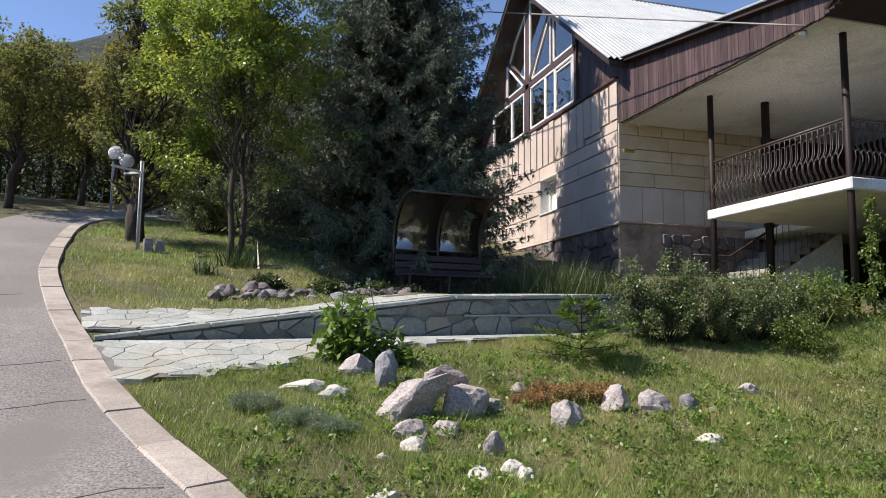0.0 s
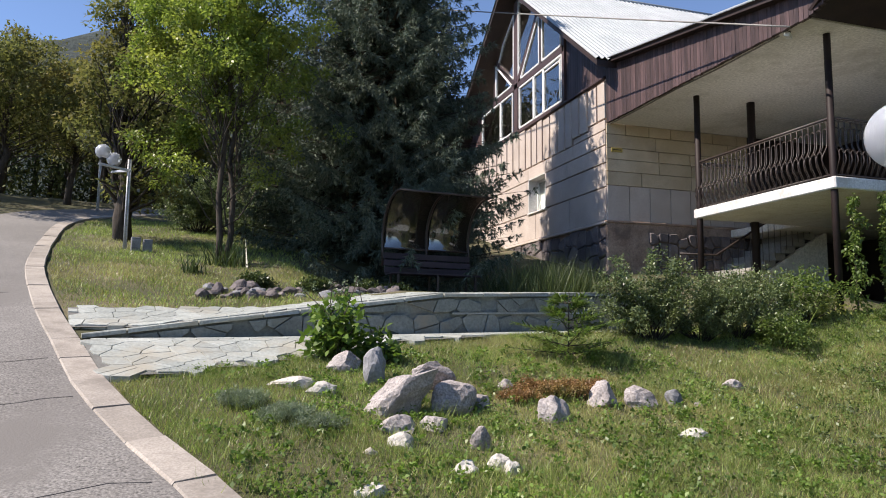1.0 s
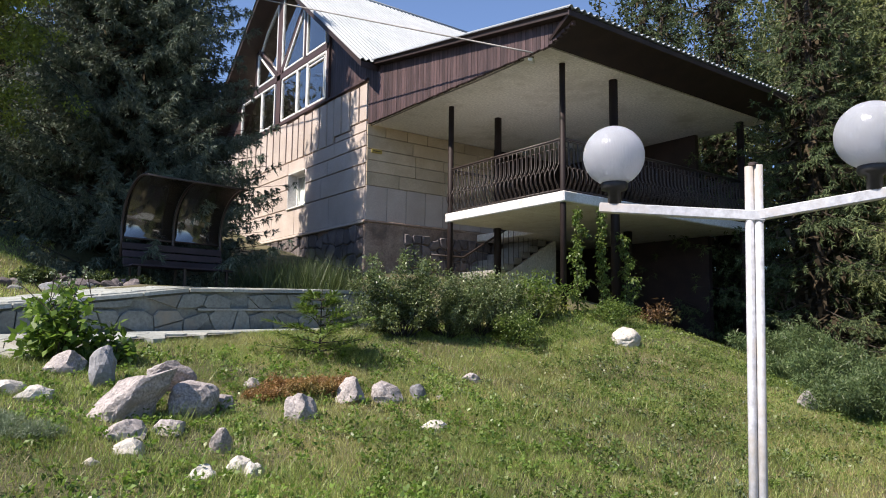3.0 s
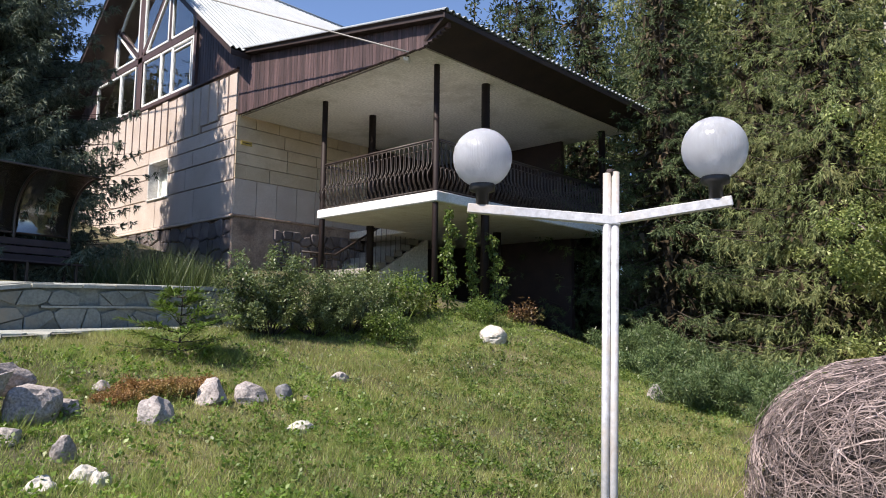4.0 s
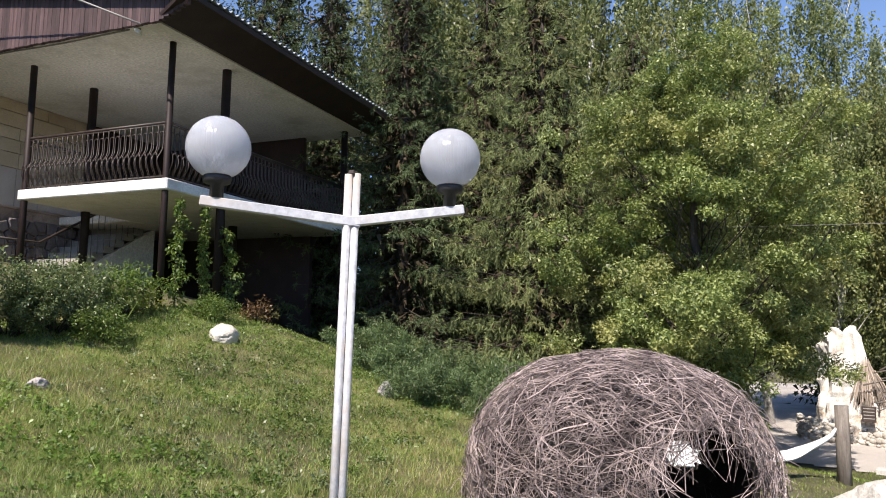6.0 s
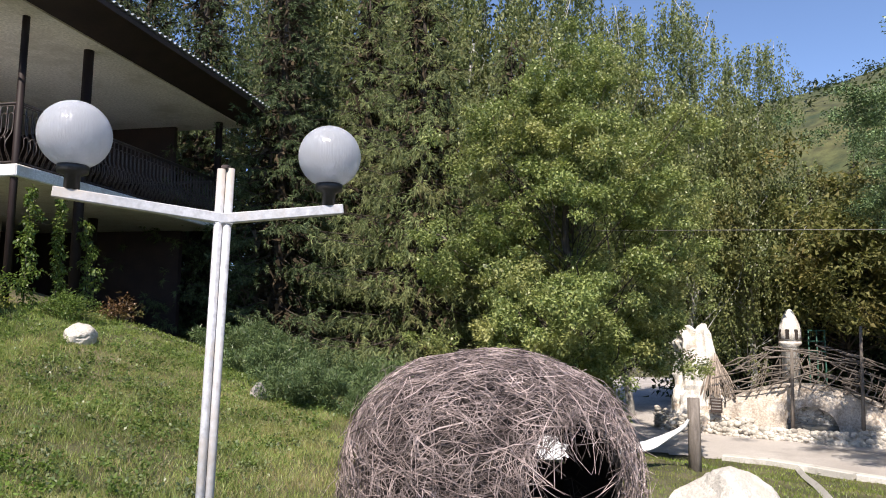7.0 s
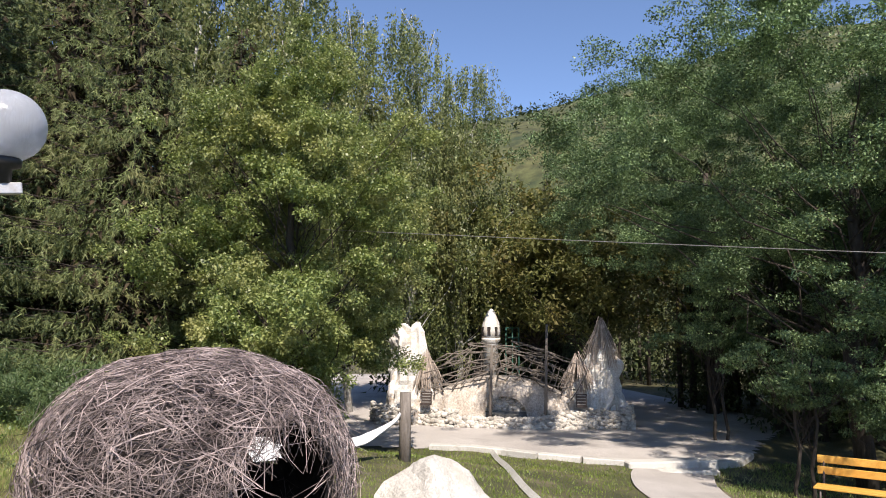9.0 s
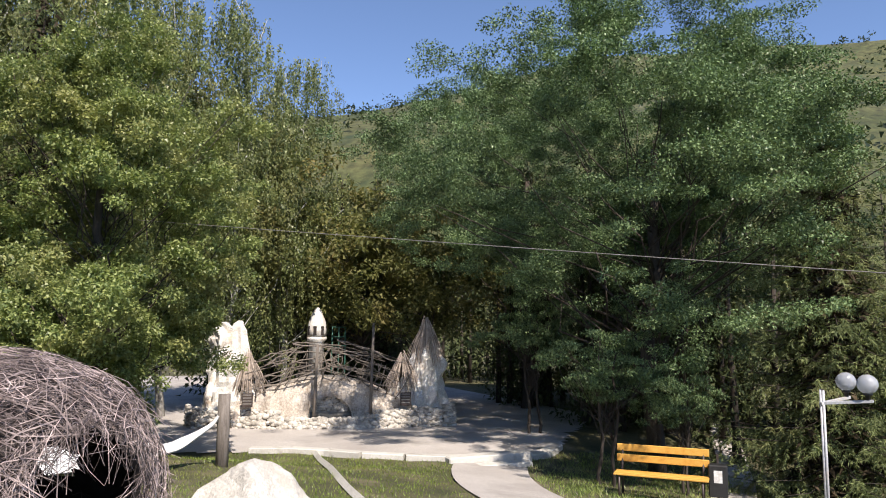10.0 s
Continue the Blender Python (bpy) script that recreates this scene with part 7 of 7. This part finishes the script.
# ---------------------------------------------------------------- lawn grass
def on_lawn(x, y):
    d = np.interp(y, KERB[::-1, 1], KERB[::-1, 0])
    u = (x - WALL_A[0]) * W_T[0] + (y - WALL_A[1]) * W_T[1]
    v = (x - WALL_A[0]) * W_N[0] + (y - WALL_A[1]) * W_N[1]
    paved = (u > -0.2) & (u < 8.3) & (v > low_edge(u) + 0.05) & (v < 1.3 + 0.9 * smooth(2.0, 5.0, u))
    terrace = (x > 1.8) & (x < 9) & (y > 9.3)
    yard_in = in_yard(x, y)
    path = (np.abs(y + np.interp(x, (5.5, 9.2, 11.2, 12.9, 14.1), (6.2, 6.3, 6.6, 7.25, 7.9))) < 0.9) & (x > 5.4)
    return (x > d + 0.17) & ~paved & ~terrace & ~yard_in & ~path & ~((x > 9) & (y > 8.7))


def lawn(name, x0, x1, y0, y1, n, h, w, seed, label, mat="l_grass"):
    rng = np.random.default_rng(seed)
    P = np.c_[rng.uniform(x0, x1, n), rng.uniform(y0, y1, n)]
    P = P[on_lawn(P[:, 0], P[:, 1])]
    patch = np.sin(P[:, 0] * 1.7 + np.sin(P[:, 1] * 1.3) * 1.5) * np.sin(P[:, 1] * 2.1 + P[:, 0] * 0.6) + 0.5 * np.sin(P[:, 0] * 5.1 + P[:, 1] * 3.7)
    P = P[rng.random(len(P)) < 0.62 + 0.3 * patch[: len(P)]]
    C = np.c_[P, rough_z(P[:, 0], P[:, 1]) - 0.004]
    tall = 0.7 + 0.35 * np.sin(P[:, 0] * 1.1 + 2) * np.sin(P[:, 1] * 1.4)
    T = tuft(rng, C, h, w, 0.7)
    T[:, 2, :] = C + (T[:, 2, :] - C) * (0.65 + 0.7 * tall)[:, None]
    return tagged(new(name, quads_mesh(name, T, 3, M[mat])), label, "grass", kind="stuff")


lawn("lawn_grass", -1.5, 4.5, 2.2, 8.8, 300000, 0.048, 0.0052, 501, "short uneven green grass on the bank")
lawn("straw_grass", -1.5, 4.5, 2.2, 8.8, 90000, 0.045, 0.0045, 521, "dry straw-coloured grass on the bank", "l_straw")
lawn("lawn_grass", 4.5, 10.5, 1.0, 9.0, 210000, 0.055, 0.0065, 502, "short uneven green grass on the bank")
lawn("straw_grass", 4.5, 9.5, 1.0, 7.4, 75000, 0.055, 0.006, 522, "dry straw-coloured grass on the bank", "l_straw")
lawn("lawn_grass", 2.0, 10.0, -7.0, 2.2, 150000, 0.036, 0.007, 503, "short green grass round the twig den", "l_turf")
lawn("lawn_grass", 10.0, 17.0, -7.0, 8.0, 60000, 0.045, 0.013, 504, "short green grass by the yard", "l_turf")
lawn("lawn_grass", 0.8, 4.5, -3.0, 2.2, 40000, 0.06, 0.007, 507, "short uneven green grass beside the lane")
lawn("lawn_grass", -3.6, 2.2, 8.6, 20.0, 90000, 0.06, 0.010, 505, "short green grass on the upper lawn")
lawn("straw_grass", -3.4, 1.8, 8.6, 13.0, 20000, 0.05, 0.009, 525, "dry straw-coloured grass on the upper lawn", "l_straw")
lawn("lawn_grass", 7.0, 15.0, -14.0, -7.0, 30000, 0.07, 0.016, 506, "shaded grass by the bench")
trng = np.random.default_rng(530)
for i in range(230):
    x, y = trng.uniform(-0.6, 8.0), trng.uniform(2.6, 7.2)
    if bool(on_lawn(np.array(x), np.array(y))):
        clumpgrass("grass_tuft", 540 + i, int(trng.uniform(40, 110)), trng.uniform(0.10, 0.28), trng.uniform(0.08, 0.17), 0.0055, M["l_grass"], "taller tuft of green grass on the bank", x, y, 0.6)


def weeds(seed, n, x0, x1, y0, y1, mat, label):
    rng = np.random.default_rng(seed)
    P = np.c_[rng.uniform(x0, x1, n), rng.uniform(y0, y1, n)]
    P = P[on_lawn(P[:, 0], P[:, 1])]
    cs = np.c_[P, ground_z(P[:, 0], P[:, 1]) + 0.045]
    Q = clump_leaves(rng, cs, rng.uniform(0.04, 0.13, len(cs)), 22, 0.036, 0.023, 0.0, 0.5)
    return tagged(new("weeds", quads_mesh("weeds", Q, 4, mat)), label, "weeds", kind="stuff")


weeds(511, 620, -0.5, 4.6, 2.6, 7.2, M["l_hib"], "broad-leaved weeds in the lawn")
weeds(514, 150, 4.2, 8.5, 2.4, 7.2, M["l_bush"], "dark broad-leaved weeds in the dry lawn")
weeds(512, 260, 1.0, 7.0, 2.6, 6.0, M["l_fir"], "pale clover and plantain in the lawn")
weeds(513, 800, 6.0, 11.0, 3.0, 8.4, M["l_vine"], "fresh green weeds on the upper bank")

# ---------------------------------------------------------------- overhead lines
cable("power_cable", sag_line((8.2, 8.45, 6.28), (4.3, 22.5, 12.35), 0.02), 0.016, "grey power cable running from the porch corner")
cable("soffit_cable", [(8.4, 8.9, 6.33), (8.42, 10.4, 6.32), (8.40, 11.8, 6.335), (8.38, 13.0, 6.31), (8.36, 14.3, 6.30)], 0.014, "thin cable stapled along the soffit")
cable("overhead_wire", sag_line((16.4, 0.9, 3.70), (3.0, -8.5, 1.79), 0.02, 40), 0.005, "thin overhead wire across the yard")

# two small cable boxes at the foot of the lane lamp
for dx, dy, h in ((0.20, -0.12, 0.26), (0.40, -0.02, 0.22)):
    bxx, byy = -2.2 + dx, 14.1 + dy
    ub = thing("cable_box", "small grey steel cable box at the lamp's foot", "cable box", "cable boxes by the lamp", at=pose(bxx, byy, float(ground_z(bxx, byy)), 0, 0, 15))
    part("box_body", box(-0.08, 0.08, -0.06, 0.06, -0.05, h, 0.008), M["greyrock"], ub)
    part("box_door", box(-0.075, 0.075, -0.068, -0.06, 0.06, h - 0.04, 0.003), M["greyrock"], ub)
